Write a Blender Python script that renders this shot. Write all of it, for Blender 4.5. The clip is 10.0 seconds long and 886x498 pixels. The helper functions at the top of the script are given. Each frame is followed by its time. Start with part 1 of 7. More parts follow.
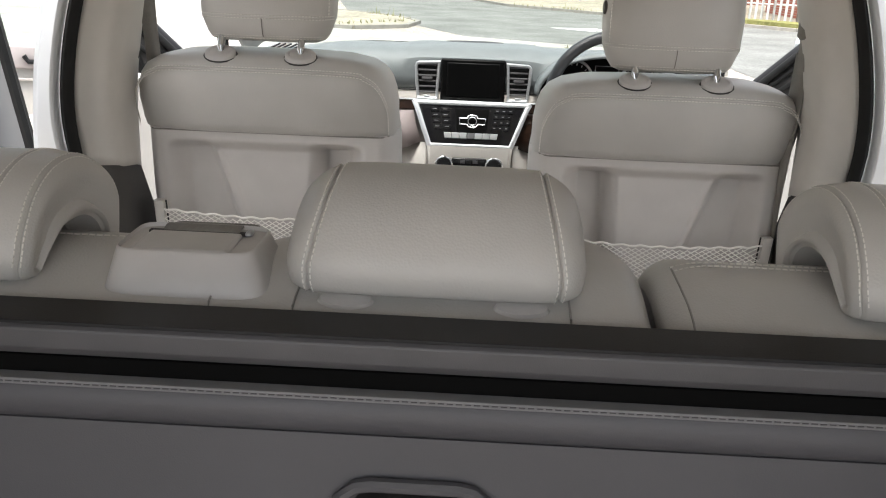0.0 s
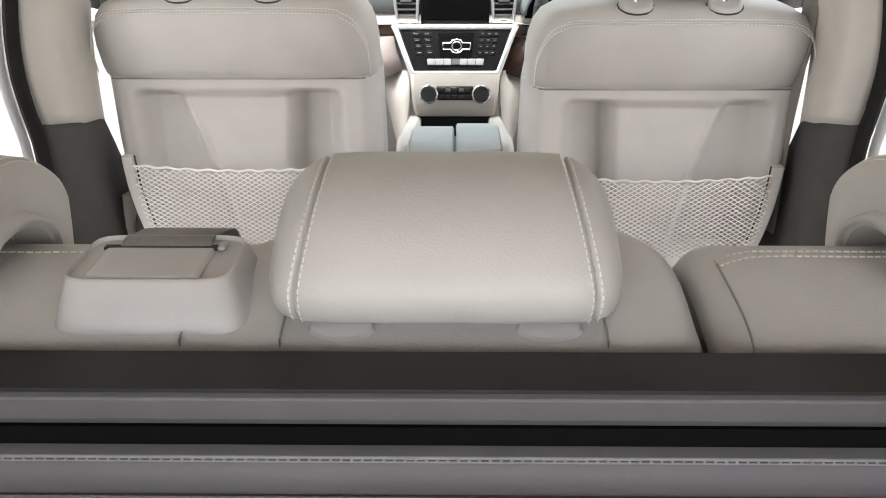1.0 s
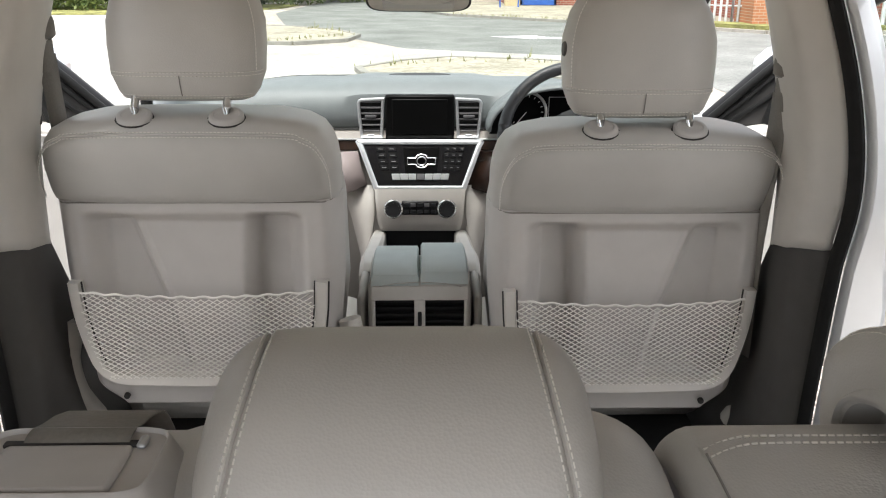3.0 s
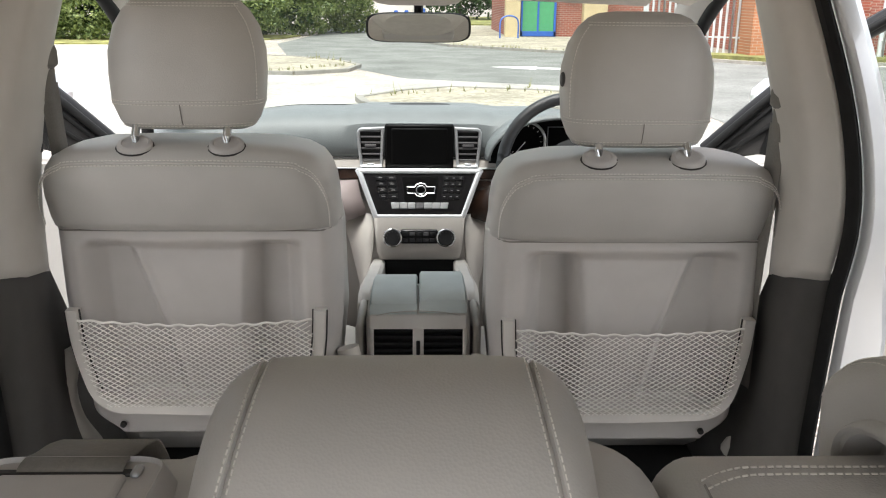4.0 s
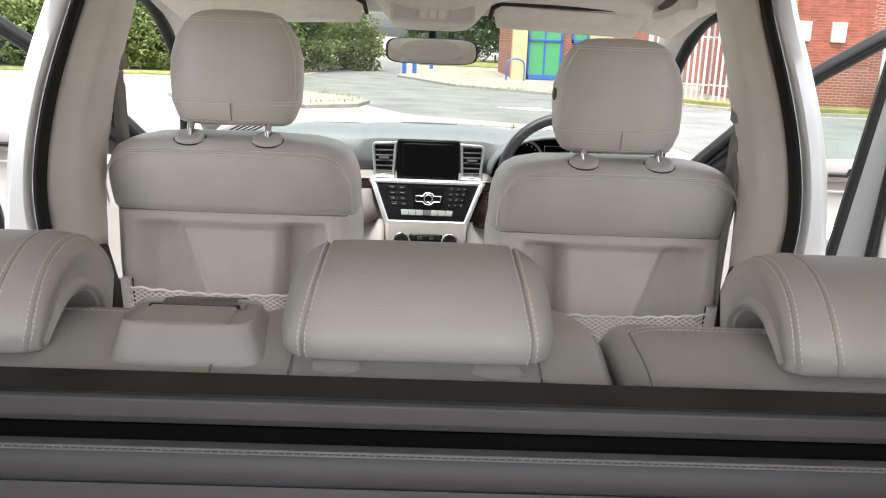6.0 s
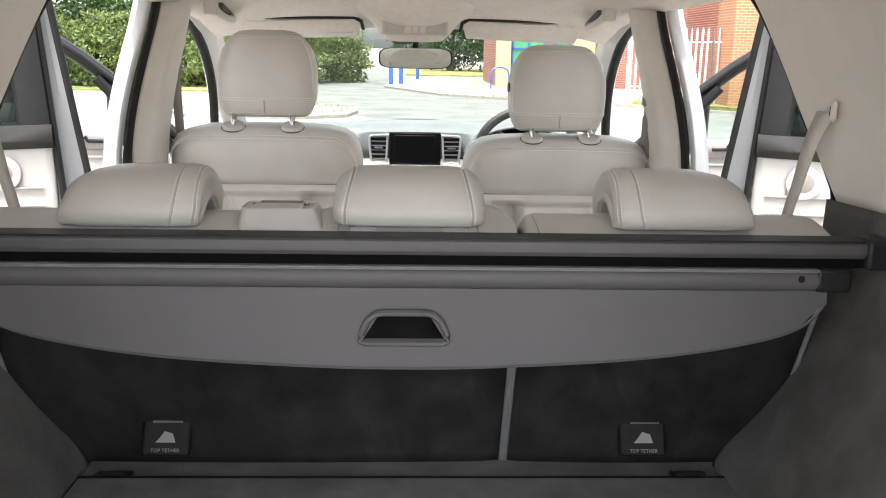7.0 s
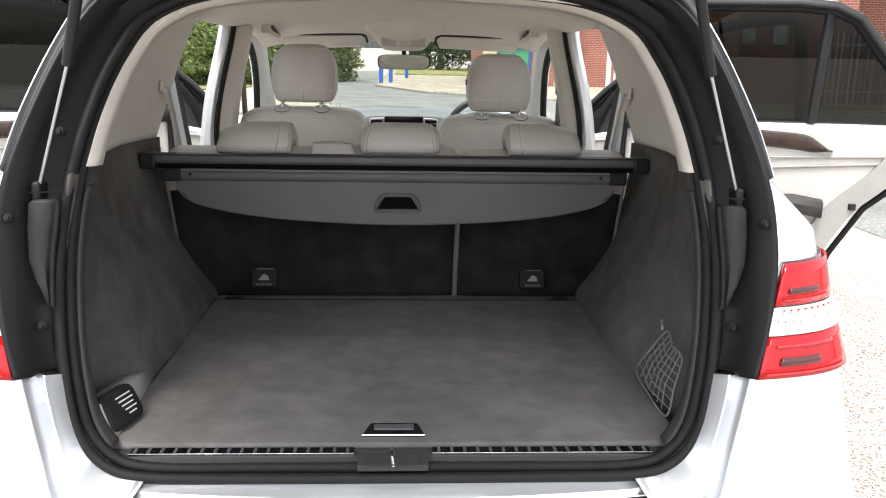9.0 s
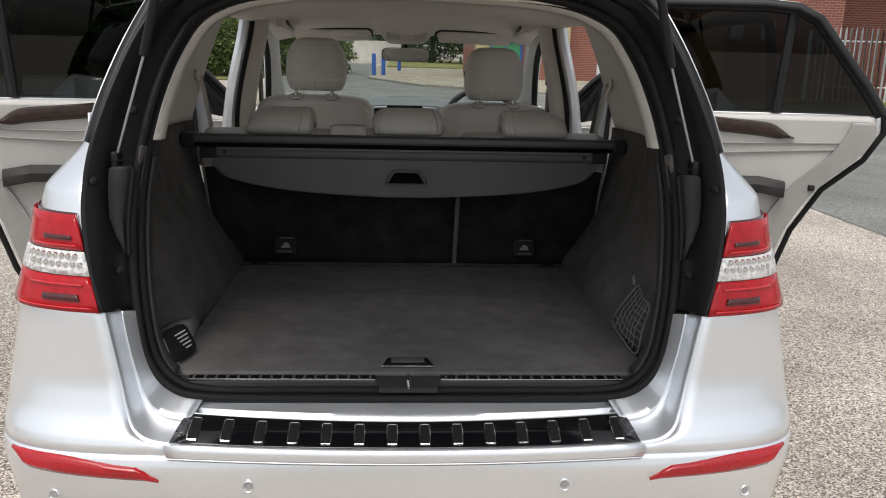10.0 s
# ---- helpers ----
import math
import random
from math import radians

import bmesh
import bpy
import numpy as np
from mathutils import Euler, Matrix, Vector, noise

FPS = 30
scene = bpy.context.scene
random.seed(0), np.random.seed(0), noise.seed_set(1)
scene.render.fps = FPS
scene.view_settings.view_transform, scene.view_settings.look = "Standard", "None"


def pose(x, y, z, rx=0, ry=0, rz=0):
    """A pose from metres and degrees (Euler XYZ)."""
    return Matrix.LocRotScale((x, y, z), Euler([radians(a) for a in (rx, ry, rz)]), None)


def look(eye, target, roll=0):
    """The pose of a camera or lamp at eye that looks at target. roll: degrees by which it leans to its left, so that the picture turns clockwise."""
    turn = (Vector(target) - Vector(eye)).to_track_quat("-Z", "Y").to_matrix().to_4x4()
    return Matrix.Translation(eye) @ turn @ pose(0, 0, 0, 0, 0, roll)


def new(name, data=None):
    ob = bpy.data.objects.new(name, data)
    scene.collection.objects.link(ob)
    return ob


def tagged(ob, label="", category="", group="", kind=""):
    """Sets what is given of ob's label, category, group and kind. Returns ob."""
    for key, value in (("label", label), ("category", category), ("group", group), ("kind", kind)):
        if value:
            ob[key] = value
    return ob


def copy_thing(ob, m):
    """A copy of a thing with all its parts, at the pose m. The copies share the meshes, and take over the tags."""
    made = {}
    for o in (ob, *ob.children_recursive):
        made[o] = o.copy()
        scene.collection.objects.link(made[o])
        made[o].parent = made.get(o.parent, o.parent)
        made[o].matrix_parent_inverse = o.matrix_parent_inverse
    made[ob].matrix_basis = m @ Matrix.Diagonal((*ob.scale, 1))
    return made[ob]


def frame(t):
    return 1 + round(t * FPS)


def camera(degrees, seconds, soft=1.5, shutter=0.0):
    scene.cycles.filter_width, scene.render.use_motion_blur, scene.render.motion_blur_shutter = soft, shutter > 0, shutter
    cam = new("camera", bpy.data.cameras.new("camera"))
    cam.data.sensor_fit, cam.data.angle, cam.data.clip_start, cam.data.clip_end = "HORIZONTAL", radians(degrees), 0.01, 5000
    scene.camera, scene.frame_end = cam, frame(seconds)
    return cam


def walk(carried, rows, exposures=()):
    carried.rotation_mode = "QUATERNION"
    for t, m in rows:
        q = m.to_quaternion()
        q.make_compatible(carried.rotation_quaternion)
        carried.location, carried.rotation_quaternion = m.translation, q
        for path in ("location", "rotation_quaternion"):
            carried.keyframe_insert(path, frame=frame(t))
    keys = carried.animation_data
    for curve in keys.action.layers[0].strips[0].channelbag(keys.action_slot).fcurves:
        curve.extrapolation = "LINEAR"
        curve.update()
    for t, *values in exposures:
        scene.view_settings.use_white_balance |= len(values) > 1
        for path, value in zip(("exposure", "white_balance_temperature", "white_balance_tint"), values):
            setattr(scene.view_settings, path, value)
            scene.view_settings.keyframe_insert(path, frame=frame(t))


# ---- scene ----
cam = camera(55.7, 10.0, soft=1.1)
PATH = [
    (0, (0.031, 0.378, 1.482), (-0.035, 2.265, 0.823), 2.1),
    (0.5, (0.02, 0.439, 1.495), (-0.024, 2.294, 0.749), 1.0),
    (1, (0.01, 0.496, 1.509), (-0.015, 2.305, 0.656), -0.2),
    (1.5, (0.01, 0.538, 1.525), (0.012, 2.333, 0.643), -0.1),
    (2, (0.015, 0.568, 1.527), (0.045, 2.396, 0.716), 0.0),
    (2.5, (0.016, 0.576, 1.533), (0.056, 2.444, 0.82), -0.0),
    (3, (0.018, 0.577, 1.535), (0.068, 2.472, 0.896), 0.3),
    (4.5, (0.02, 0.576, 1.535), (0.067, 2.495, 0.975), 0.8),
    (5, (0.013, 0.556, 1.528), (0.052, 2.481, 0.986), 2.0),
    (5.2, (0.014, 0.537, 1.52), (0.051, 2.465, 0.989), 2.4),
    (6.3, (-0.005, 0.144, 1.496), (0.053, 2.087, 1.027), 2.0),
    (6.5, (-0.017, 0.012, 1.501), (0.049, 1.956, 1.038), 1.6),
    (7, (0.013, -0.252, 1.493), (0.082, 1.693, 1.034), 1.0),
    (7.5, (0.06, -0.568, 1.507), (0.121, 1.376, 1.041), 1.3),
    (8, (0.035, -0.858, 1.512), (0.106, 1.088, 1.054), 0.9),
    (8.5, (-0.008, -1.143, 1.531), (0.097, 0.805, 1.09), 1.0),
    (8.7, (-0.003, -1.244, 1.528), (0.107, 0.702, 1.079), 1.2),
    (9, (0.018, -1.404, 1.525), (0.111, 0.54, 1.064), 1.0),
    (9.5, (0.015, -1.584, 1.538), (0.096, 0.357, 1.059), 1.0),
    (10, (-0.034, -1.738, 1.528), (0.081, 0.201, 1.052), 1.4),
]
EXPOSURES = [(0, 1.93), (0.5, 2.43), (1, 2.75), (1.5, 3.0), (2, 2.75), (2.5, 2.45), (3.0, 1.9), (3.2, 1.8), (4.5, 1.9), (5.0, 2.05), (5.2, 2.08), (6.5, 2.25), (7.5, 2.75), (8.0, 2.85), (8.5, 2.55), (9.0, 1.8), (9.5, 1.05), (10, 0.4)]
walk(cam, [(t, look(eye, target, roll)) for t, eye, target, roll in PATH], EXPOSURES)

# ---- world and sun ----
world = bpy.data.worlds.new("sky")
scene.world = world
world.use_nodes = True
wn, wl = world.node_tree.nodes, world.node_tree.links
sky = wn.new("ShaderNodeTexSky")
sky.sky_type, sky.sun_disc = "NISHITA", False
sky.sun_elevation, sky.sun_rotation = radians(70), radians(196)
sky.air_density, sky.dust_density = 1.0, 4.0
grey = wn.new("ShaderNodeHueSaturation")
grey.inputs["Saturation"].default_value = 0.25
wl.new(sky.outputs[0], grey.inputs["Color"])
wl.new(grey.outputs[0], wn["Background"].inputs[0])
wn["Background"].inputs[1].default_value = 0.15
sun = new("sun", bpy.data.lights.new("sun", "SUN"))
sun.data.energy, sun.data.angle, sun.data.color = 1.0, radians(25), (1.0, 0.97, 0.93)
sun.matrix_world = look((-2, -7, 20), (0, 0, 0))


# ---- materials ----
def mat(name, col, rough=0.5, metal=0.0, var=0.08, scale=6.0, bump=0.0, bscale=300.0, coat=0.0, wide=0.0, cells=False, spec=0.5):
    """Principled paint: fine and wide colour variation and a fine relief, all in metres."""
    m = bpy.data.materials.new(name)
    m.use_nodes = True
    n, l = m.node_tree.nodes, m.node_tree.links
    p = n["Principled BSDF"]
    p.inputs["Roughness"].default_value, p.inputs["Metallic"].default_value = rough, metal
    p.inputs["Specular IOR Level"].default_value = spec
    p.inputs["Coat Weight"].default_value, p.inputs["Coat Roughness"].default_value = coat, 0.05
    co = n.new("ShaderNodeTexCoord")
    a = n.new("ShaderNodeTexNoise")
    a.inputs["Scale"].default_value, a.inputs["Detail"].default_value = scale, 6.0
    l.new(co.outputs["Object"], a.inputs["Vector"])
    ramp = n.new("ShaderNodeValToRGB")
    e = ramp.color_ramp.elements
    e[0].position, e[1].position = 0.3, 0.7
    e[0].color = (*[c * (1 - var) for c in col], 1)
    e[1].color = (*[min(1, c * (1 + var)) for c in col], 1)
    l.new(a.outputs["Fac"], ramp.inputs["Fac"])
    out = ramp.outputs["Color"]
    if wide:
        b = n.new("ShaderNodeTexNoise")
        b.inputs["Scale"].default_value, b.inputs["Detail"].default_value = scale * 0.17, 3.0
        l.new(co.outputs["Object"], b.inputs["Vector"])
        mr = n.new("ShaderNodeMapRange")
        mr.inputs["From Min"].default_value, mr.inputs["From Max"].default_value = 0.3, 0.7
        mr.inputs["To Min"].default_value, mr.inputs["To Max"].default_value = 1 - wide, 1 + wide
        l.new(b.outputs["Fac"], mr.inputs["Value"])
        mul = n.new("ShaderNodeVectorMath")
        mul.operation = "SCALE"
        l.new(out, mul.inputs[0])
        l.new(mr.outputs[0], mul.inputs["Scale"])
        out = mul.outputs[0]
    l.new(out, p.inputs["Base Color"])
    if bump:
        if cells:
            g = n.new("ShaderNodeTexVoronoi")
            g.inputs["Scale"].default_value = bscale
            h = g.outputs["Distance"]
        else:
            g = n.new("ShaderNodeTexNoise")
            g.inputs["Scale"].default_value, g.inputs["Detail"].default_value = bscale, 4.0
            h = g.outputs["Fac"]
        l.new(co.outputs["Object"], g.inputs["Vector"])
        bp = n.new("ShaderNodeBump")
        bp.inputs["Strength"].default_value, bp.inputs["Distance"].default_value = bump, 1.0 / bscale
        l.new(h, bp.inputs["Height"])
        l.new(bp.outputs[0], p.inputs["Normal"])
    return m


def glass(name, tint, rough=0.0, gloss=0.04):
    """Thin pane: tinted see-through with a mirror film."""
    m = bpy.data.materials.new(name)
    m.use_nodes = True
    n, l = m.node_tree.nodes, m.node_tree.links
    n.remove(n["Principled BSDF"])
    t, g, x = n.new("ShaderNodeBsdfTransparent"), n.new("ShaderNodeBsdfGlossy"), n.new("ShaderNodeMixShader")
    t.inputs[0].default_value = (*tint, 1)
    g.inputs["Roughness"].default_value = rough
    x.inputs[0].default_value = gloss
    l.new(t.outputs[0], x.inputs[1])
    l.new(g.outputs[0], x.inputs[2])
    l.new(x.outputs[0], n["Material Output"].inputs[0])
    return m


LEATHER = mat("grey_beige_leather", (0.505, 0.488, 0.460), 0.42, var=0.05, scale=9, bump=0.11, bscale=480, wide=0.06, cells=True)
BEIGE = mat("beige_plastic", (0.66, 0.63, 0.585), 0.5, var=0.03, scale=20, bump=0.1, bscale=900, wide=0.03)
COLLAR = mat("post_collar_plastic", (0.50, 0.477, 0.455), 0.4, var=0.04, scale=30, bump=0.1, bscale=900)
SEATSHELL = mat("seat_shell_plastic", (0.565, 0.537, 0.512), 0.48, var=0.03, scale=20, bump=0.1, bscale=900, wide=0.04)
CLOTH = mat("headliner_cloth", (0.66, 0.62, 0.565), 0.95, var=0.05, scale=60, bump=0.3, bscale=700, wide=0.03)
CARPET = mat("dark_carpet", (0.156, 0.149, 0.142), 1.0, var=0.13, scale=14, bump=0.6, bscale=700, wide=0.16, spec=0.1)
SIDECARPET = mat("side_lining_carpet", (0.110, 0.105, 0.100), 1.0, var=0.14, scale=12, bump=0.6, bscale=700, wide=0.22, spec=0.1)
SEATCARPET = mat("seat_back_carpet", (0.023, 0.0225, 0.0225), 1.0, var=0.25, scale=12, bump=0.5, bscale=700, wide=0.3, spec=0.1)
DARKTRIM = mat("dark_grey_plastic", (0.04, 0.038, 0.0365), 0.6, var=0.06, scale=30, bump=0.15, bscale=800, wide=0.08, spec=0.3)
PILLARDARK = mat("dark_pillar_plastic", (0.092, 0.088, 0.084), 0.6, var=0.05, scale=30, bump=0.15, bscale=800, wide=0.06, spec=0.3)
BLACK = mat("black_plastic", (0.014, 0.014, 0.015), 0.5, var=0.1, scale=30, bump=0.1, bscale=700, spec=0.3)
GREYPLASTIC = mat("grey_plastic", (0.082, 0.079, 0.083), 0.5, var=0.05, scale=30, bump=0.12, bscale=900, wide=0.06)
VINYL = mat("cover_vinyl", (0.080, 0.077, 0.083), 0.55, var=0.05, scale=12, bump=0.15, bscale=900, wide=0.08)
RUBBER = mat("rubber_seal", (0.010, 0.010, 0.010), 0.62, var=0.2, scale=40, spec=0.25)
BLACKPAINT = mat("black_frame_paint", (0.010, 0.010, 0.011), 0.42, var=0.1, scale=8, bump=0.05, bscale=500, spec=0.22)
SILVER = mat("silver_paint", (0.87, 0.895, 0.925), 0.34, metal=0.82, var=0.015, scale=500, coat=0.8, wide=0.01)
WHITEJAMB = mat("silver_jamb_paint", (0.68, 0.70, 0.72), 0.35, metal=0.3, var=0.02, scale=20, coat=0.3)
CHROME = mat("chrome", (0.75, 0.76, 0.77), 0.12, metal=1.0, var=0.02)
SATIN = mat("satin_silver", (0.46, 0.47, 0.48), 0.3, metal=0.7, var=0.02)
GLOSS = mat("gloss_black", (0.005, 0.005, 0.006), 0.1, var=0.1, coat=0.1, spec=0.4)
SCREEN = mat("screen_black", (0.003, 0.003, 0.003), 0.3, var=0.1, spec=0.06)
DASH = mat("dash_soft_pad", (0.13, 0.145, 0.147), 0.5, var=0.06, scale=20, bump=0.25, bscale=500, wide=0.05, cells=True)
# beige lightened to make up for weak light low in the cabin
CONSOLE = mat("console_beige_plastic", (0.60, 0.575, 0.54), 0.5, var=0.04, scale=20, bump=0.1, bscale=900, wide=0.03)
# beige darkened to offset strong light through the windscreen
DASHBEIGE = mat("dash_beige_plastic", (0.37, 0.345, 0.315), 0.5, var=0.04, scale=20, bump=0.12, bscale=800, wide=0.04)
PAD = mat("armrest_leather", (0.50, 0.555, 0.55), 0.45, var=0.05, scale=20, bump=0.2, bscale=500, cells=True)
WOOD = mat("dark_wood_veneer", (0.030, 0.016, 0.011), 0.22, var=0.4, scale=30, coat=0.15, spec=0.35)
MAUVE = mat("knee_panel", (0.28, 0.235, 0.23), 0.55, var=0.04, scale=20, bump=0.1, bscale=700)
REDLENS = mat("red_lens", (0.40, 0.005, 0.010), 0.12, var=0.15, scale=60, coat=0.25, spec=0.3)
REDGUIDE = mat("red_light_guide", (0.62, 0.012, 0.02), 0.08, var=0.1, scale=60, coat=0.6)
DEEPRED = mat("deep_red_bar", (0.06, 0.003, 0.005), 0.2, var=0.15, scale=60, coat=0.6)
REFLECTOR = mat("reflector_red", (0.40, 0.010, 0.016), 0.15, var=0.2, scale=200, coat=0.3, bump=0.06, bscale=250, cells=True)
CLEARLENS = mat("clear_lens", (0.75, 0.74, 0.73), 0.15, var=0.25, scale=90, coat=0.8, bump=0.5, bscale=90, cells=True)
THREAD = mat("cream_thread", (0.74, 0.72, 0.67), 0.8)
NETSTRING = mat("beige_net_string", (0.84, 0.82, 0.77), 0.7)
BELT = mat("grey_belt_webbing", (0.225, 0.21, 0.19), 0.7, var=0.08, scale=300, bump=0.3, bscale=900)
SEATSEAM = mat("leather_seam_shade", (0.30, 0.285, 0.265), 0.7, var=0.06, scale=40)
SLOTSHADE = mat("slot_shade", (0.005, 0.005, 0.005), 0.9, spec=0.03)
LIPGREY = mat("cover_edge_tape", (0.19, 0.187, 0.19), 0.6, var=0.06, scale=60, bump=0.2, bscale=900)
BELTPALE = mat("pale_belt_webbing", (0.50, 0.475, 0.44), 0.7, var=0.08, scale=300, bump=0.3, bscale=900)
GREYPRINT = mat("grey_print", (0.24, 0.235, 0.23), 0.6)
LABEL = mat("white_print", (0.75, 0.75, 0.75), 0.6)
CLEAR = glass("clear_glass", (0.76, 0.80, 0.77))
TINT = glass("tinted_glass", (0.028, 0.033, 0.033), gloss=0.03)
def brushed(m, amount, size):
    """Streaks of a brushed pile over a carpet's colour."""
    n, l = m.node_tree.nodes, m.node_tree.links
    p = n["Principled BSDF"]
    src = p.inputs["Base Color"].links[0].from_socket
    co, mp, t, mr, mul = n.new("ShaderNodeTexCoord"), n.new("ShaderNodeMapping"), n.new("ShaderNodeTexNoise"), n.new("ShaderNodeMapRange"), n.new("ShaderNodeVectorMath")
    mp.inputs["Scale"].default_value = size
    mp.inputs["Rotation"].default_value = (0.1, 0.05, 0.35)
    t.inputs["Scale"].default_value, t.inputs["Detail"].default_value = 1.0, 8.0
    t.inputs["Roughness"].default_value, t.inputs["Distortion"].default_value = 0.62, 1.1
    l.new(co.outputs["Object"], mp.inputs["Vector"])
    l.new(mp.outputs[0], t.inputs["Vector"])
    mr.inputs["From Min"].default_value, mr.inputs["From Max"].default_value = 0.36, 0.64
    mr.inputs["To Min"].default_value, mr.inputs["To Max"].default_value = 1 - amount, 1 + amount
    l.new(t.outputs["Fac"], mr.inputs["Value"])
    mul.operation = "SCALE"
    l.new(src, mul.inputs[0])
    l.new(mr.outputs[0], mul.inputs["Scale"])
    l.new(mul.outputs[0], p.inputs["Base Color"])


brushed(CARPET, 0.11, (7, 8, 8))
brushed(SIDECARPET, 0.16, (5, 6, 5))
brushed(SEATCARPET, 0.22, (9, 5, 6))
NETCORD = mat("grey_net_cord", (0.20, 0.195, 0.185), 0.8, var=0.15, scale=60)
TRAYGREY = mat("pale_grey_tray", (0.42, 0.41, 0.40), 0.55, var=0.06, scale=20)
SENSOR = mat("sensor_grey", (0.40, 0.40, 0.41), 0.4, metal=0.3, var=0.02)
TYRE = mat("tyre_rubber", (0.02, 0.02, 0.02), 0.8, var=0.2, scale=40)


# ---- mesh helpers ----
def part(name, bm, material, parent=None, label="", smooth=True, thick=0.0, bevel=0.0, weld=True):
    """Links a bmesh as one mesh object under a thing or a part."""
    if weld:
        bmesh.ops.remove_doubles(bm, verts=bm.verts, dist=1e-5)
    bmesh.ops.recalc_face_normals(bm, faces=bm.faces)
    me = bpy.data.meshes.new(name)
    bm.to_mesh(me)
    bm.free()
    if smooth:
        me.polygons.foreach_set("use_smooth", [True] * len(me.polygons))
        me.set_sharp_from_angle(angle=radians(38))
    me.materials.append(material)
    ob = new(name, me)
    if parent:
        ob.parent = parent
        if parent.type == "EMPTY":
            ob.matrix_parent_inverse = Matrix.Translation(-Vector(parent.location))
    if thick:
        s = ob.modifiers.new("thick", "SOLIDIFY")
        s.thickness, s.offset = thick, 0.0
    if bevel:
        b = ob.modifiers.new("bevel", "BEVEL")
        b.width, b.segments, b.limit_method = bevel, 2, "ANGLE"
    return tagged(ob, label)


def empty(name, label, category, at=(0, 0, 0), group="", kind=""):
    ob = new(name)
    ob.location = at
    ob.empty_display_size = 0.05
    return tagged(ob, label, category, group, kind)


def loft(bm, rings, closed=False, cap=False):
    """Faces between rows of points of equal length."""
    rows = [[bm.verts.new(p) for p in r] for r in rings]
    n = len(rows[0])
    for a, b in zip(rows, rows[1:]):
        for i in range(n if closed else n - 1):
            j = (i + 1) % n
            bm.faces.new((a[i], a[j], b[j], b[i]))
    if cap:
        bm.faces.new(rows[0])
        bm.faces.new(rows[-1])
    return rows


def box(bm, x0, x1, y0, y1, z0, z1, m=None):
    v = [Vector((x, y, z)) for x in (x0, x1) for y in (y0, y1) for z in (z0, z1)]
    v = [bm.verts.new(m @ p if m else p) for p in v]
    for f in ((0, 1, 3, 2), (4, 6, 7, 5), (0, 4, 5, 1), (2, 3, 7, 6), (0, 2, 6, 4), (1, 5, 7, 3)):
        bm.faces.new([v[i] for i in f])


def boxpart(name, b, material, parent=None, label="", bevel=0.004, m=None):
    bm = bmesh.new()
    box(bm, *b, m)
    return part(name, bm, material, parent, label, bevel=bevel)


def tube(bm, pts, r, n=8, closed=False):
    """A round bar along points."""
    pts = [Vector(p) for p in pts]
    rings, up = [], Vector((0.13, 0.31, 0.94))
    for i, p in enumerate(pts):
        a = pts[i - 1] if i or closed else p
        b = pts[(i + 1) % len(pts)] if i < len(pts) - 1 or closed else p
        d = (b - a).normalized()
        u = d.cross(up).normalized()
        w = d.cross(u)
        rings.append([p + r * (math.cos(k * math.tau / n) * u + math.sin(k * math.tau / n) * w) for k in range(n)])
    if closed:
        rings.append(rings[0])
    loft(bm, rings, True, not closed)


def tubepart(name, pts, r, material, parent=None, label="", n=8, closed=False):
    bm = bmesh.new()
    tube(bm, pts, r, n, closed)
    return part(name, bm, material, parent, label)


def spline(pts, n=6, closed=False):
    """Catmull-Rom through points, n steps a span."""
    P = [Vector(p) for p in pts]
    out, m = [], len(P)
    for i in range(m if closed else m - 1):
        a, b, c, d = (P[(i + k) % m] if closed else P[min(max(i + k, 0), m - 1)] for k in (-1, 0, 1, 2))
        for k in range(n):
            t = k / n
            out.append(0.5 * (2 * b + (c - a) * t + (2 * a - 5 * b + 4 * c - d) * t * t + (3 * b - a - 3 * c + d) * t ** 3))
    if not closed:
        out.append(P[-1])
    return out


def flip(pts, s):
    return [Vector((s * p[0], p[1], p[2])) for p in pts]


def step01(x, a, b):
    t = min(1.0, max(0.0, (x - a) / (b - a)))
    return t * t * (3 - 2 * t)


def band(x, a, b, w):
    return step01(x, a - w, a) * (1 - step01(x, b, b + w))


def stitches(bm, pts, gap=0.0075, length=0.0045, r=0.0007):
    """Short thread dashes along a line of points."""
    pts = [Vector(p) for p in pts]
    acc, nxt = 0.0, 0.0
    for a, b in zip(pts, pts[1:]):
        d = (b - a).length
        if d < 1e-6:
            continue
        while nxt < acc + d:
            p = a.lerp(b, (nxt - acc) / d)
            e = (b - a).normalized() * length
            tube(bm, [p, p + e], r, 4)
            nxt += gap
        acc += d


def disc(bm, c, axis, r, depth, n=24):
    """A round plug at c, along axis."""
    m = Vector(axis).to_track_quat("Z", "Y").to_matrix().to_4x4()
    m.translation = Vector(c)
    rings = []
    for q, z in ((0.86, 0), (1, 0.25), (1, 1)):
        rings.append([m @ Vector((r * q * math.cos(k * math.tau / n), r * q * math.sin(k * math.tau / n), -depth * z)) for k in range(n)])
    loft(bm, rings, True, True)


# ---- ground (more of the yard further down) ----
def sheet(name, pts, z, material, label, category, thick=0.0):
    """A flat piece of ground with an optional kerb height."""
    bm = bmesh.new()
    top = [bm.verts.new((x, y, z)) for x, y in pts]
    bm.faces.new(top)
    if thick:
        low = [bm.verts.new((x, y, z - thick)) for x, y in pts]
        for i in range(len(pts)):
            j = (i + 1) % len(pts)
            bm.faces.new((top[i], top[j], low[j], low[i]))
    return tagged(part(name, bm, material, smooth=False), label, category, kind="structure")


# ---- the car: rear shell ----
car = empty("car", "silver estate car with its tailgate and all doors open", "car")

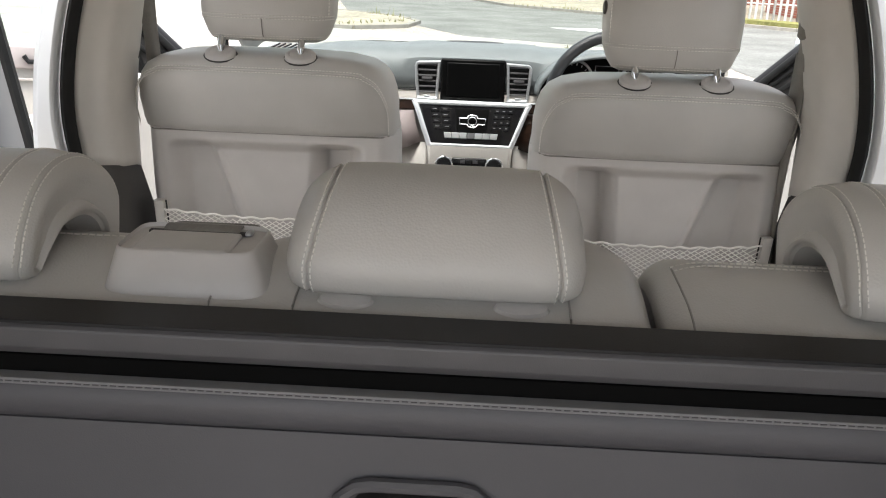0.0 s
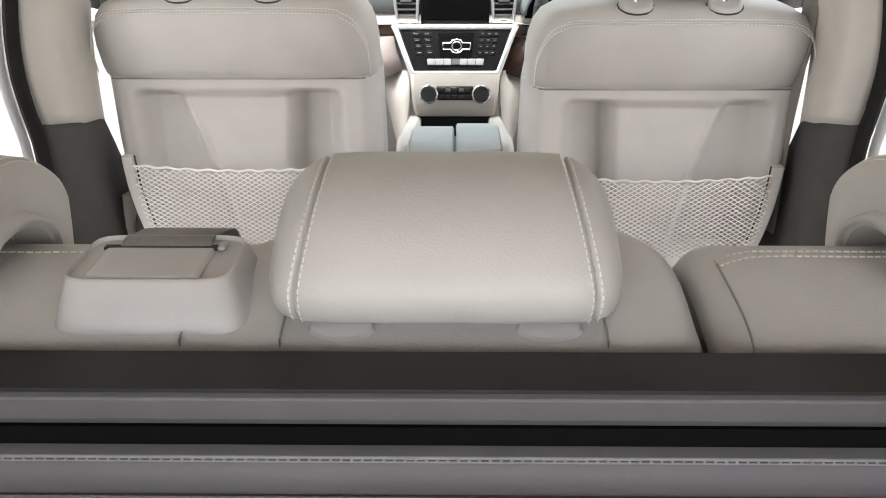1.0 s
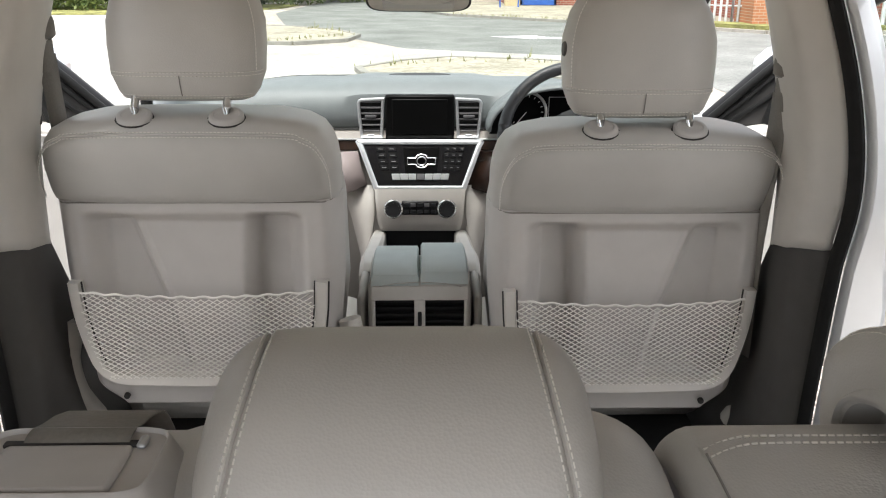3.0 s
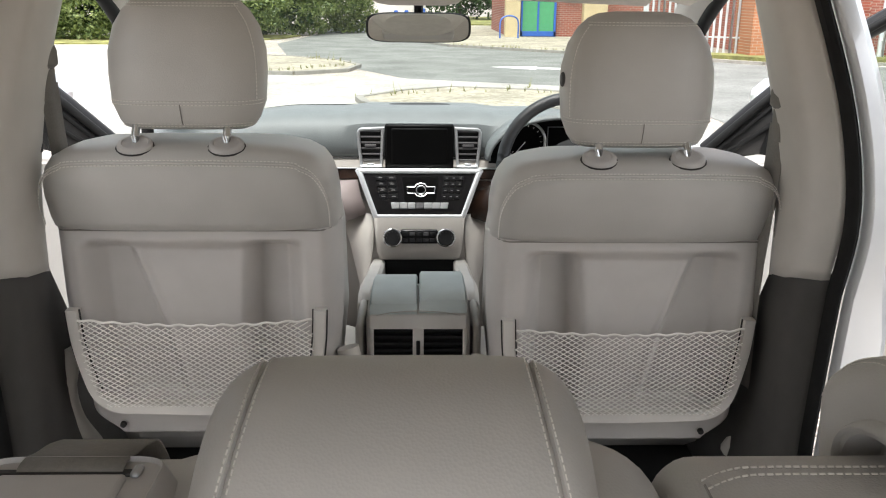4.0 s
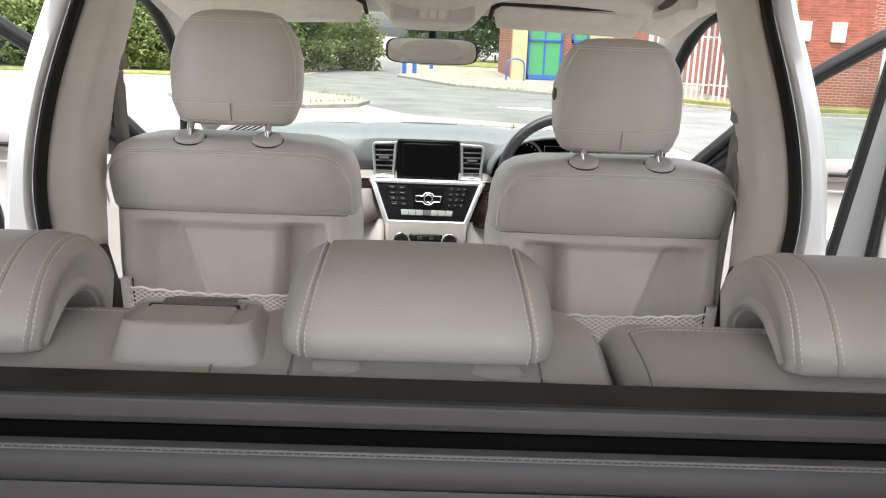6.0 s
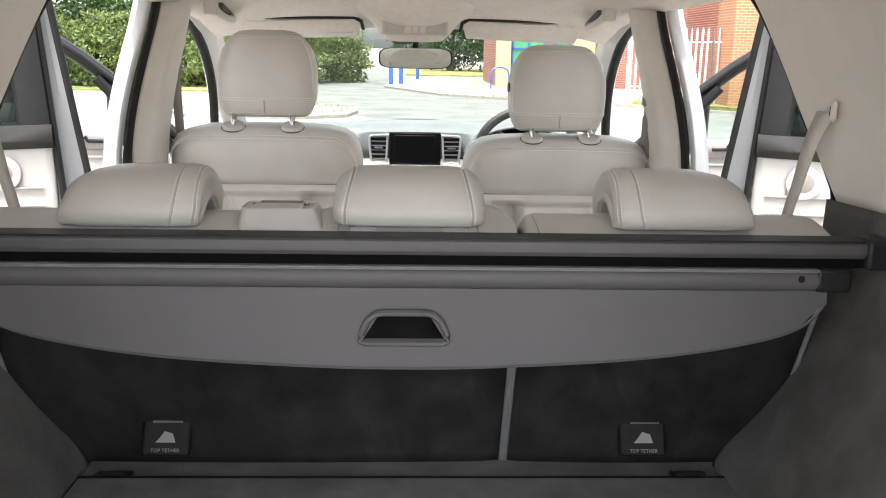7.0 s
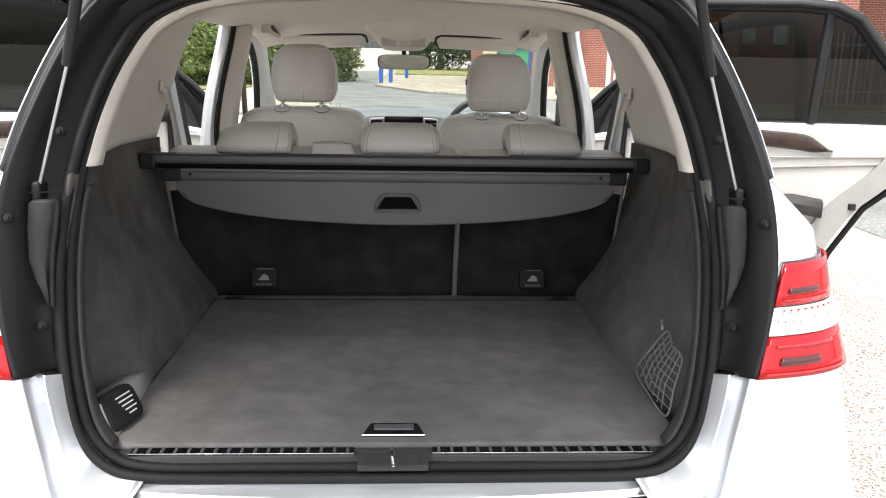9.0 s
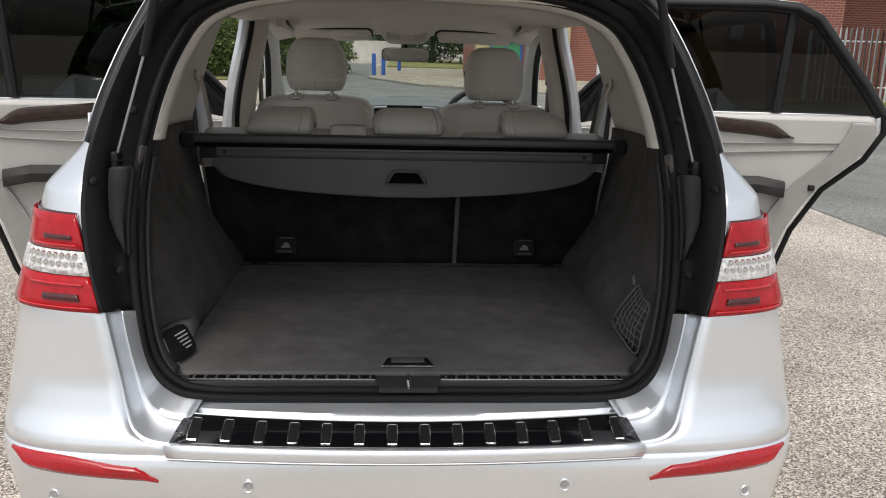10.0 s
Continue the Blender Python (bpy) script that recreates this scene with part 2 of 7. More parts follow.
SEAL = [(0, 0.035, 0.752), (0.25, 0.035, 0.752), (0.45, 0.036, 0.754), (0.525, 0.042, 0.775), (0.572, 0.055, 0.83), (0.594, 0.075, 0.92),
        (0.607, 0.105, 1.03), (0.612, 0.15, 1.16), (0.604, 0.205, 1.28), (0.588, 0.28, 1.395), (0.555, 0.36, 1.505), (0.495, 0.425, 1.590),
        (0.34, 0.465, 1.640), (0, 0.485, 1.660)]
half = spline(SEAL, 6)
SEALRING = half + [Vector((-p.x, p.y, p.z)) for p in reversed(half[1:-1])]

for k, (r, dy, push) in enumerate(((0.011, -0.012, 0.006), (0.012, 0.012, -0.003))):
    cen = Vector((0, 0.2, 1.2))
    ring = [p + Vector((0, dy, 0)) + (p - cen).normalized() * push for p in SEALRING]
    tubepart("tailgate_seal", ring, r, RUBBER, car, "black rubber tailgate seal", 10, True)


def W(z):
    """Half width of the rear skin at a height."""
    pts = ((0.2, 0.84), (0.35, 0.89), (0.5, 0.90), (0.62, 0.912), (0.70, 0.918), (0.80, 0.912), (0.95, 0.885), (1.08, 0.856), (1.16, 0.848), (1.195, 0.842), (1.207, 0.834), (1.26, 0.790), (1.32, 0.745))
    for (a, wa), (b, wb) in zip(pts, pts[1:]):
        if z <= b:
            return wa + (wb - wa) * max(0, z - a) / (b - a)
    return pts[-1][1]


def Y0(z):
    """Rearmost y of the skin at a height."""
    pts = ((0.2, 0.10), (0.35, -0.02), (0.48, -0.09), (0.585, -0.107), (0.592, -0.114), (0.645, -0.112), (0.67, -0.104), (0.70, -0.092), (0.74, -0.068), (0.80, -0.047), (0.86, -0.040), (0.95, -0.03), (1.15, 0.035), (1.195, 0.050), (1.207, 0.058), (1.32, 0.145))
    for (a, wa), (b, wb) in zip(pts, pts[1:]):
        if z <= b:
            return wa + (wb - wa) * max(0, z - a) / (b - a)
    return pts[-1][1]


def skin(x, z, out=0.0):
    """Point of the rounded rear skin at x and z (corner included up to the side)."""
    w, n = W(z) + out, 5.4
    q = min(1.0, abs(x) / w)
    return Vector((x, Y0(z) - out + 0.40 * (1 - (1 - q ** n) ** (1 / n)), z))


def skinrow(x0, z, n=26, end=0.75):
    """From x0 round the corner and along the side."""
    w, rows = W(z), []
    a0 = math.asin(min(1, (x0 / w) ** 3.0))
    for k in range(n):
        a = a0 + (math.pi / 2 - a0) * k / (n - 1)
        x = w * math.sin(a) ** (1 / 3)
        rows.append(skin(x, z))
    last = rows[-1]
    rows.append(Vector((last.x + 0.012, end, z)))
    return rows


# lower bumper: full width rows
bm = bmesh.new()
rings = []
for z in (0.38, 0.42, 0.47, 0.53, 0.58, 0.615, 0.635, 0.645, 0.652, 0.660, 0.672):
    h = skinrow(0.0, z)
    rings.append([Vector((-p.x, p.y, p.z)) for p in reversed(h[1:])] + h)
loft(bm, rings)
bumper = part("rear_bumper", bm, SILVER, car, "silver painted rear bumper", thick=0.004)
# lower dark valance
bm = bmesh.new()
rings = []
for z in (0.24, 0.3, 0.36, 0.385):
    h = skinrow(0.0, z)
    rings.append([Vector((-p.x, p.y + 0.01, p.z)) for p in reversed(h[1:])] + [p + Vector((0, 0.01, 0)) for p in h])
loft(bm, rings)
part("valance", bm, DARKTRIM, bumper, "dark grey lower valance", thick=0.004)

# inner edge of the silver corner, from the step up to the lamp
EDGE = [(0.500, 0.690), (0.535, 0.693), (0.566, 0.703), (0.589, 0.724), (0.605, 0.765), (0.620, 0.825), (0.634, 0.89), (0.646, 0.945), (0.650, 0.962)]
for s in (-1, 1):
    bm = bmesh.new()
    rings = []
    rings.append(flip(skinrow(0.500, 0.670), s))
    for p in spline([(x, 0, z) for x, z in EDGE], 3):
        rings.append(flip(skinrow(p.x, p.z), s))
    for z in (1.0, 1.06, 1.12, 1.17):
        rings.append(flip(skinrow(0.70, z), s))
    for z, x in ((1.19, 0.706), (1.196, 0.707), (1.207, 0.708), (1.24, 0.707), (1.28, 0.70), (1.31, 0.69)):
        rings.append(flip(skinrow(x, z), s))
    loft(bm, rings)
    part("quarter_panel", bm, SILVER, car, "silver painted rear quarter", thick=0.003)
    # channel between the corner's edge and the seal
    e = [skin(p.x, p.z) for p in spline([(x, 0, z) for x, z in EDGE], 4)]
    m_ = len(e)
    si = [half[int(round(12 + (31 - 12) * k / (m_ - 1)))] for k in range(m_)]
    bm = bmesh.new()
    rows = []
    for f, dy in ((0, 0.0), (0.05, 0.008), (0.14, 0.022), (0.28, 0.032), (0.40, 0.026), (0.47, 0.010), (0.50, 0.001), (0.54, -0.003), (0.62, -0.001), (0.85, 0.0), (1.0, 0.01)):
        row = []
        for k, (a, b) in enumerate(zip(e, si)):
            p = a.lerp(b + Vector((0, -0.012, 0)), f)
            p.y += dy * (0.45 + 0.55 * min(1, k / (m_ * 0.35)))
            row.append(p)
        rows.append(flip(row, s))
    loft(bm, rows)
    foot = [r[-1].copy() for r in rows]
    part("loading_channel", bm, SILVER, bumper, thick=0.003)
    # black frame beside and above the opening
    fb = [(0.650, -0.024, 0.9625), (0.676, 0.004, 1.03), (0.700, 0.045, 1.12), (0.706, 0.075, 1.20), (0.694, 0.11, 1.30), (0.668, 0.19, 1.42), (0.63, 0.28, 1.54), (0.575, 0.36, 1.63), (0.45, 0.42, 1.69), (0.2, 0.44, 1.715), (0, 0.445, 1.72)]
    fb = spline(fb, 5)
    sf = half[31:]
    bm = bmesh.new()
    rows = []
    for f in (0, 0.15, 0.4, 0.62, 0.68, 0.9, 1.0):
        row = []
        for k, b in enumerate(fb):
            t = k / (len(fb) - 1) * (len(sf) - 1)
            a = sf[int(t)].lerp(sf[min(int(t) + 1, len(sf) - 1)], t - int(t))
            p = a.lerp(b, f)
            p.y += {0: 0, 0.15: 0.012, 0.4: 0.016, 0.62: 0.014, 0.68: 0.0, 0.9: -0.004, 1.0: 0}[f]
            row.append(p)
        rows.append(flip(row, s))
    loft(bm, rows)
    bm.faces.new([bm.verts.new(p) for p in foot + [r[0] + Vector((0, 0, 0.001)) for r in rows]])
    fr = part("tailgate_frame", bm, BLACKPAINT, car, "black painted frame of the tailgate opening", thick=0.003)
    # raised panel, drain groove and bracket beside the lamp
    rows = []
    for z, xa, xb, y in ((1.250, 0.618, 0.654, 0.116), (1.243, 0.612, 0.662, 0.112), (1.20, 0.616, 0.664, 0.103), (1.145, 0.620, 0.660, 0.088), (1.10, 0.619, 0.644, 0.076), (1.066, 0.618, 0.626, 0.068)):
        y += 0.012
        rows.append(flip([(xa, y + 0.022, z), (xa + 0.004, y + 0.004, z), (xa * 0.7 + xb * 0.3, y - 0.004, z), (xa * 0.3 + xb * 0.7, y - 0.006, z), (xb - 0.003, y - 0.003, z), (xb, y + 0.022, z)], s))
    bm = bmesh.new()
    loft(bm, rows)
    part("pillar_panel", bm, BLACK, fr, "black moulded panel", thick=0.003)
    tubepart("drain_groove", flip(spline([(0.607, 0.120, 1.248), (0.611, 0.108, 1.20), (0.615, 0.094, 1.15), (0.6155, 0.082, 1.10), (0.614, 0.074, 1.062)], 4), s), 0.0042, RUBBER, fr, "black groove", 8)
    tubepart("frame_joint", flip([(0.612, 0.150, 1.262), (0.640, 0.128, 1.262), (0.655, 0.118, 1.264)], s), 0.0016, RUBBER, fr, "", 5)
    # bolts on the frame
    for x, y, z in ((0.571, 0.432, 1.571), (0.618, 0.190, 1.369), (0.682, 0.092, 1.225), (0.630, 0.068, 1.033), (0.43, 0.44, 1.645)):
        bm = bmesh.new()
        disc(bm, (s * x, y - 0.012, z), (s * 0.2, -1, 0.35), 0.009, 0.012, 14)
        disc(bm, (s * x, y - 0.016, z), (s * 0.2, -1, 0.35), 0.005, 0.008, 10)
        part("bolt", bm, RUBBER, fr)
    # body side above the belt with the dark quarter glass
    bm = bmesh.new()
    rear = [(0.69, 0.125, 1.31), (0.668, 0.20, 1.42), (0.63, 0.29, 1.54), (0.585, 0.37, 1.63)]
    front = [(0.77, 1.25, 1.31), (0.745, 1.32, 1.42), (0.70, 1.40, 1.56), (0.655, 1.44, 1.66)]
    loft(bm, [flip(rear, s), flip([(a[0] + 0.045, a[1] + 0.3, a[2]) for a in rear], s), flip([((a[0] + b[0]) / 2 + 0.035, (a[1] + b[1]) / 2, (a[2] + b[2]) / 2) for a, b in zip(rear, front)], s), flip(front, s)])
    part("quarter_window", bm, GLOSS, car, "dark tinted quarter window", thick=0.004)
    cr = spline([(0.716, 0.14, 1.302), (0.697, 0.20, 1.40), (0.662, 0.285, 1.52), (0.618, 0.37, 1.63), (0.592, 0.42, 1.68)], 5)
    bm = bmesh.new()
    fe = [p for p in fb if 1.28 < p.z < 1.69]
    fe = [fe[int(round(k * (len(fe) - 1) / (len(cr) - 1)))] for k in range(len(cr))]
    loft(bm, [flip([p + Vector((0, 0.004, 0)) for p in fe], s), flip([p + Vector((0, 0.003, 0)) for p in cr], s), flip([p + Vector((0.003, 0.03, 0)) for p in cr], s)])
    part("pillar_cover", bm, BLACKPAINT, car, "black pillar cover", thick=0.003)
    tubepart("window_trim", flip(cr, s), 0.0017, SATIN, car, "chrome strip beside the quarter window")
    # roof rail
    tubepart("roof_rail", flip(spline([(0.60, 0.5, 1.70), (0.615, 0.62, 1.745), (0.63, 1.3, 1.775), (0.62, 2.0, 1.755), (0.60, 2.2, 1.71)], 6), s), 0.014, SATIN, car, "satin silver roof rail")
    # gas strut
    st = empty("gas_strut", "black gas strut holding the open tailgate", "gas strut", group="gas struts")
    lo, mid, hi = Vector((s * 0.652, 0.145, 1.262)), Vector((s * 0.567, 0.11, 1.49)), Vector((s * 0.463, 0.01, 1.78))
    tubepart("rod", [lo, mid], 0.0030, SATIN, st, "polished steel rod", 10)
    tubepart("cylinder", [mid, hi], 0.0098, BLACK, st, "", 12)
    bm = bmesh.new()
    box(bm, -0.008, 0.008, -0.012, 0.03, -0.024, 0.018, Matrix.Translation(lo))
    part("ball_joint", bm, BLACK, st, bevel=0.005)
    # tail lamp
    lamp = empty("tail_lamp", "red and clear tail lamp wrapped round the car's corner", "tail lamp", (s * 0.75, 0, 0.96), "tail lamps")
    lampz = lambda z: (0.652 + (z - 0.957) * 0.32, W(z) * 0.992)

    def lens(z0, z1, out, nm, mt, lab="", xa=0.0, xb=0.0, nz=5):
        b_ = bmesh.new()
        rr = []
        for k in range(nz):
            z = z0 + (z1 - z0) * k / (nz - 1)
            a, b = lampz(z)
            a, b = a + xa, b - xb
            w = W(z) + out
            row = []
            for i in range(17):
                x = a + (b - a) * i / 16
                row.append(skin(min(x, w * 0.998), z, out))
            row.append(Vector((row[-1].x + 0.002, row[-1].y + 0.05, z + 0.002)))
            rr.append(flip([p - Vector((0, 0, 0)) for p in row], s))
        loft(b_, rr)
        return part(nm, b_, mt, lamp, lab, thick=0.006)

    lens(0.957, 1.156, 0.004, "housing", DEEPRED, "dark red lamp housing")
    lens(0.960, 1.030, 0.011, "red_lens", REDLENS, "bright red lens")
    lens(1.032, 1.080, 0.012, "clear_lens", CLEARLENS, "clear faceted lens")
    for r_, zf in ((0, 1.055), (1, 1.071)):
        for k in range(8):
            a_, b_ = lampz(zf)
            p = skin(a_ + (b_ - a_) * (0.09 + 0.75 * (k + 0.5 * r_) / 8), zf, 0.0185)
            bm = bmesh.new()
            disc(bm, (s * p.x, p.y, p.z), (s * 0.15, -1, 0.1), 0.0066, 0.009, 12)
            part("reflector_cup", bm, CHROME, lamp)
    lens(1.082, 1.154, 0.011, "red_lens", REDLENS, "bright red lens")
    lens(0.982, 0.995, 0.0150, "light_bar", DEEPRED, "dark bar in the lens", 0.035, 0.09, 3)
    lens(1.012, 1.016, 0.0145, "light_guide", REDGUIDE, "glossy red light guide", 0.02, 0.05, 3)
    lens(0.967, 0.970, 0.0145, "light_guide", REDGUIDE, "glossy red light guide", 0.012, 0.03, 3)
    lens(1.103, 1.112, 0.0150, "light_bar", DEEPRED, "dark bar in the lens", 0.022, 0.06, 3)
    lens(1.090, 1.093, 0.0145, "light_guide", REDGUIDE, "glossy red light guide", 0.015, 0.03, 3)
    # reflector in the bumper
    bm = bmesh.new()
    rows = []
    for f in (0, 0.25, 0.75, 1):
        row = []
        for i in range(22):
            q = i / 21
            x = 0.525 + q * 0.328
            zl = 0.617 + 0.011 * min(1, (x - 0.525) / 0.29) + 0.034 * step01(x, 0.812, 0.853)
            zh = 0.617 + 0.032 * min(1, (x - 0.525) / 0.042) + 0.018 * step01(x, 0.56, 0.76) - 0.002 * step01(x, 0.82, 0.853)
            z = zl + f * max(0.003, zh - zl)
            w = W(z)
            row.append(skin(min(x, w * 0.9995), z, 0.005 if 0 < f < 1 else 0.0))
        rows.append(flip(row, s))
    loft(bm, rows)
    part("reflector", bm, REFLECTOR, bumper, "red reflector strip", thick=0.003)
    for x, z in ((0.338, 0.608), (0.758, 0.568)):
        bm = bmesh.new()
        p, q = skin(x, z), skin(x + 0.02, z)
        nrm = Vector((q.y - p.y, p.x - q.x, 0)).normalized()
        nrm = Vector((s * nrm.x, nrm.y, 0))
        c = Vector((s * p.x, p.y, p.z))
        tube(bm, [c + nrm * 0.004 + (Vector((0, 0, 1)) * math.cos(k * math.tau / 20) + nrm.cross(Vector((0, 0, 1))) * math.sin(k * math.tau / 20)) * 0.0125 for k in range(20)], 0.002, 6, True)
        ps_ = part("parking_sensor", bm, SILVER, bumper, "silver ring of a parking sensor")
        bm = bmesh.new()
        disc(bm, c + nrm * 0.0035, nrm, 0.0085, 0.01, 18)
        part("sensor_face", bm, SENSOR, ps_, "grey sensor face")

# step plate on the bumper
xs = [k / 20 * 2 - 1 for k in range(21)]


def plate(u, f, out=0.0):
    """Point of the loading step: u -1..1 across, f from its inner edge to the outer one."""
    return Vector((u * (0.485 + 0.017 * f), -0.044 - 0.074 * f + (0.028 - 0.016 * f) * u * u, 0.720 - 0.027 * f + 0.008 * u * u + out))


bm = bmesh.new()
loft(bm, [[plate(x, f, o) for x in xs] for f, o in ((0.0, -0.006), (0.02, 0.0), (0.1, 0.001), (0.5, 0.002), (0.93, 0.0), (1.0, -0.004))])
step_plate = part("step_plate", bm, GLOSS, bumper, "gloss black loading step", thick=0.004)
bm = bmesh.new()
loft(bm, [[plate(x * (1.0 + 0.012 * k), 1.0) + Vector((0, dy, dz)) for x in xs] for k, dy, dz in ((0, 0.002, 0.001), (0.6, -0.004, 0.0), (1, -0.009, -0.004), (1, -0.011, -0.012), (0.8, -0.010, -0.024), (0.5, -0.004, -0.029), (0.4, 0.012, -0.030))])
part("step_lip", bm, SILVER, bumper, thick=0.003)
tubepart("step_trim", [plate(x * 1.006, 1.0) + Vector((0, -0.007, -0.0305)) for x in xs], 0.0022, CHROME, bumper, "thin chrome line under the step")
tubepart("step_gap", [plate(x * 1.003, 1.0) + Vector((0, -0.003, -0.0340)) for x in xs], 0.0022, RUBBER, bumper, "dark joint under the step", 6)
tubepart("step_edge", [plate(x, -0.02, 0.001) for x in xs], 0.0018, SATIN, bumper, "bright edge of the step", 6)
for k in range(14):
    u = (k - 6.5) / 6.5 * 0.925
    c = plate(u, 0.5).x
    q = []
    for a, f in ((-0.008, 0.15), (-0.0105, 0.19), (-0.0115, 0.5), (-0.0105, 0.86), (-0.009, 0.90), (0.009, 0.90), (0.0105, 0.86), (0.0115, 0.5), (0.0105, 0.19), (0.008, 0.15)):
        q.append(plate((c + a) / (0.485 + 0.017 * f), f, 0.0045))
    bm = bmesh.new()
    tube(bm, q, 0.0012, 5, True)
    a, b = q[4] + Vector((0, 0.002, 0.0)), q[5] + Vector((0, 0.002, 0.0))
    tube(bm, [a, b], 0.0027, 6)
    rib = part("grip_rib", bm, CHROME, step_plate)
    bm = bmesh.new()
    bm.faces.new([bm.verts.new(p - Vector((0, 0, 0.0008))) for p in q])
    part("rib_pad", bm, RUBBER, rib, "black rubber pad", smooth=False, thick=0.002)
# closing strip between step and seal
bm = bmesh.new()
loft(bm, [[(plate(x * w, 0) + Vector((0, dy, dz))).lerp(Vector((x * 0.47, 0.028, 0.744)), g) for x in xs] for w, dy, dz, g in ((1.0, 0.002, -0.004, 0), (1.0, 0.008, -0.005, 0), (1.0, 0.012, 0.0, 0.05), (1.0, 0.012, 0.006, 0.15), (1.0, 0.012, 0.004, 0.5), (1, 0, 0, 0.72), (1, 0, 0.004, 0.78), (1, 0, 0, 1))])
part("sill_flange", bm, SILVER, bumper, thick=0.003)

# plain shell that closes the car: roof, flanks, bonnet, floor pan
bm = bmesh.new()
rows = []
for y, z, w in ((0.445, 1.715, 0.60), (0.6, 1.735, 0.645), (1.0, 1.755, 0.665), (1.6, 1.755, 0.67), (2.1, 1.725, 0.655), (2.42, 1.655, 0.63), (2.55, 1.60, 0.62)):
    rows.append([Vector((w * x, y, z - 0.055 * abs(x) ** 3.5)) for x in xs])
loft(bm, rows)
part("roof", bm, SILVER, car, "silver painted roof", thick=0.012)
for s in (-1, 1):
    bm = bmesh.new()
    sides = lambda y, t=0.0: [Vector((s * (0.90 + t), y, 0.36)), Vector((s * (0.935 + t), y, 0.55)), Vector((s * (0.93 + t), y, 0.80)), Vector((s * (0.90 + t), y, 1.0)), Vector((s * (0.86 + t), y, 1.10))]
    loft(bm, [sides(y, -0.03 * max(0, (y - 4.2)) * 2) for y in (3.0, 3.4, 3.9, 4.3, 4.55)])
    part("front_wing", bm, SILVER, car, thick=0.004)
    bm = bmesh.new()
    loft(bm, [[Vector((s * 0.915, 0.74, z)), Vector((s * 0.915, 0.95, z)), Vector((s * (0.93 if z < 1 else 0.90 - (z - 1) * 0.3), 1.12 + max(0, z - 0.6) * 0.25, z))] for z in (0.62, 0.8, 0.95, 1.1, 1.2, 1.31)])
    part("rear_flank", bm, SILVER, car, thick=0.004)
    boxpart("door_sill", (min(s * 0.70, s * 0.90), max(s * 0.70, s * 0.90), 1.15, 3.05, 0.33, 0.46), WHITEJAMB, car, bevel=0.03)
bm = bmesh.new()
loft(bm, [[Vector((w * x, y, z - 0.06 * abs(x) ** 3)) for x in xs] for y, z, w in ((3.30, 1.13, 0.80), (3.6, 1.10, 0.82), (4.1, 1.04, 0.80), (4.45, 0.97, 0.74), (4.6, 0.88, 0.70), (4.63, 0.6, 0.78), (4.6, 0.36, 0.78))])
part("bonnet", bm, SILVER, car, "silver painted bonnet", thick=0.006)
boxpart("floor_pan", (-0.70, 0.70, 1.12, 3.30, 0.34, 0.40), CARPET, car)
boxpart("boot_pan", (-0.66, 0.66, 0.05, 1.16, 0.50, 0.70), CARPET, car)
boxpart("bulkhead", (-0.78, 0.78, 3.28, 3.34, 0.36, 1.12), BLACK, car)
for s in (-1, 1):
    for y in (0.86, 3.80):
        bm = bmesh.new()
        rings = []
        for dx, r in ((-0.11, 0.22), (-0.125, 0.27), (-0.12, 0.33), (-0.09, 0.362), (0.09, 0.362), (0.12, 0.33), (0.125, 0.27), (0.11, 0.22)):
            rings.append([Vector((s * 0.80 + dx, y + r * math.cos(a * math.tau / 40), 0.362 + r * math.sin(a * math.tau / 40))) for a in range(40)])
        loft(bm, rings, True)
        wh = part("wheel", bm, TYRE, car, "black rubber tyre on a silver rim")
        bm = bmesh.new()
        rings = []
        for dx, r in ((0.095, 0.03), (0.10, 0.06), (0.07, 0.19), (0.11, 0.215), (0.11, 0.225), (-0.11, 0.225)):
            rings.append([Vector((s * 0.80 + s * dx, y + r * math.cos(a * math.tau / 40), 0.362 + r * math.sin(a * math.tau / 40))) for a in range(40)])
        loft(bm, rings, True, True)
        part("rim", bm, SATIN, wh)
# tailgate, raised above the opening
gate = []
for k in range(9):
    f = k / 8
    gate.append((0.40 - 1.02 * f, 1.75 + 0.36 * f - 0.10 * f * f, 0.56 + 0.10 * min(1, f * 2)))
bm = bmesh.new()
loft(bm, [[Vector((w * x, y, z - 0.05 * abs(x) ** 3)) for x in xs] for y, z, w in gate])
tg = part("tailgate", bm, BLACK, car, "raised tailgate with dark inner lining", thick=0.05)


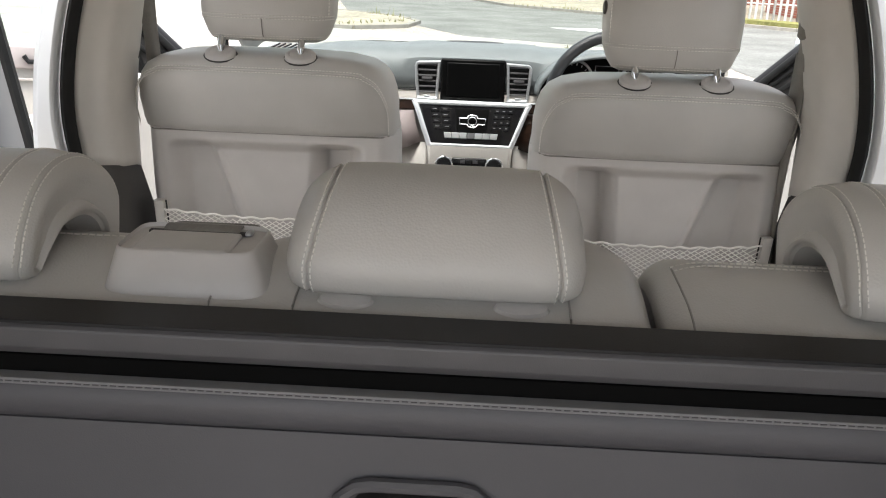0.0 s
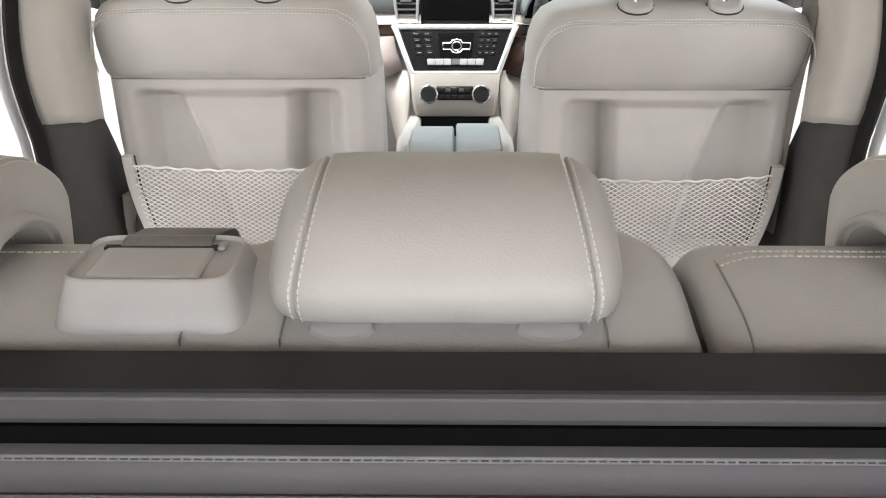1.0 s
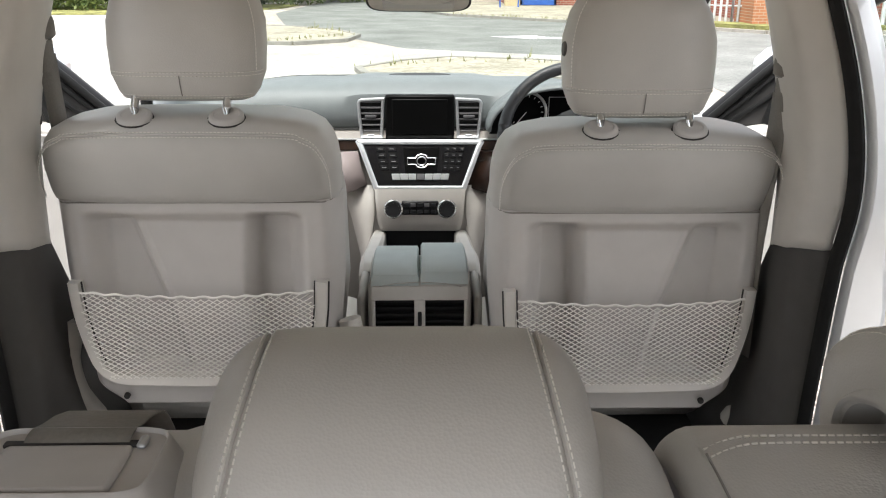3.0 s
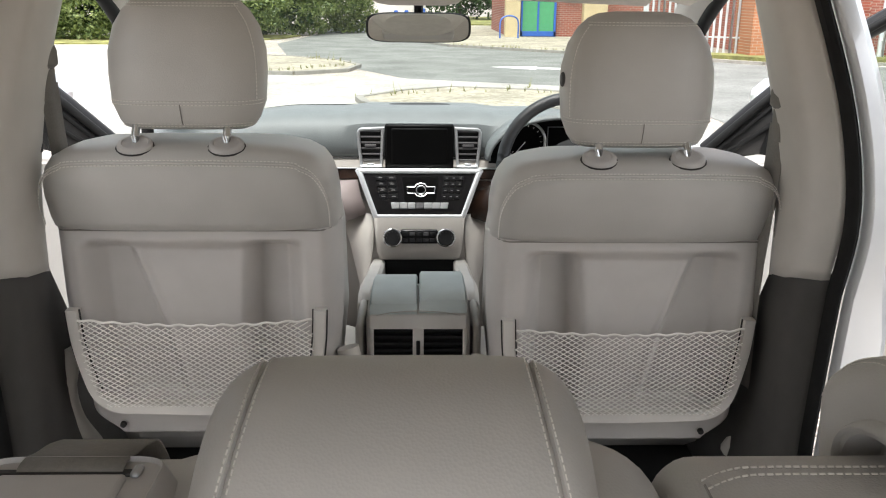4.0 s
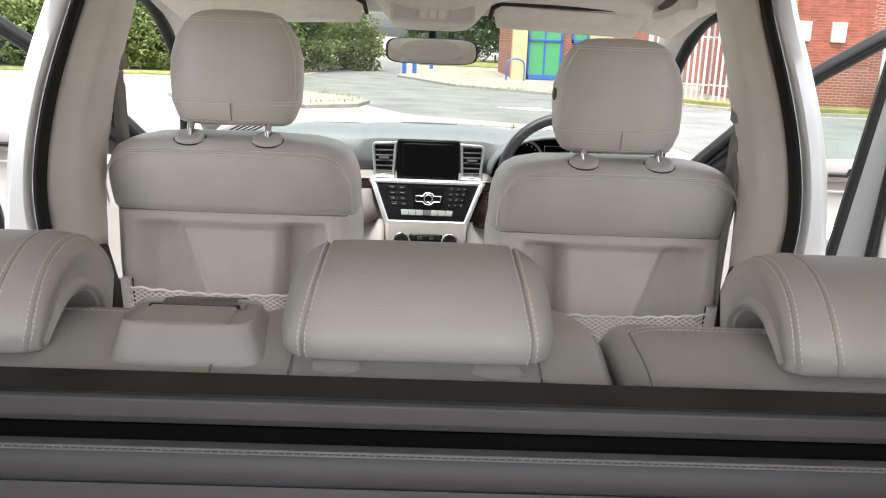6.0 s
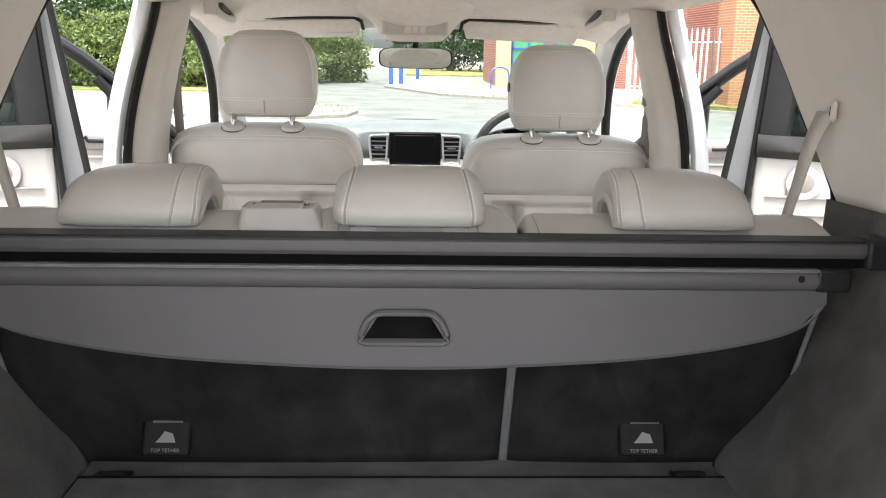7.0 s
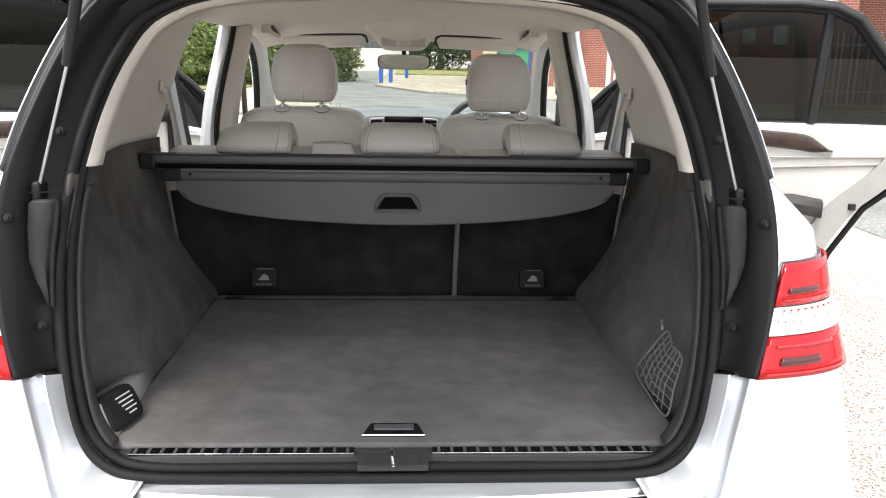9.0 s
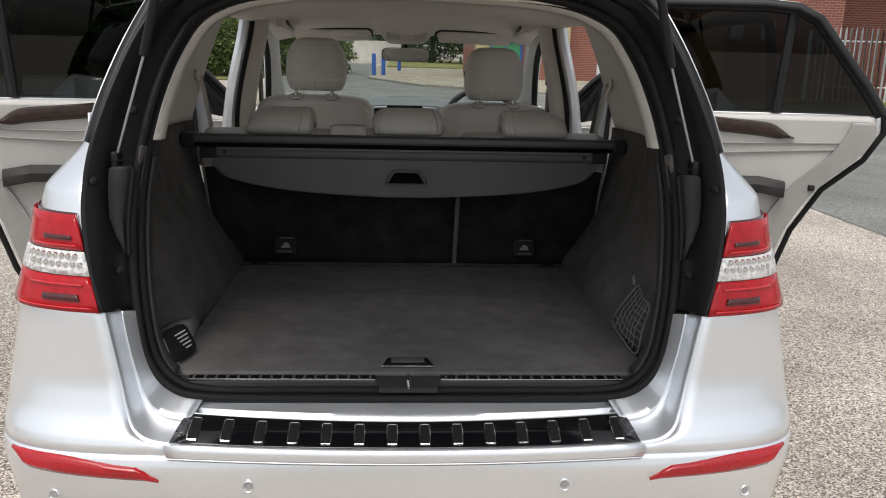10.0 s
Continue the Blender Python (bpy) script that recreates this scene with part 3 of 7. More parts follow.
# ---- boot lining ----
bm = bmesh.new()
box(bm, -0.555, 0.575, 0.098, 1.062, 0.74, 0.78)
cargo_floor = tagged(part("cargo_floor", bm, CARPET, bevel=0.006), "dark grey carpeted cargo floor with faint marks", "floor", kind="structure")
boxpart("floor_strip", (-0.56, 0.575, 1.066, 1.15, 0.72, 0.772), CARPET, car, "dark carpet strip behind the seats", bevel=0.004)
for s in (-1, 1):
    secs = [(0.100, [(0.56, 0.74), (0.566, 0.79), (0.585, 0.86), (0.598, 0.95), (0.607, 1.06), (0.609, 1.18), (0.600, 1.285)]),
            (0.17, [(0.566, 0.74), (0.575, 0.79), (0.594, 0.86), (0.607, 0.95), (0.616, 1.06), (0.619, 1.18), (0.604, 1.288)]),
            (0.24, [(0.572, 0.74), (0.584, 0.79), (0.603, 0.86), (0.615, 0.95), (0.625, 1.06), (0.628, 1.18), (0.606, 1.290)]),
            (0.34, [(0.569, 0.74), (0.579, 0.79), (0.600, 0.86), (0.619, 0.95), (0.638, 1.06), (0.650, 1.18), (0.636, 1.288)]),
            (0.45, [(0.566, 0.74), (0.574, 0.79), (0.598, 0.86), (0.624, 0.95), (0.652, 1.06), (0.672, 1.18), (0.664, 1.285)]),
            (0.75, [(0.558, 0.74), (0.566, 0.79), (0.590, 0.86), (0.628, 0.95), (0.668, 1.06), (0.694, 1.18), (0.700, 1.278)]),
            (1.0, [(0.555, 0.74), (0.562, 0.79), (0.598, 0.86), (0.640, 0.95), (0.678, 1.06), (0.700, 1.18), (0.708, 1.268)]),
            (1.12, [(0.555, 0.74), (0.564, 0.79), (0.606, 0.86), (0.652, 0.95), (0.690, 1.06), (0.706, 1.18), (0.709, 1.262)])]
    first = (0.054, 0.058, 0.070, 0.090, 0.120, 0.158, 0.208)
    # pocket behind the wheel arch
    secs = [(y, [(x + 0.050 * band(y, 0.22, 0.34, 0.10) * band(z, 0.78, 0.96, 0.10) - 0.012 * band(y, 0.62, 0.80, 0.12) * band(z, 0.80, 0.95, 0.12), z) for x, z in ps]) for y, ps in secs]
    cols = [spline([(x, first[k] if y == 0.100 else y, z) for (y, ps) in secs for (x, z) in [ps[k]]], 5) for k in range(7)]
    rows = [spline([c[i] for c in cols], 3) for i in range(len(cols[0]))]
    bm = bmesh.new()
    loft(bm, [flip(r, s) for r in rows])
    part("boot_side_trim", bm, SIDECARPET, car, "dark carpeted boot side lining", thick=0.006)
    # grey plastic strip along the seal
    ip = [p for p in half if 0.785 < p.z < 1.265]
    rr = []
    for f in (0.0, 0.25, 0.75, 1.0):
        row = []
        for p in ip:
            w_ = 0.028 + 0.005 * math.sin(p.z * 11)
            row.append(Vector((p.x - 0.016 - 0.004 * math.sin(f * math.pi), p.y + 0.018 + w_ * f * 1.3, p.z)))
        rr.append(flip(row, s))
    bm = bmesh.new()
    loft(bm, rr)
    part("seal_strip", bm, DARKTRIM, car, "dark grey plastic strip beside the seal", thick=0.004)
    # beige pillar lining behind the rear door
    r0 = [(0.598, 0.225, 1.288), (0.584, 0.285, 1.385), (0.550, 0.365, 1.49), (0.49, 0.43, 1.572), (0.44, 0.45, 1.602)]
    r1 = [(0.650, 0.42, 1.286), (0.640, 0.47, 1.38), (0.60, 0.53, 1.485), (0.54, 0.58, 1.58), (0.50, 0.60, 1.62)]
    r2 = [(0.700, 0.75, 1.279), (0.695, 0.82, 1.38), (0.665, 0.90, 1.49), (0.61, 0.96, 1.595), (0.57, 0.98, 1.64)]
    r3 = [(0.708, 1.085, 1.264), (0.695, 1.20, 1.38), (0.675, 1.285, 1.49), (0.64, 1.35, 1.60), (0.60, 1.38, 1.66)]
    bm = bmesh.new()
    loft(bm, [flip(spline(r, 5), s) for r in (r0, [tuple(Vector(a).lerp(Vector(b), 0.35)) for a, b in zip(r0, r1)], r1, [tuple((Vector(a) + Vector(b)) / 2 + Vector((0.004, 0, 0))) for a, b in zip(r1, r2)], r2, [tuple((Vector(a) + Vector(b)) / 2 + Vector((0.004, 0, 0))) for a, b in zip(r2, r3)], r3, [(a[0] + 0.05, a[1] + 0.03, a[2]) for a in r3])])
    pl = part("rear_pillar_lining", bm, BEIGE, car, "beige moulded rear pillar lining", thick=0.004)
    # header band along the opening
    inner = [p for p in half if p.z > 1.28]
    bm = bmesh.new()
    rr = []
    for f, dy in ((0.0, 0.004), (0.3, 0.0), (0.8, 0.012), (1.0, 0.04)):
        row = []
        for p in inner:
            q = p + (Vector((0, p.y + 0.25, 1.2)) - p).normalized() * (0.008 + 0.020 * f)
            row.append(Vector((q.x, q.y + dy, q.z)))
        rr.append(flip(row, s))
    loft(bm, rr)
    part("header_trim", bm, BEIGE, car, "beige band round the tailgate opening", thick=0.004)
    # belt guide and belt by the rear seat
    belt = empty("seat_belt", "grey rear seat belt hanging from the pillar lining", "seat belt", group="seat belts")
    boxpart("belt_bezel", (-0.034, 0.034, -0.006, 0.004, -0.016, 0.017), BEIGE, belt, "beige belt guide", m=Matrix.Translation((s * 0.690, 1.10, 1.408)) @ Euler((0, radians(s * 6), radians(s * 62))).to_matrix().to_4x4(), bevel=0.008)
    boxpart("belt_slot", (-0.022, 0.022, -0.003, 0.004, -0.009, 0.009), DARKTRIM, belt, m=Matrix.Translation((s * 0.688, 1.10, 1.408)) @ Euler((0, radians(s * 6), radians(s * 62))).to_matrix().to_4x4(), bevel=0.003)
    bm = bmesh.new()
    b0 = [Vector((s * 0.681, 1.105, 1.408)), Vector((s * 0.672, 1.125, 1.36)), Vector((s * 0.662, 1.14, 1.28)), Vector((s * 0.655, 1.155, 1.20)), Vector((s * 0.65, 1.165, 1.0))]
    bl0 = spline(b0, 4)
    wb = [0.024 - 0.013 * min(1, k / 8) for k in range(len(bl0))]
    loft(bm, [[p + Vector((s * 0.004, -w_, 0)) for p, w_ in zip(bl0, wb)], [p + Vector((-s * 0.004, w_, 0)) for p, w_ in zip(bl0, wb)]])
    part("webbing", bm, BELTPALE, belt, thick=0.0015)
    # rear jamb of the rear door opening
    bm = bmesh.new()
    jl = [(0.715, 1.10, 0.55), (0.715, 1.12, 0.95), (0.72, 1.10, 1.25), (0.712, 1.215, 1.38), (0.695, 1.30, 1.49), (0.655, 1.365, 1.60), (0.63, 1.45, 1.655)]
    loft(bm, [flip(spline(jl, 4), s), flip([(p.x + 0.05, p.y + 0.02, p.z) for p in spline(jl, 4)], s), flip([(p.x + 0.11, p.y + 0.05, p.z) for p in spline(jl, 4)], s)])
    jm = part("door_jamb", bm, WHITEJAMB, car, "silver painted door jamb", thick=0.004)
    tubepart("door_seal", flip([(p.x + 0.006, p.y + 0.022, p.z) for p in spline(jl, 4)], s), 0.012, RUBBER, car, "black rubber door seal", 10)
    # load anchor on the floor strip
    bm = bmesh.new()
    tube(bm, spline([(s * 0.478, 1.075, 0.775), (s * 0.479, 1.062, 0.786), (s * 0.50, 1.056, 0.788), (s * 0.519, 1.062, 0.786), (s * 0.520, 1.075, 0.775)], 4), 0.0032, 6)
    box(bm, s * 0.498 - 0.030, s * 0.498 + 0.030, 1.068, 1.088, 0.772, 0.7775)
    tagged(part("load_anchor", bm, BLACK), "black load anchor ring on the boot floor", "anchor", "load anchors")
    # sill strip
    x0, x1 = (0.075, 0.50) if s > 0 else (-0.50, -0.075)
    boxpart("scuff_plate", (x0, x1, 0.066, 0.092, 0.770, 0.7755), GLOSS, car, "ribbed gloss black scuff plate", bevel=0.001)
    boxpart("scuff_edge", (x0, x1, 0.0635, 0.0655, 0.770, 0.777), CHROME, car, "", bevel=0.0005)
    for k in range(17):
        x = x0 + (k + 0.5) / 17 * (x1 - x0)
        bm = bmesh.new()
        box(bm, x - 0.0028, x + 0.0028, 0.068, 0.090, 0.7755, 0.7778)
        part("sill_rib", bm, GREYPLASTIC, car)
bm = bmesh.new()
loft(bm, [[Vector((x * w, y, z)) for x in xs] for y, z, w in ((0.048, 0.745, 0.50), (0.052, 0.764, 0.505), (0.062, 0.769, 0.51), (0.095, 0.770, 0.535), (0.105, 0.765, 0.54))])
part("sill_cover", bm, DARKTRIM, car, "dark grey plastic loading sill", thick=0.004)
bm = bmesh.new()
box(bm, -0.066, 0.066, 0.020, 0.064, 0.762, 0.7745)
box(bm, -0.050, 0.050, 0.016, 0.058, 0.7747, 0.7755)
part("latch_cover", bm, DARKTRIM, car, bevel=0.003)
tubepart("striker", [(0, 0.022, 0.772), (0, 0.022, 0.792), (0, 0.030, 0.797), (0, 0.052, 0.792), (0, 0.054, 0.772)], 0.0042, CHROME, car, "polished latch striker")
boxpart("floor_seam", (-0.555, 0.575, 1.0618, 1.0662, 0.77, 0.7795), RUBBER, car, "", bevel=0.0)
# floor handle
fh = empty("floor_handle", "black floor handle with a bright grip in the cargo floor", "handle", (0, 0.15, 0.78))
bm = bmesh.new()
loft(bm, [[Vector((x * w, y, z)) for x, y in ((-1, 0.126), (-0.8, 0.175), (0.8, 0.175), (1, 0.126))] for w, z in ((0.062, 0.7805), (0.060, 0.786), (0.050, 0.7865))], True, True)
part("bezel", bm, GLOSS, fh, bevel=0.002)
boxpart("grip", (-0.040, 0.040, 0.142, 0.166, 0.785, 0.7895), GREYPLASTIC, fh, "brushed grey grip", bevel=0.003)
tubepart("rim", [(-0.062, 0.1245, 0.784), (0.062, 0.1245, 0.784)], 0.0016, CHROME, fh)
# side pocket with a black pouch
bm = bmesh.new()
loft(bm, [[Vector((-0.540 - 0.02 * step01(y, 0.2, 0.46), y, 0.778)), Vector((-0.568, y, z)), Vector((-0.574, y, z + 0.003)), Vector((-0.60, y, z))] for y, z in ((0.11, 0.846), (0.22, 0.836), (0.34, 0.816), (0.46, 0.786))])
part("tray_wall", bm, TRAYGREY, car, "pale grey wall of the side tray", thick=0.004)
pouch = empty("pouch", "black zipped fabric pouch with white printed lines lying in the boot", "pouch", (-0.56, 0.19, 0.78))
ex = Vector((0.30, 0.95, 0.0)).normalized()
ez = ex.cross(Vector((-0.45, 0.10, 0.88))).normalized()
ey = ez.cross(ex)
pm = Matrix((ex, ey, ez)).transposed().to_4x4()
pm.translation = Vector((-0.553, 0.182, 0.816))
bm = bmesh.new()
rr = []
for t, k in ((-0.016, 0.80), (-0.013, 0.95), (-0.006, 1.0), (0.006, 1.0), (0.012, 0.96), (0.015, 0.86), (0.0165, 0.55)):
    rr.append([pm @ Vector((0.056 * k * math.copysign(abs(math.cos(a)) ** 0.45, math.cos(a)), 0.040 * k * math.copysign(abs(math.sin(a)) ** 0.45, math.sin(a)), t)) for a in [i * math.tau / 32 for i in range(32)]])
loft(bm, rr, True, True)
part("bag", bm, BLACK, pouch)
tubepart("zip", [pm @ Vector((0.0565 * math.copysign(abs(math.cos(a)) ** 0.45, math.cos(a)), 0.0405 * math.copysign(abs(math.sin(a)) ** 0.45, math.sin(a)), 0.0)) for a in [i * math.tau / 40 for i in range(40)]], 0.0018, GREYPLASTIC, pouch, "grey zip", 6, True)
for k, (u0, u1) in enumerate(((-0.012, 0.034), (-0.008, 0.036), (-0.004, 0.032), (0.0, 0.036), (0.006, 0.030))):
    boxpart("printed_line", (u0, u1, 0.0185 - 0.0095 * k, 0.0212 - 0.0095 * k, 0.0155, 0.0172), LABEL, pouch, "white printed line", bevel=0.0, m=pm)
# cargo net on the side
net = empty("cargo_net", "black stretch cargo net hooked on the boot side", "cargo net", (0.6, 0.33, 0.78))
bm = bmesh.new()
A, B, C, D = Vector((0.618, 0.385, 0.912)), Vector((0.568, 0.43, 0.798)), Vector((0.568, 0.20, 0.788)), Vector((0.606, 0.24, 0.900))
for k in range(1, 7):
    f = k / 7
    tube(bm, [A.lerp(B, f), A.lerp(B, f).lerp(D.lerp(C, f), 0.5) + Vector((-0.012, 0, -0.006)), D.lerp(C, f)], 0.0015, 5)
    tube(bm, [A.lerp(D, f), A.lerp(D, f).lerp(B.lerp(C, f), 0.5) + Vector((-0.012, 0, -0.006)), B.lerp(C, f)], 0.0015, 5)
part("mesh", bm, NETCORD, net)
tubepart("rim_cord", spline([A, A.lerp(B, 0.5) + Vector((-0.004, 0.004, 0)), B, B.lerp(C, 0.5) + Vector((-0.006, 0, -0.002)), C, C.lerp(D, 0.5), D, D.lerp(A, 0.5) + Vector((-0.004, 0, -0.004))], 4, True), 0.0024, NETCORD, net, "", 6, True)
tubepart("hook", spline([(0.606, 0.386, 0.915), (0.607, 0.392, 0.928), (0.604, 0.385, 0.938), (0.600, 0.376, 0.93)], 4), 0.003, SATIN, net, "grey plastic hook")

# ---- luggage cover and net cassette ----
cas = empty("net_cassette", "dark grey partition net cassette across the boot", "net cassette", (0, 0.9, 1.2))
bm = bmesh.new()
prof = [(0.879, 1.2225), (0.879, 1.236), (0.884, 1.2395), (0.915, 1.2395), (0.930, 1.234), (0.934, 1.215), (0.925, 1.210), (0.886, 1.2135)]
loft(bm, [[Vector((x, y, z)) for y, z in prof] for x in (-0.655, -0.3, 0, 0.3, 0.655)], True, True)
part("case", bm, GREYPLASTIC, cas, "dark grey slotted case", bevel=0.001)
# solid near-black bar gives the gap above the roller its shade
boxpart("slot", (-0.65, 0.65, 0.8815, 0.93, 1.2030, 1.2155), SLOTSHADE, cas, "near-black filler for the shade in the slot", bevel=0.0)
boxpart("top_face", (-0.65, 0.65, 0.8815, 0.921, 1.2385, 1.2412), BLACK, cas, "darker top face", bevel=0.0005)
for s in (-1, 1):
    boxpart("end_cap", (min(s * 0.652, s * 0.694), max(s * 0.652, s * 0.694), 0.874, 0.935, 1.200, 1.243), BLACK, cas, "black end cap", bevel=0.006)
    tubepart("lock_pin", [(s * 0.69, 0.905, 1.225), (s * 0.712, 0.905, 1.225)], 0.007, BLACK, cas)
cover = empty("luggage_cover", "grey roll-up luggage cover with a hand hole hanging half down", "luggage cover", (0, 0.88, 1.1))
bm = bmesh.new()
prof = [(0.893 + 0.021 * math.cos(a), 1.184 + 0.0205 * math.sin(a)) for a in [k * math.tau / 16 for k in range(16)]]
loft(bm, [[Vector((x, y, z)) for y, z in prof] for x in (-0.585, -0.2, 0.2, 0.585)], True, True)
part("roller", bm, VINYL, cover)
boxpart("roller_lip", (-0.585, 0.585, 0.872, 0.886, 1.1975, 1.2022), LIPGREY, cover, "stitched edge of the roll", bevel=0.001)
bm = bmesh.new()
stitches(bm, [(-0.58, 0.8715, 1.2002), (0.58, 0.8715, 1.2002)], 0.006, 0.0042, 0.0005)
tagged(part("stitching", bm, GREYPLASTIC, cover), kind="stuff")
for s in (-1, 1):
    boxpart("roller_end", (min(s * 0.583, s * 0.634), max(s * 0.583, s * 0.634), 0.872, 0.915, 1.168, 1.203), BLACK, cover, "black roller bearing block", bevel=0.005)
    bm = bmesh.new()
    disc(bm, (s * 0.56, 0.871, 1.188), (0, -1, 0), 0.005, 0.006, 12)
    part("screw", bm, RUBBER, cover)
# the hanging flap, a sheet with a curved lower hem and a real hole
low = spline([(-0.60, 0, 1.155), (-0.575, 0, 1.125), (-0.53, 0, 1.104), (-0.43, 0, 1.083), (-0.30, 0, 1.068), (-0.12, 0, 1.058), (0, 0, 1.056), (0.12, 0, 1.058), (0.30, 0, 1.068), (0.43, 0, 1.083), (0.53, 0, 1.104), (0.575, 0, 1.125), (0.60, 0, 1.155)], 8)
hem = lambda x: next((a.z + (b.z - a.z) * (x - a.x) / (b.x - a.x) for a, b in zip(low, low[1:]) if a.x <= x <= b.x), 1.155)
bm = bmesh.new()
gx = sorted(set([round(-0.60 + k * 0.04, 4) for k in range(31)] + [-0.057, -0.035, -0.02, 0.02, 0.035, 0.057]))
for xa, xb in zip(gx, gx[1:]):
    for f0, f1 in ((0, 0.35), (0.35, 0.7), (0.7, 1.0)):
        xm = (xa + xb) / 2
        if abs(xm) < 0.057:
            continue
        v = []
        for x, f in ((xa, f0), (xb, f0), (xb, f1), (xa, f1)):
            z = 1.170 + (hem(x) - 1.170) * f
            v.append(bm.verts.new((x, 0.877 - 0.10 * (1.170 - z), z)))
        bm.faces.new(v)
cx = [-0.057, -0.035, -0.02, 0.0, 0.02, 0.035, 0.057]
for xa, xb in zip(cx, cx[1:]):
    top = lambda x: 1.098 + 0.038 * (1 - step01(abs(x), 0.030, 0.0571)) if abs(x) < 0.057 else 1.098
    for za, zb in ((lambda x: 1.170, top), (lambda x: 1.098, lambda x: hem(x))):
        v = []
        for x, q in ((xa, za), (xb, za), (xb, zb), (xa, zb)):
            z = q(x)
            v.append(bm.verts.new((x, 0.877 - 0.10 * (1.170 - z), z)))
        bm.faces.new(v)
bmesh.ops.remove_doubles(bm, verts=bm.verts, dist=0.0002)
part("flap", bm, VINYL, cover, "grey vinyl flap", thick=0.003, smooth=False)
hw = [(-0.061, 1.0945), (-0.060, 1.104), (-0.052, 1.124), (-0.040, 1.1345), (-0.030, 1.1365), (0.030, 1.1365), (0.040, 1.1345), (0.052, 1.124), (0.060, 1.104), (0.061, 1.0945), (0.055, 1.0925), (-0.055, 1.0925)]
tubepart("hole_rim", [(x, 0.8675, z) for x, z in hw], 0.0052, GREYPLASTIC, cover, "raised grey rim of the hand hole", 8, True)
tubepart("hem", [(p.x, 0.877 - 0.10 * (1.170 - p.z) - 0.0015, p.z) for p in low], 0.0022, VINYL, cover, "", 6)

# ---- rear seat backs ----
def rear_seat(x0, x1, tx, label, bulge):
    th = empty("back_seat", label, "rear seat", ((x0 + x1) / 2, 1.15, 0.5), "rear seats")
    n = 46
    bm = bmesh.new()
    rings = []
    for k in range(n):
        f = 0.5 - 0.5 * math.cos(math.pi * k / (n - 1))
        x = x0 + (x1 - x0) * f
        e = min(f, 1 - f) * (x1 - x0)
        r = math.sqrt(max(0, 1 - (1 - min(1, e / 0.026)) ** 2))
        up = 0.014 * bulge(x)
        prof = [(0.985, 1.13), (0.952, 1.205), (0.944, 1.222), (0.948, 1.232), (0.972, 1.2375 + up * 0.1), (1.02, 1.247 + up * 0.6), (1.065, 1.243 + up), (1.095, 1.225 + up), (1.112, 1.19), (1.15, 1.08), (1.20, 0.95), (1.24, 0.75), (1.20, 0.7)]
        cy, cz = 1.06, 1.05
        rings.append([Vector((x, cy + (p.y - cy) * (0.80 + 0.20 * r), cz + (p.z - cz) * (0.86 + 0.14 * r))) for p in spline([(0, y, z) for y, z in prof], 3)])
    loft(bm, rings)
    bmesh.ops.holes_fill(bm, edges=bm.edges)
    part("cushion", bm, LEATHER, th, "grey leather seat back")
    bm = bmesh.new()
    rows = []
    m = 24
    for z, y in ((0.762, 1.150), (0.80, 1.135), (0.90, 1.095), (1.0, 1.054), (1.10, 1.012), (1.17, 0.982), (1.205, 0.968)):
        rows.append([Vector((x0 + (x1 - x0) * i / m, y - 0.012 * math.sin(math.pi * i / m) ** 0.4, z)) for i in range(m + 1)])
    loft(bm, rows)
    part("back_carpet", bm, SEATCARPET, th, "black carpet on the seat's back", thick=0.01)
    for x in (x0, x1):
        tubepart("edge_strip", [(x, 1.144, 0.764), (x, 1.088, 0.90), (x, 1.006, 1.10), (x, 0.964, 1.20)], 0.0048, SATIN, th, "silver grey edge strip", 8)
    # tether anchor flap
    tm = Matrix.Translation((tx, 1.098, 0.85)) @ Euler((radians(-22), 0, 0)).to_matrix().to_4x4()
    a = boxpart("tether_flap", (-0.041, 0.041, -0.012, 0.006, -0.045, 0.047), RUBBER, th, "black tether anchor flap", m=tm, bevel=0.006)
    boxpart("flap_edge", (-0.034, 0.034, -0.0145, -0.011, 0.039, 0.043), GREYPLASTIC, a, m=tm, bevel=0.001)
    boxpart("flap_slot", (-0.022, 0.028, -0.0145, -0.011, 0.012, 0.016), GREYPLASTIC, a, m=tm, bevel=0.0)
    bm = bmesh.new()
    vs = [bm.verts.new(tm @ Vector(q)) for q in ((-0.017, -0.0128, -0.021), (0.017, -0.0128, -0.021), (0.012, -0.0128, -0.006), (-0.002, -0.0128, -0.002), (-0.009, -0.0128, -0.012))]
    bm.faces.new(vs)
    part("child_seat_sign", bm, GREYPRINT, a, "pale printed child seat sign", smooth=False)
    tc = bpy.data.curves.new("tether_text", "FONT")
    tc.body, tc.size, tc.align_x = "TOP TETHER", 0.0085, "CENTER"
    to = new("tether_text", tc)
    to.data.materials.append(GREYPRINT)
    to.parent = a
    to.matrix_basis = tm @ Matrix.Translation((0, -0.0130, -0.037)) @ Euler((radians(90), 0, 0)).to_matrix().to_4x4()
    return th


big = rear_seat(-0.655, 0.174, -0.408, "wide grey leather rear seat back with two head restraints", lambda x: band(x, -0.09, 0.12, 0.05))
small = rear_seat(0.180, 0.655, 0.415, "narrow grey leather rear seat back with one head restraint", lambda x: 0.0)
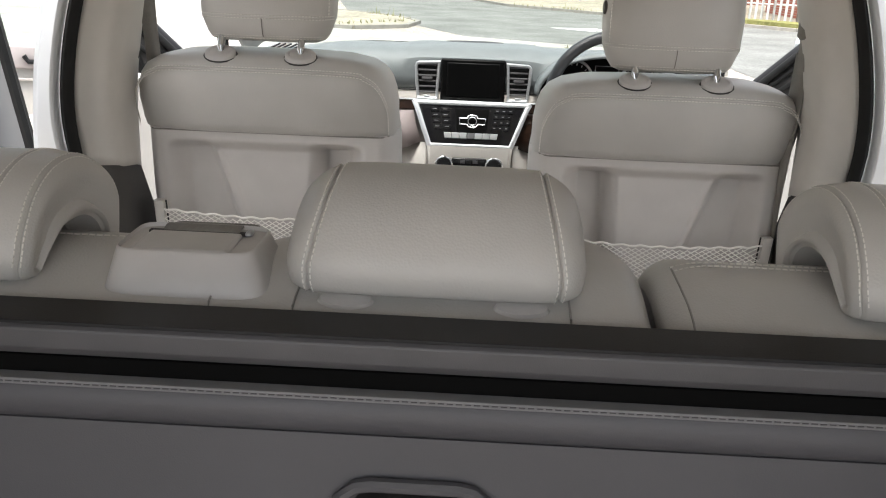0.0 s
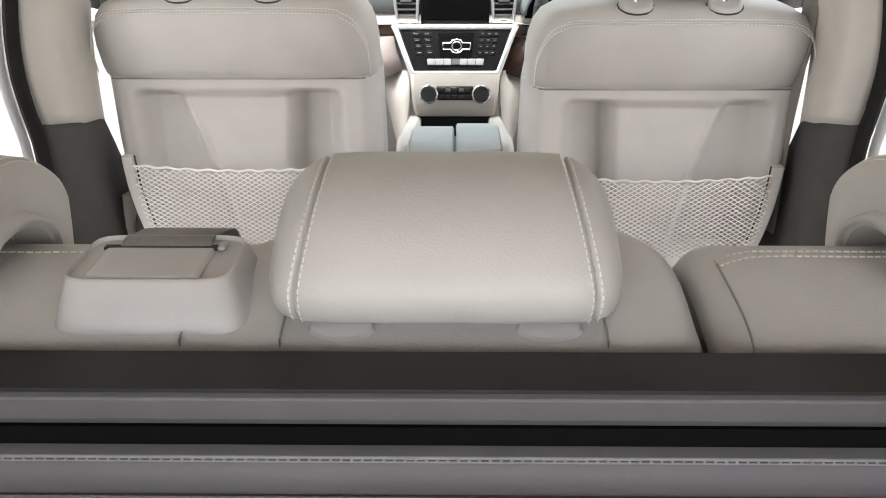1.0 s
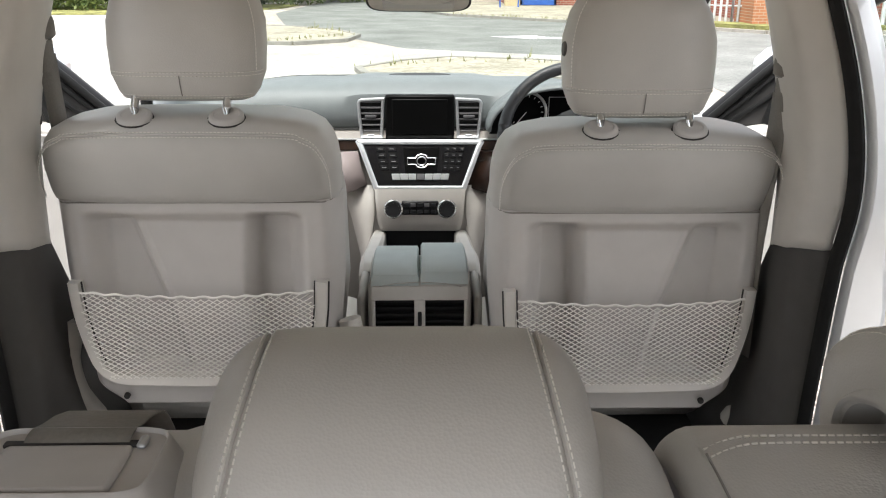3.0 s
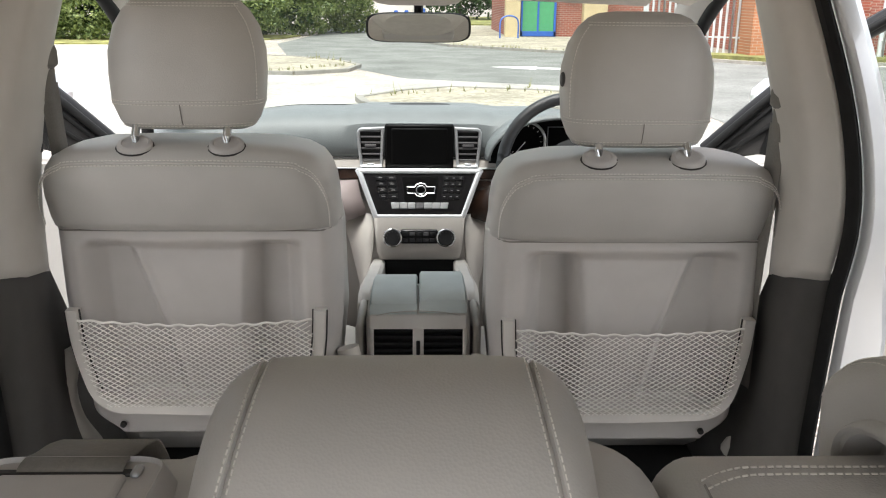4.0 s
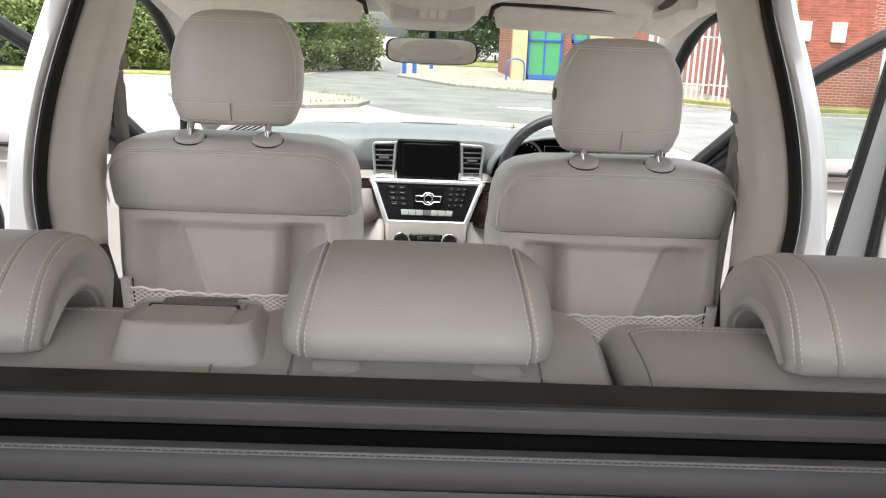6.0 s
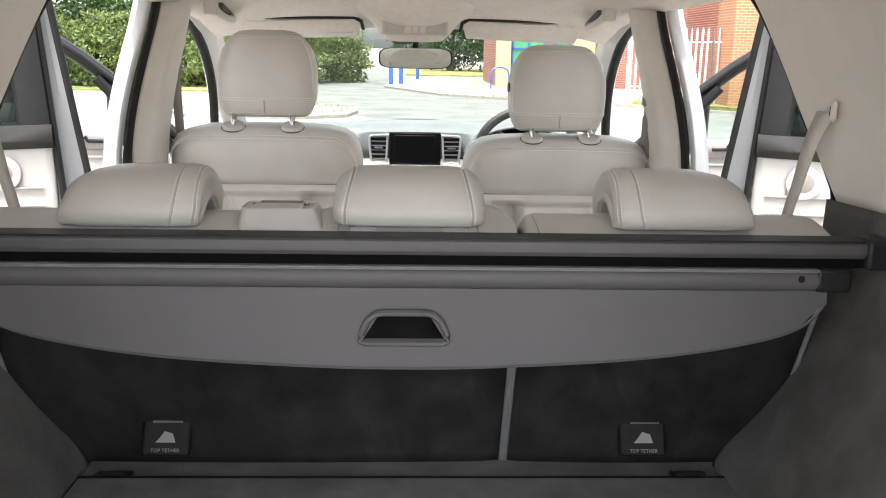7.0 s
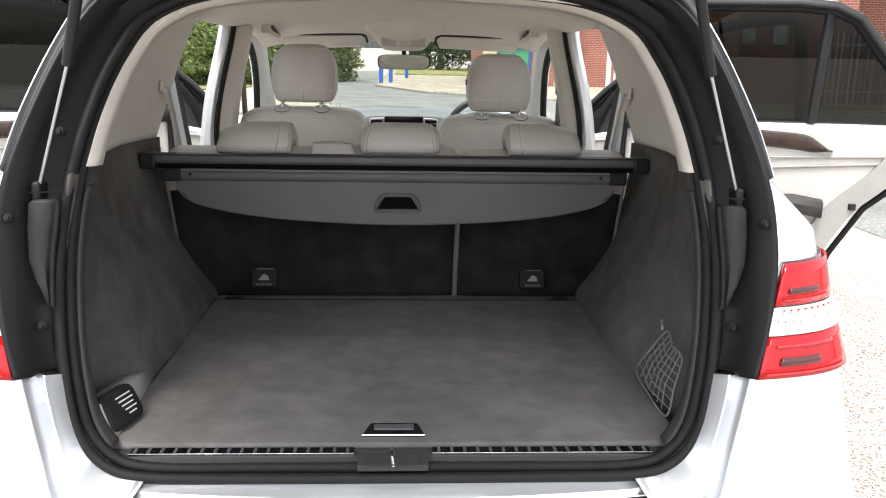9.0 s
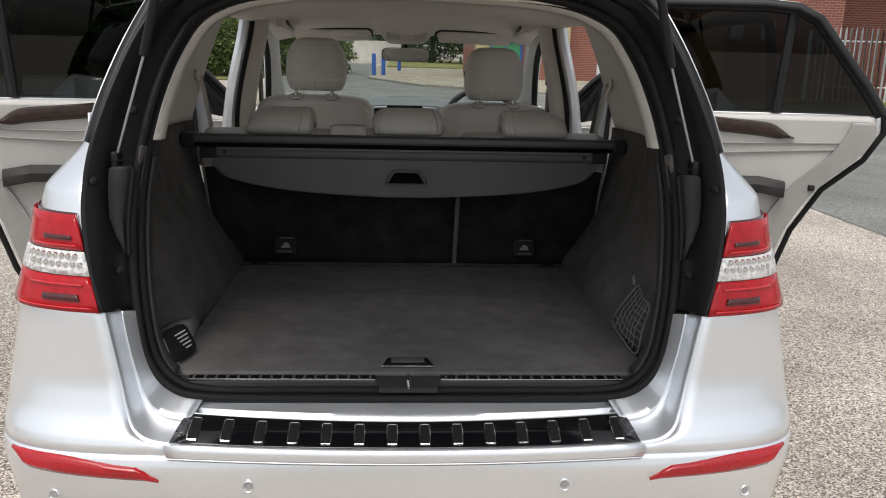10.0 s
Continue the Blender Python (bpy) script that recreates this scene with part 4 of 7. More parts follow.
# seams and their stitches on the backs
for x in (-0.162, -0.099, 0.107):
    tubepart("seam", [(x, 0.9507, 1.205), (x, 0.9428, 1.2215), (x, 0.9462, 1.2336), (x, 0.9548, 1.2362), (x, 0.974, 1.2394)], 0.0009, SEATSEAM, big, n=5)
bm = bmesh.new()
stitches(bm, spline([(0.197, 1.026, 1.2462), (0.220, 1.037, 1.2473), (0.245, 1.040, 1.2473), (0.31, 1.040, 1.247), (0.40, 1.041, 1.247), (0.62, 1.040, 1.247)], 6), 0.0056, 0.0038, 0.0008)
stitches(bm, spline([(0.196, 1.036, 1.2455), (0.218, 1.047, 1.2466), (0.243, 1.050, 1.2466), (0.31, 1.050, 1.2462), (0.40, 1.051, 1.2462), (0.62, 1.050, 1.2462)], 6), 0.0056, 0.0038, 0.0008)
tagged(part("stitching", bm, THREAD, small), kind="stuff")
bm = bmesh.new()
stitches(bm, [(-0.62, 1.045, 1.2468), (-0.42, 1.045, 1.2468), (-0.26, 1.045, 1.2468)], 0.0065, 0.0045, 0.0008)
tagged(part("stitching", bm, THREAD, big), kind="stuff")

tubepart("bolster_seam", spline([(0.198, 0.953, 1.20), (0.198, 0.9445, 1.226), (0.198, 0.965, 1.2366), (0.197, 1.00, 1.2428), (0.196, 1.030, 1.2462)], 4), 0.0009, SEATSEAM, small, n=5)
HRP = [(0.960, 1.2405), (0.949, 1.2455), (0.950, 1.270), (0.976, 1.300), (1.016, 1.3175), (1.06, 1.318), (1.097, 1.303), (1.122, 1.275), (1.122, 1.250), (1.09, 1.234), (1.03, 1.231), (0.985, 1.232)]

# the outer ones are hollow below, an arch that sits over the seat's edge
HRARCH = HRP[1:7] + [(1.124, 1.277), (1.135, 1.240), (1.138, 1.205), (1.130, 1.196), (1.118, 1.200), (1.108, 1.225), (1.092, 1.245), (1.065, 1.260), (1.035, 1.265), (1.005, 1.259), (0.986, 1.247), (0.974, 1.238), (0.960, 1.2385)]
HRMID = spline([(0, y, z) for y, z in ((0.962, 1.244), (0.968, 1.256), (0.980, 1.272), (0.998, 1.286), (1.028, 1.291), (1.055, 1.289), (1.083, 1.274), (1.110, 1.250), (1.126, 1.208))], 8)


def head_restraint(cx, half_w, dz, seat, grooves, taper, sharp, cy, lean=0.0, floor=0.16, arch=False):
    """taper: how much the left and the right side draw in towards the top; lean: shift of the top across."""
    prof = spline([(0, y, z) for y, z in (HRARCH if arch else HRP)], 5, True)
    mids = {tuple(p): min(HRMID, key=lambda m_: (m_ - p).length) for p in prof}
    c = Vector((0, 1.035, 1.252))

    def at(u, p, out=0.0):
        """A point of the cushion: u from -1 to 1 across, p of the profile."""
        a = min(1, abs(u))
        k = max(0.0, 1 - a ** (sharp[0] if u < 0 else sharp[1])) ** 0.40
        if arch:
            mid = mids[tuple(p)]
            q = c + (mid + (p - mid) * (0.22 + 0.78 * k) - c) * (0.84 + 0.16 * k)
        else:
            q = c + (p - c) * (floor + (1 - floor) * k)
        top = max(0.0, (q.z - 1.25) / 0.068) * k + 0.5 * (1 - k)
        low = max(0.0, (1.262 - q.z) / 0.03)
        x = half_w * u * (1 - (taper[0] if u < 0 else taper[1]) * top ** 1.4 - 0.05 * low - 0.02 * (1 - k)) + lean * k * max(0.0, (q.z - 1.25) / 0.068)
        d = (p - c).normalized() * out
        return Vector((cx + x, q.y + d.y, q.z + dz + d.z))

    us = {-1, -0.998, -0.99, -0.975, -0.95, -0.92, -0.88, -0.6, -0.4, -0.2, 0, 0.2, 0.4, 0.6, 0.88, 0.92, 0.95, 0.975, 0.99, 0.998, 1}
    for g in grooves:
        us |= {round(g + o, 4) for o in (-0.03, -0.014, 0.0, 0.014, 0.03)}
    sink = lambda u: -0.0028 if any(abs(u - g) < 0.004 for g in grooves) else (0.0008 if any(abs(abs(u - g) - 0.03) < 0.002 for g in grooves) else 0.0)
    bm = bmesh.new()
    loft(bm, [[at(u, p, sink(u)) for p in prof] for u in sorted(us)], True, True)
    hr = part("head_restraint", bm, LEATHER, seat, "folded grey leather head restraint")
    bm = bmesh.new()
    for g in grooves:
        for u in (g - 0.027, g + 0.027):
            stitches(bm, [at(u, p, 0.0008) for p in prof[2:48]], 0.0050, 0.0034, 0.00058)
    tagged(part("stitching", bm, THREAD, hr), kind="stuff")
    for dx in (-0.066, 0.066):
        bm = bmesh.new()
        loft(bm, [[Vector((cx + dx + r * 1.2 * math.cos(a), cy + 0.006 + 0.5 * r * math.sin(a), z + 0.19 * r * math.sin(a))) for a in [k * math.tau / 20 for k in range(20)]] for r, z in ((0.018, 1.222), (0.018, 1.2345), (0.016, 1.2375), (0.008, 1.2385))], True, True)
        part("collar", bm, COLLAR, hr, "beige plastic post collar")
        tubepart("post", [(cx + dx, 0.985, 1.23), (cx + dx, 0.995, 1.27)], 0.006, CHROME, hr)
    return hr


head_restraint(0.005, 0.1225, 0.0, big, (-0.785, 0.785), (0.15, 0.15), (7.5, 7.5), 0.950, 0.0, 0.36)
head_restraint(-0.4055, 0.1135, -0.002, big, (0.58, 0.88), (0.28, 0.22), (5, 10), 0.974, 0.020, 0.55, True)
head_restraint(0.4175, 0.1165, 0.0, small, (-0.88, -0.58), (0.22, 0.28), (10, 5), 0.974, -0.020, 0.55, True)
# belt outlet box on the wide seat
bm = bmesh.new()
rr = []
for k, z in ((0, 1.226), (0.05, 1.236), (0.45, 1.248), (0.78, 1.2575), (0.92, 1.2615), (1.0, 1.2632), (1.06, 1.2636), (1.12, 1.2630), (1.15, 1.2600), (1.9, 1.2595)):
    hx, hy, ox, oy = 0.064 - 0.010 * k, 0.0465 - 0.0115 * k, -0.185 - 0.004 * k, 0.997 + 0.007 * k
    rr.append([Vector((ox + hx * math.copysign(abs(math.cos(t)) ** 0.3, math.cos(t)), oy + hy * math.copysign(abs(math.sin(t)) ** 0.3, math.sin(t)), z)) for t in [i * math.tau / 40 for i in range(40)]])
loft(bm, rr, True, True)
bo = part("belt_outlet", bm, COLLAR, big, "grey beige plastic belt outlet")
boxpart("outlet_plate", (-0.231, -0.155, 0.9735, 1.021, 1.2570, 1.2632), COLLAR, bo, bevel=0.004)
boxpart("outlet_slot", (-0.234, -0.150, 1.0215, 1.0275, 1.2590, 1.2618), DARKTRIM, bo, "dark belt slot", bevel=0.001)
boxpart("belt_clip", (-0.1535, -0.1475, 1.018, 1.030, 1.260, 1.2640), SATIN, bo, "pale belt clip", bevel=0.002)
bm = bmesh.new()
bl = spline([(0, 1.0235, 1.2590), (0, 1.026, 1.2625), (0, 1.036, 1.2632), (0, 1.050, 1.2590), (0, 1.075, 1.252), (0, 1.10, 1.235), (0, 1.13, 1.17), (0, 1.16, 1.05)], 4)
loft(bm, [[p + Vector((-0.222, 0, 0)) for p in bl], [p + Vector((-0.159, 0, 0)) for p in bl]])
part("webbing", bm, BELT, bo, thick=0.0016)
# bench below
bm = bmesh.new()
box(bm, -0.66, 0.66, 1.18, 1.70, 0.42, 0.66)
tagged(part("rear_bench", bm, LEATHER, bevel=0.05), "grey leather rear bench cushion", "bench cushion")


# ---- pillars, headliner, glass ----
bm = bmesh.new()
rows = []
for y, z in ((0.455, 1.640), (0.52, 1.648), (0.7, 1.660), (1.0, 1.672), (1.4, 1.677), (1.8, 1.668), (2.1, 1.645), (2.3, 1.612), (2.42, 1.586), (2.52, 1.565), (2.56, 1.57)):
    w = 0.60 if y < 0.6 else 0.645
    if y > 2.2:
        w = 0.62
    rows.append([Vector((w * x, y, z - (0.07 - 0.03 * step01(y, 1.7, 2.1)) * abs(x) ** 4)) for x in xs])
loft(bm, rows)
tagged(part("ceiling", bm, CLOTH, thick=0.006), "pale beige cloth headliner", "ceiling", kind="structure")
for s in (-1, 1):
    # side rail above the doors
    bm = bmesh.new()
    rail = [(1.30, 1.60), (1.6, 1.618), (1.9, 1.617), (2.15, 1.60), (2.35, 1.575), (2.5, 1.53), (2.7, 1.435), (2.95, 1.29), (3.15, 1.16)]
    xr = lambda y: 0.645 + 0.02 * step01(y, 1.6, 2.2) + 0.06 * step01(y, 2.3, 3.1)
    rr = []
    for dx, dz in ((-0.085, 0.05), (-0.05, 0.032), (-0.02, 0.01), (0.0, -0.005), (0.012, -0.004), (0.02, 0.01)):
        rr.append(flip([(xr(y) + dx * (1 - 0.25 * step01(y, 2.3, 2.6)), y, z + dz) for y, z in [(p.y, p.z) for p in spline([(0, y, z) for y, z in rail], 4)]], s))
    loft(bm, rr)
    part("roof_rail_lining", bm, BEIGE, car, "beige lining of the roof side and windscreen pillar", thick=0.004)
    bm = bmesh.new()
    rr = []
    for dx, dz in ((0.022, 0.0), (0.06, 0.02), (0.065, 0.07), (0.03, 0.11)):
        rr.append(flip([(xr(y) + dx * (1 - 0.8 * step01(y, 2.2, 2.5)), y + 0.04 * step01(y, 2.2, 2.5), z + dz * (1 - 0.5 * step01(y, 2.2, 2.5))) for y, z in [(p.y, p.z) for p in spline([(0, y, z) for y, z in rail], 4)]], s))
    loft(bm, rr)
    part("roof_side", bm, WHITEJAMB, car, "silver roof side", thick=0.004)
    sl = spline([(0.672, 2.30, 1.585), (0.676, 2.45, 1.555), (0.684, 2.62, 1.47), (0.70, 2.76, 1.37), (0.712, 2.83, 1.25), (0.72, 2.85, 1.1), (0.72, 2.85, 0.9)], 5)
    tubepart("door_seal", flip([(0.665, 2.10, 1.605)] + [tuple(p) for p in sl], s), 0.016, RUBBER, car, "black rubber door seal", 10)
    bm = bmesh.new()
    loft(bm, [flip([(p.x + 0.01, p.y + 0.006, p.z) for p in sl], s), flip([(p.x + 0.022, p.y + 0.03, p.z) for p in sl], s)])
    part("front_jamb", bm, WHITEJAMB, car, "silver front door jamb", thick=0.006)
    # middle pillar
    up = [(1.886, 2.054, 1.072), (1.863, 2.06, 1.18), (1.862, 2.068, 1.28), (1.880, 2.08, 1.38), (1.918, 2.105, 1.47), (1.975, 2.15, 1.56), (2.015, 2.19, 1.62)]
    ups = [(a.y, b.y, a.z) for a, b in zip(spline([(0, r, z) for r, f, z in up], 4), spline([(0, f, z) for r, f, z in up], 4))]
    bm = bmesh.new()
    xx = lambda z: 0.70 - 0.055 * step01(z, 1.15, 1.62)
    low_ = lambda z, k: z - 0.03 * k * (1 - step01(z, 1.09, 1.25))
    ff = 0.04 if s < 0 else 0.02
    ups = [(r, f + ff, z) for r, f, z in ups]
    loft(bm, [flip([(xx(z), r, low_(z, -0.6)), (xx(z) - 0.010, r + 0.007, low_(z, -0.5)), (xx(z) - 0.034, r + 0.038, low_(z, -0.3)), (xx(z) - 0.041, r + 0.050, low_(z, -0.2)), (xx(z) - 0.044, r + 0.066, low_(z, 0.0)), (xx(z) - 0.044, r * 0.35 + f * 0.65, low_(z, 0.4)), (xx(z) - 0.034, f - 0.035, low_(z, 0.8)), (xx(z) - 0.008, f - 0.014, low_(z, 1)), (xx(z) + 0.02, f - 0.008, low_(z, 1))], s) for r, f, z in ups])
    part("middle_pillar_lining", bm, BEIGE, car, "beige middle pillar lining", thick=0.004)
    bm = bmesh.new()
    loft(bm, [flip([(0.706, r + 0.004, z), (0.694, r + 0.012, z), (0.674, r + 0.040, z), (0.668, r + 0.052, z), (0.666, r + 0.068, z), (0.668, f - 0.06, z), (0.694, f - 0.010, z), (0.72, f - 0.004, z)], s) for r, f, z in ((1.905, 2.52 + ff, 0.45), (1.903, 2.42 + ff, 0.65), (1.898, 2.19 + ff, 0.85), (1.886, 2.075 + ff, 1.06), (1.880, 2.06 + ff, 1.10))])
    part("lower_pillar_lining", bm, PILLARDARK, car, "dark grey lower pillar lining", thick=0.004)
    ps = [(xx(z) + 0.004, r - 0.030, z) for r, f, z in ups]
    ps = [(0.704, 1.878, 0.45), (0.704, 1.874, 0.8), (0.704, 1.862, 1.0)] + ps
    bm = bmesh.new()
    loft(bm, [flip([(x - 0.002, y + 0.028, z), (x - 0.011, y + 0.016, z), (x - 0.010, y, z), (x - 0.004, y - 0.008, z), (x + 0.002, y - 0.002, z)], s) for x, y, z in ps])
    part("door_seal", bm, RUBBER, car, "black rubber door seal", thick=0.004)
    bm = bmesh.new()
    wj = lambda z: 0.016 + 0.05 * (1 - step01(z, 0.9, 1.25))
    loft(bm, [flip([(x + 0.004, y - 0.009, z), (x + 0.014, y - 0.022, z), (x + 0.014 + wj(z), y - 0.026, z), (x + 0.032 + wj(z), y - 0.005, z), (x + 0.039 + wj(z), y + 0.14, z)], s) for x, y, z in ps])
    part("middle_jamb", bm, WHITEJAMB, car, "silver painted middle pillar", thick=0.004)
    # front seat belt on the pillar
    belt = empty("seat_belt", "grey front seat belt running down from its pillar guide", "seat belt", group="seat belts")
    gz = 1.436 if s < 0 else 1.380
    gy = 2.090 if s < 0 else 2.022
    gx = 0.648 if s < 0 else 0.653
    bm = bmesh.new()
    loft(bm, [[Vector((s * (gx - 0.006 + k * 0.020 * math.cos(a)), gy + k * 0.034 * math.copysign(abs(math.sin(a)) ** 0.6, math.sin(a)), z)) for a in [i * math.tau / 20 for i in range(20)]] for k, z in ((0.75, gz - 0.024), (1.0, gz - 0.018), (1.0, gz + 0.004), (0.9, gz + 0.014), (0.5, gz + 0.022))], True, True)
    part("guide", bm, BELT, belt, "grey beige plastic belt guide")
    bm = bmesh.new()
    loft(bm, [[Vector((s * (gx - 0.004 + k * 0.014 * math.cos(a)), gy + 0.002 + k * 0.029 * math.copysign(abs(math.sin(a)) ** 0.6, math.sin(a)), z)) for a in [i * math.tau / 20 for i in range(20)]] for k, z in ((0.8, gz - 0.080), (1.0, gz - 0.055), (1.0, gz - 0.026))], True, True)
    part("belt_loop", bm, BELT, belt)
    boxpart("height_slider", (s * 0.660 - 0.006, s * 0.660 + 0.006, gy - 0.02, gy - 0.012, gz, gz + 0.09), DARKTRIM, belt, bevel=0.002)
    boxpart("pillar_slot", (s * 0.657 - 0.004, s * 0.657 + 0.004, gy - 0.045, gy - 0.015, gz - 0.17, gz - 0.06), DARKTRIM, belt, "dark slot in the pillar", bevel=0.003)
    bm = bmesh.new()
    bp = spline([(s * (gx - 0.012), gy, gz - 0.05), (s * (gx - 0.012), gy + 0.004, gz - 0.12), (s * (gx - 0.014), gy + 0.014, gz - 0.24), (s * (gx - 0.012), gy + 0.03, gz - 0.37), (s * 0.66, gy + 0.07, 0.8)], 5)
    loft(bm, [[p + Vector((s * 0.006, -0.022, 0)) for p in bp], [p + Vector((-s * 0.006, 0.022, 0)) for p in bp]])
    part("webbing", bm, BELT, belt, thick=0.0016)
    # grab handle
    gh = empty("grab_handle", "beige grab handle on the headliner", "grab handle", group="grab handles")
    yh = 2.23
    bm = bmesh.new()
    tube(bm, spline([(s * 0.548, yh + 0.080, 1.612), (s * 0.528, yh + 0.074, 1.584), (s * 0.513, yh + 0.03, 1.570), (s * 0.513, yh - 0.03, 1.570), (s * 0.528, yh - 0.074, 1.584), (s * 0.548, yh - 0.080, 1.612)], 5), 0.0105, 10)
    part("grip", bm, BEIGE, gh)
    # solid dark block paints the shade seen through the handle's loop
    boxpart("recess", (s * 0.540 - 0.020, s * 0.540 + 0.020, yh - 0.066, yh + 0.066, 1.584, 1.625), PILLARDARK, gh, "dark block for the shaded hollow behind the grip", bevel=0.008)
    for q in (-0.080, 0.080):
        boxpart("mount", (s * 0.548 - 0.018, s * 0.548 + 0.018, yh + q - 0.018, yh + q + 0.018, 1.580, 1.632), BEIGE, gh, bevel=0.006)
    # sun visor
    bm = bmesh.new()
    xo, xi = (0.52, 0.155)
    rr = []
    for f in (0, 0.12, 0.5, 0.9, 1):
        y, z = 2.40 + 0.115 * f, 1.586 - 0.048 * f
        t = 0.008 * math.sqrt(max(0.05, 1 - (2 * f - 1) ** 2))
        rr.append([(xi + 0.02 * f, y, z), (xo, y + 0.004, z - 0.012), (xo, y + 0.004, z - 0.012 - 2 * t), (xi + 0.02 * f, y, z - 2 * t)])
    loft(bm, [flip(r, s) for r in rr], True, True)
    vz = tagged(part("sun_visor", bm, CLOTH, bevel=0.004), "pale beige sun visor folded up", "sun visor", "sun visors")
    # black bar drawn as the shadow between visor and headliner
    tubepart("hinge_shadow_gap", flip([(0.150, 2.43, 1.555), (0.155, 2.405, 1.578), (0.175, 2.388, 1.5885), (0.3, 2.386, 1.5875), (0.45, 2.388, 1.584), (0.53, 2.392, 1.574)], s), 0.0058, BLACK, vz, "black bar for the shadow gap along the visor", 6)
    if s < 0:
        boxpart("visor_label", (-0.30, -0.18, 2.4535, 2.4575, 1.541, 1.551), LABEL, vz, "pale warning label", bevel=0.0)
# overhead console and mirror
oc = empty("overhead_console", "beige overhead console with lamps and switches", "overhead console", (0, 2.35, 1.58))
bm = bmesh.new()
loft(bm, [[Vector((0.010 + 0.118 * q * math.copysign(abs(math.cos(a)) ** 0.6, math.cos(a)), 2.36 + dy + 0.12 * q * math.sin(a), z)) for a in [k * math.tau / 28 for k in range(28)]] for q, z, dy in ((2.3, 1.665, 0.0), (1.75, 1.628, 0.0), (1.38, 1.600, 0.0), (1.16, 1.582, 0.004), (1.04, 1.566, 0.010), (0.88, 1.54, 0.035), (0.72, 1.524, 0.06), (0.5, 1.52, 0.06))], True, True)
part("body", bm, CLOTH, oc)
boxpart("switch_panel", (-0.085, 0.105, 2.256, 2.31, 1.536, 1.578), SEATSHELL, oc, "grey beige lamp panel", bevel=0.006, m=None)
for q in (-1, 1):
    boxpart("reading_lamp", (0.010 + q * 0.062 - 0.026, 0.010 + q * 0.062 + 0.026, 2.252, 2.262, 1.542, 1.573), COLLAR, oc, "frosted reading lamp lens", bevel=0.003)
for k in range(3):
    boxpart("switch", (-0.020 + k * 0.021, -0.002 + k * 0.021, 2.2525, 2.260, 1.543, 1.566), BEIGE, oc, bevel=0.002)
rm = empty("rear_view_mirror", "black framed rear-view mirror on a stalk", "mirror", (0.012, 2.38, 1.46))
bm = bmesh.new()
loft(bm, [[Vector((0.012 + k * 0.122 * math.copysign(abs(math.cos(a)) ** 0.35, math.cos(a)), 2.59 + y, 1.469 + k * 0.034 * math.copysign(abs(math.sin(a)) ** 0.55, math.sin(a)))) for a in [i * math.tau / 40 for i in range(40)]] for k, y in ((0.94, -0.004), (1.0, 0.0), (1.0, 0.012), (0.85, 0.03), (0.4, 0.042))], True, True)
part("housing", bm, BLACK, rm)
bm = bmesh.new()
vs = [bm.verts.new((0.012 + 0.116 * math.copysign(abs(math.cos(a)) ** 0.35, math.cos(a)), 2.5795 + 0.17 * 0.0315 * math.copysign(abs(math.sin(a)) ** 0.55, math.sin(a)), 1.469 + 0.0315 * math.copysign(abs(math.sin(a)) ** 0.55, math.sin(a)))) for a in [i * math.tau / 40 for i in range(40)]]
bm.faces.new(vs)
part("mirror_glass", bm, mat("mirror", (0.82, 0.84, 0.82), 0.02, metal=1.0, var=0.0), rm, "mirror glass", smooth=False)
tubepart("stalk", [(0.012, 2.62, 1.48), (0.012, 2.60, 1.53), (0.012, 2.52, 1.575)], 0.011, BLACK, rm)
# windscreen
bm = bmesh.new()
loft(bm, [[Vector((w * x, y - 0.10 * abs(x) ** 2.5, z)) for x in xs] for y, z, w in ((2.60, 1.60, 0.62), (2.85, 1.47, 0.66), (3.15, 1.31, 0.70), (3.45, 1.14, 0.735))])
ws = part("windscreen", bm, CLEAR, car, "clear windscreen")
ws.visible_shadow = False


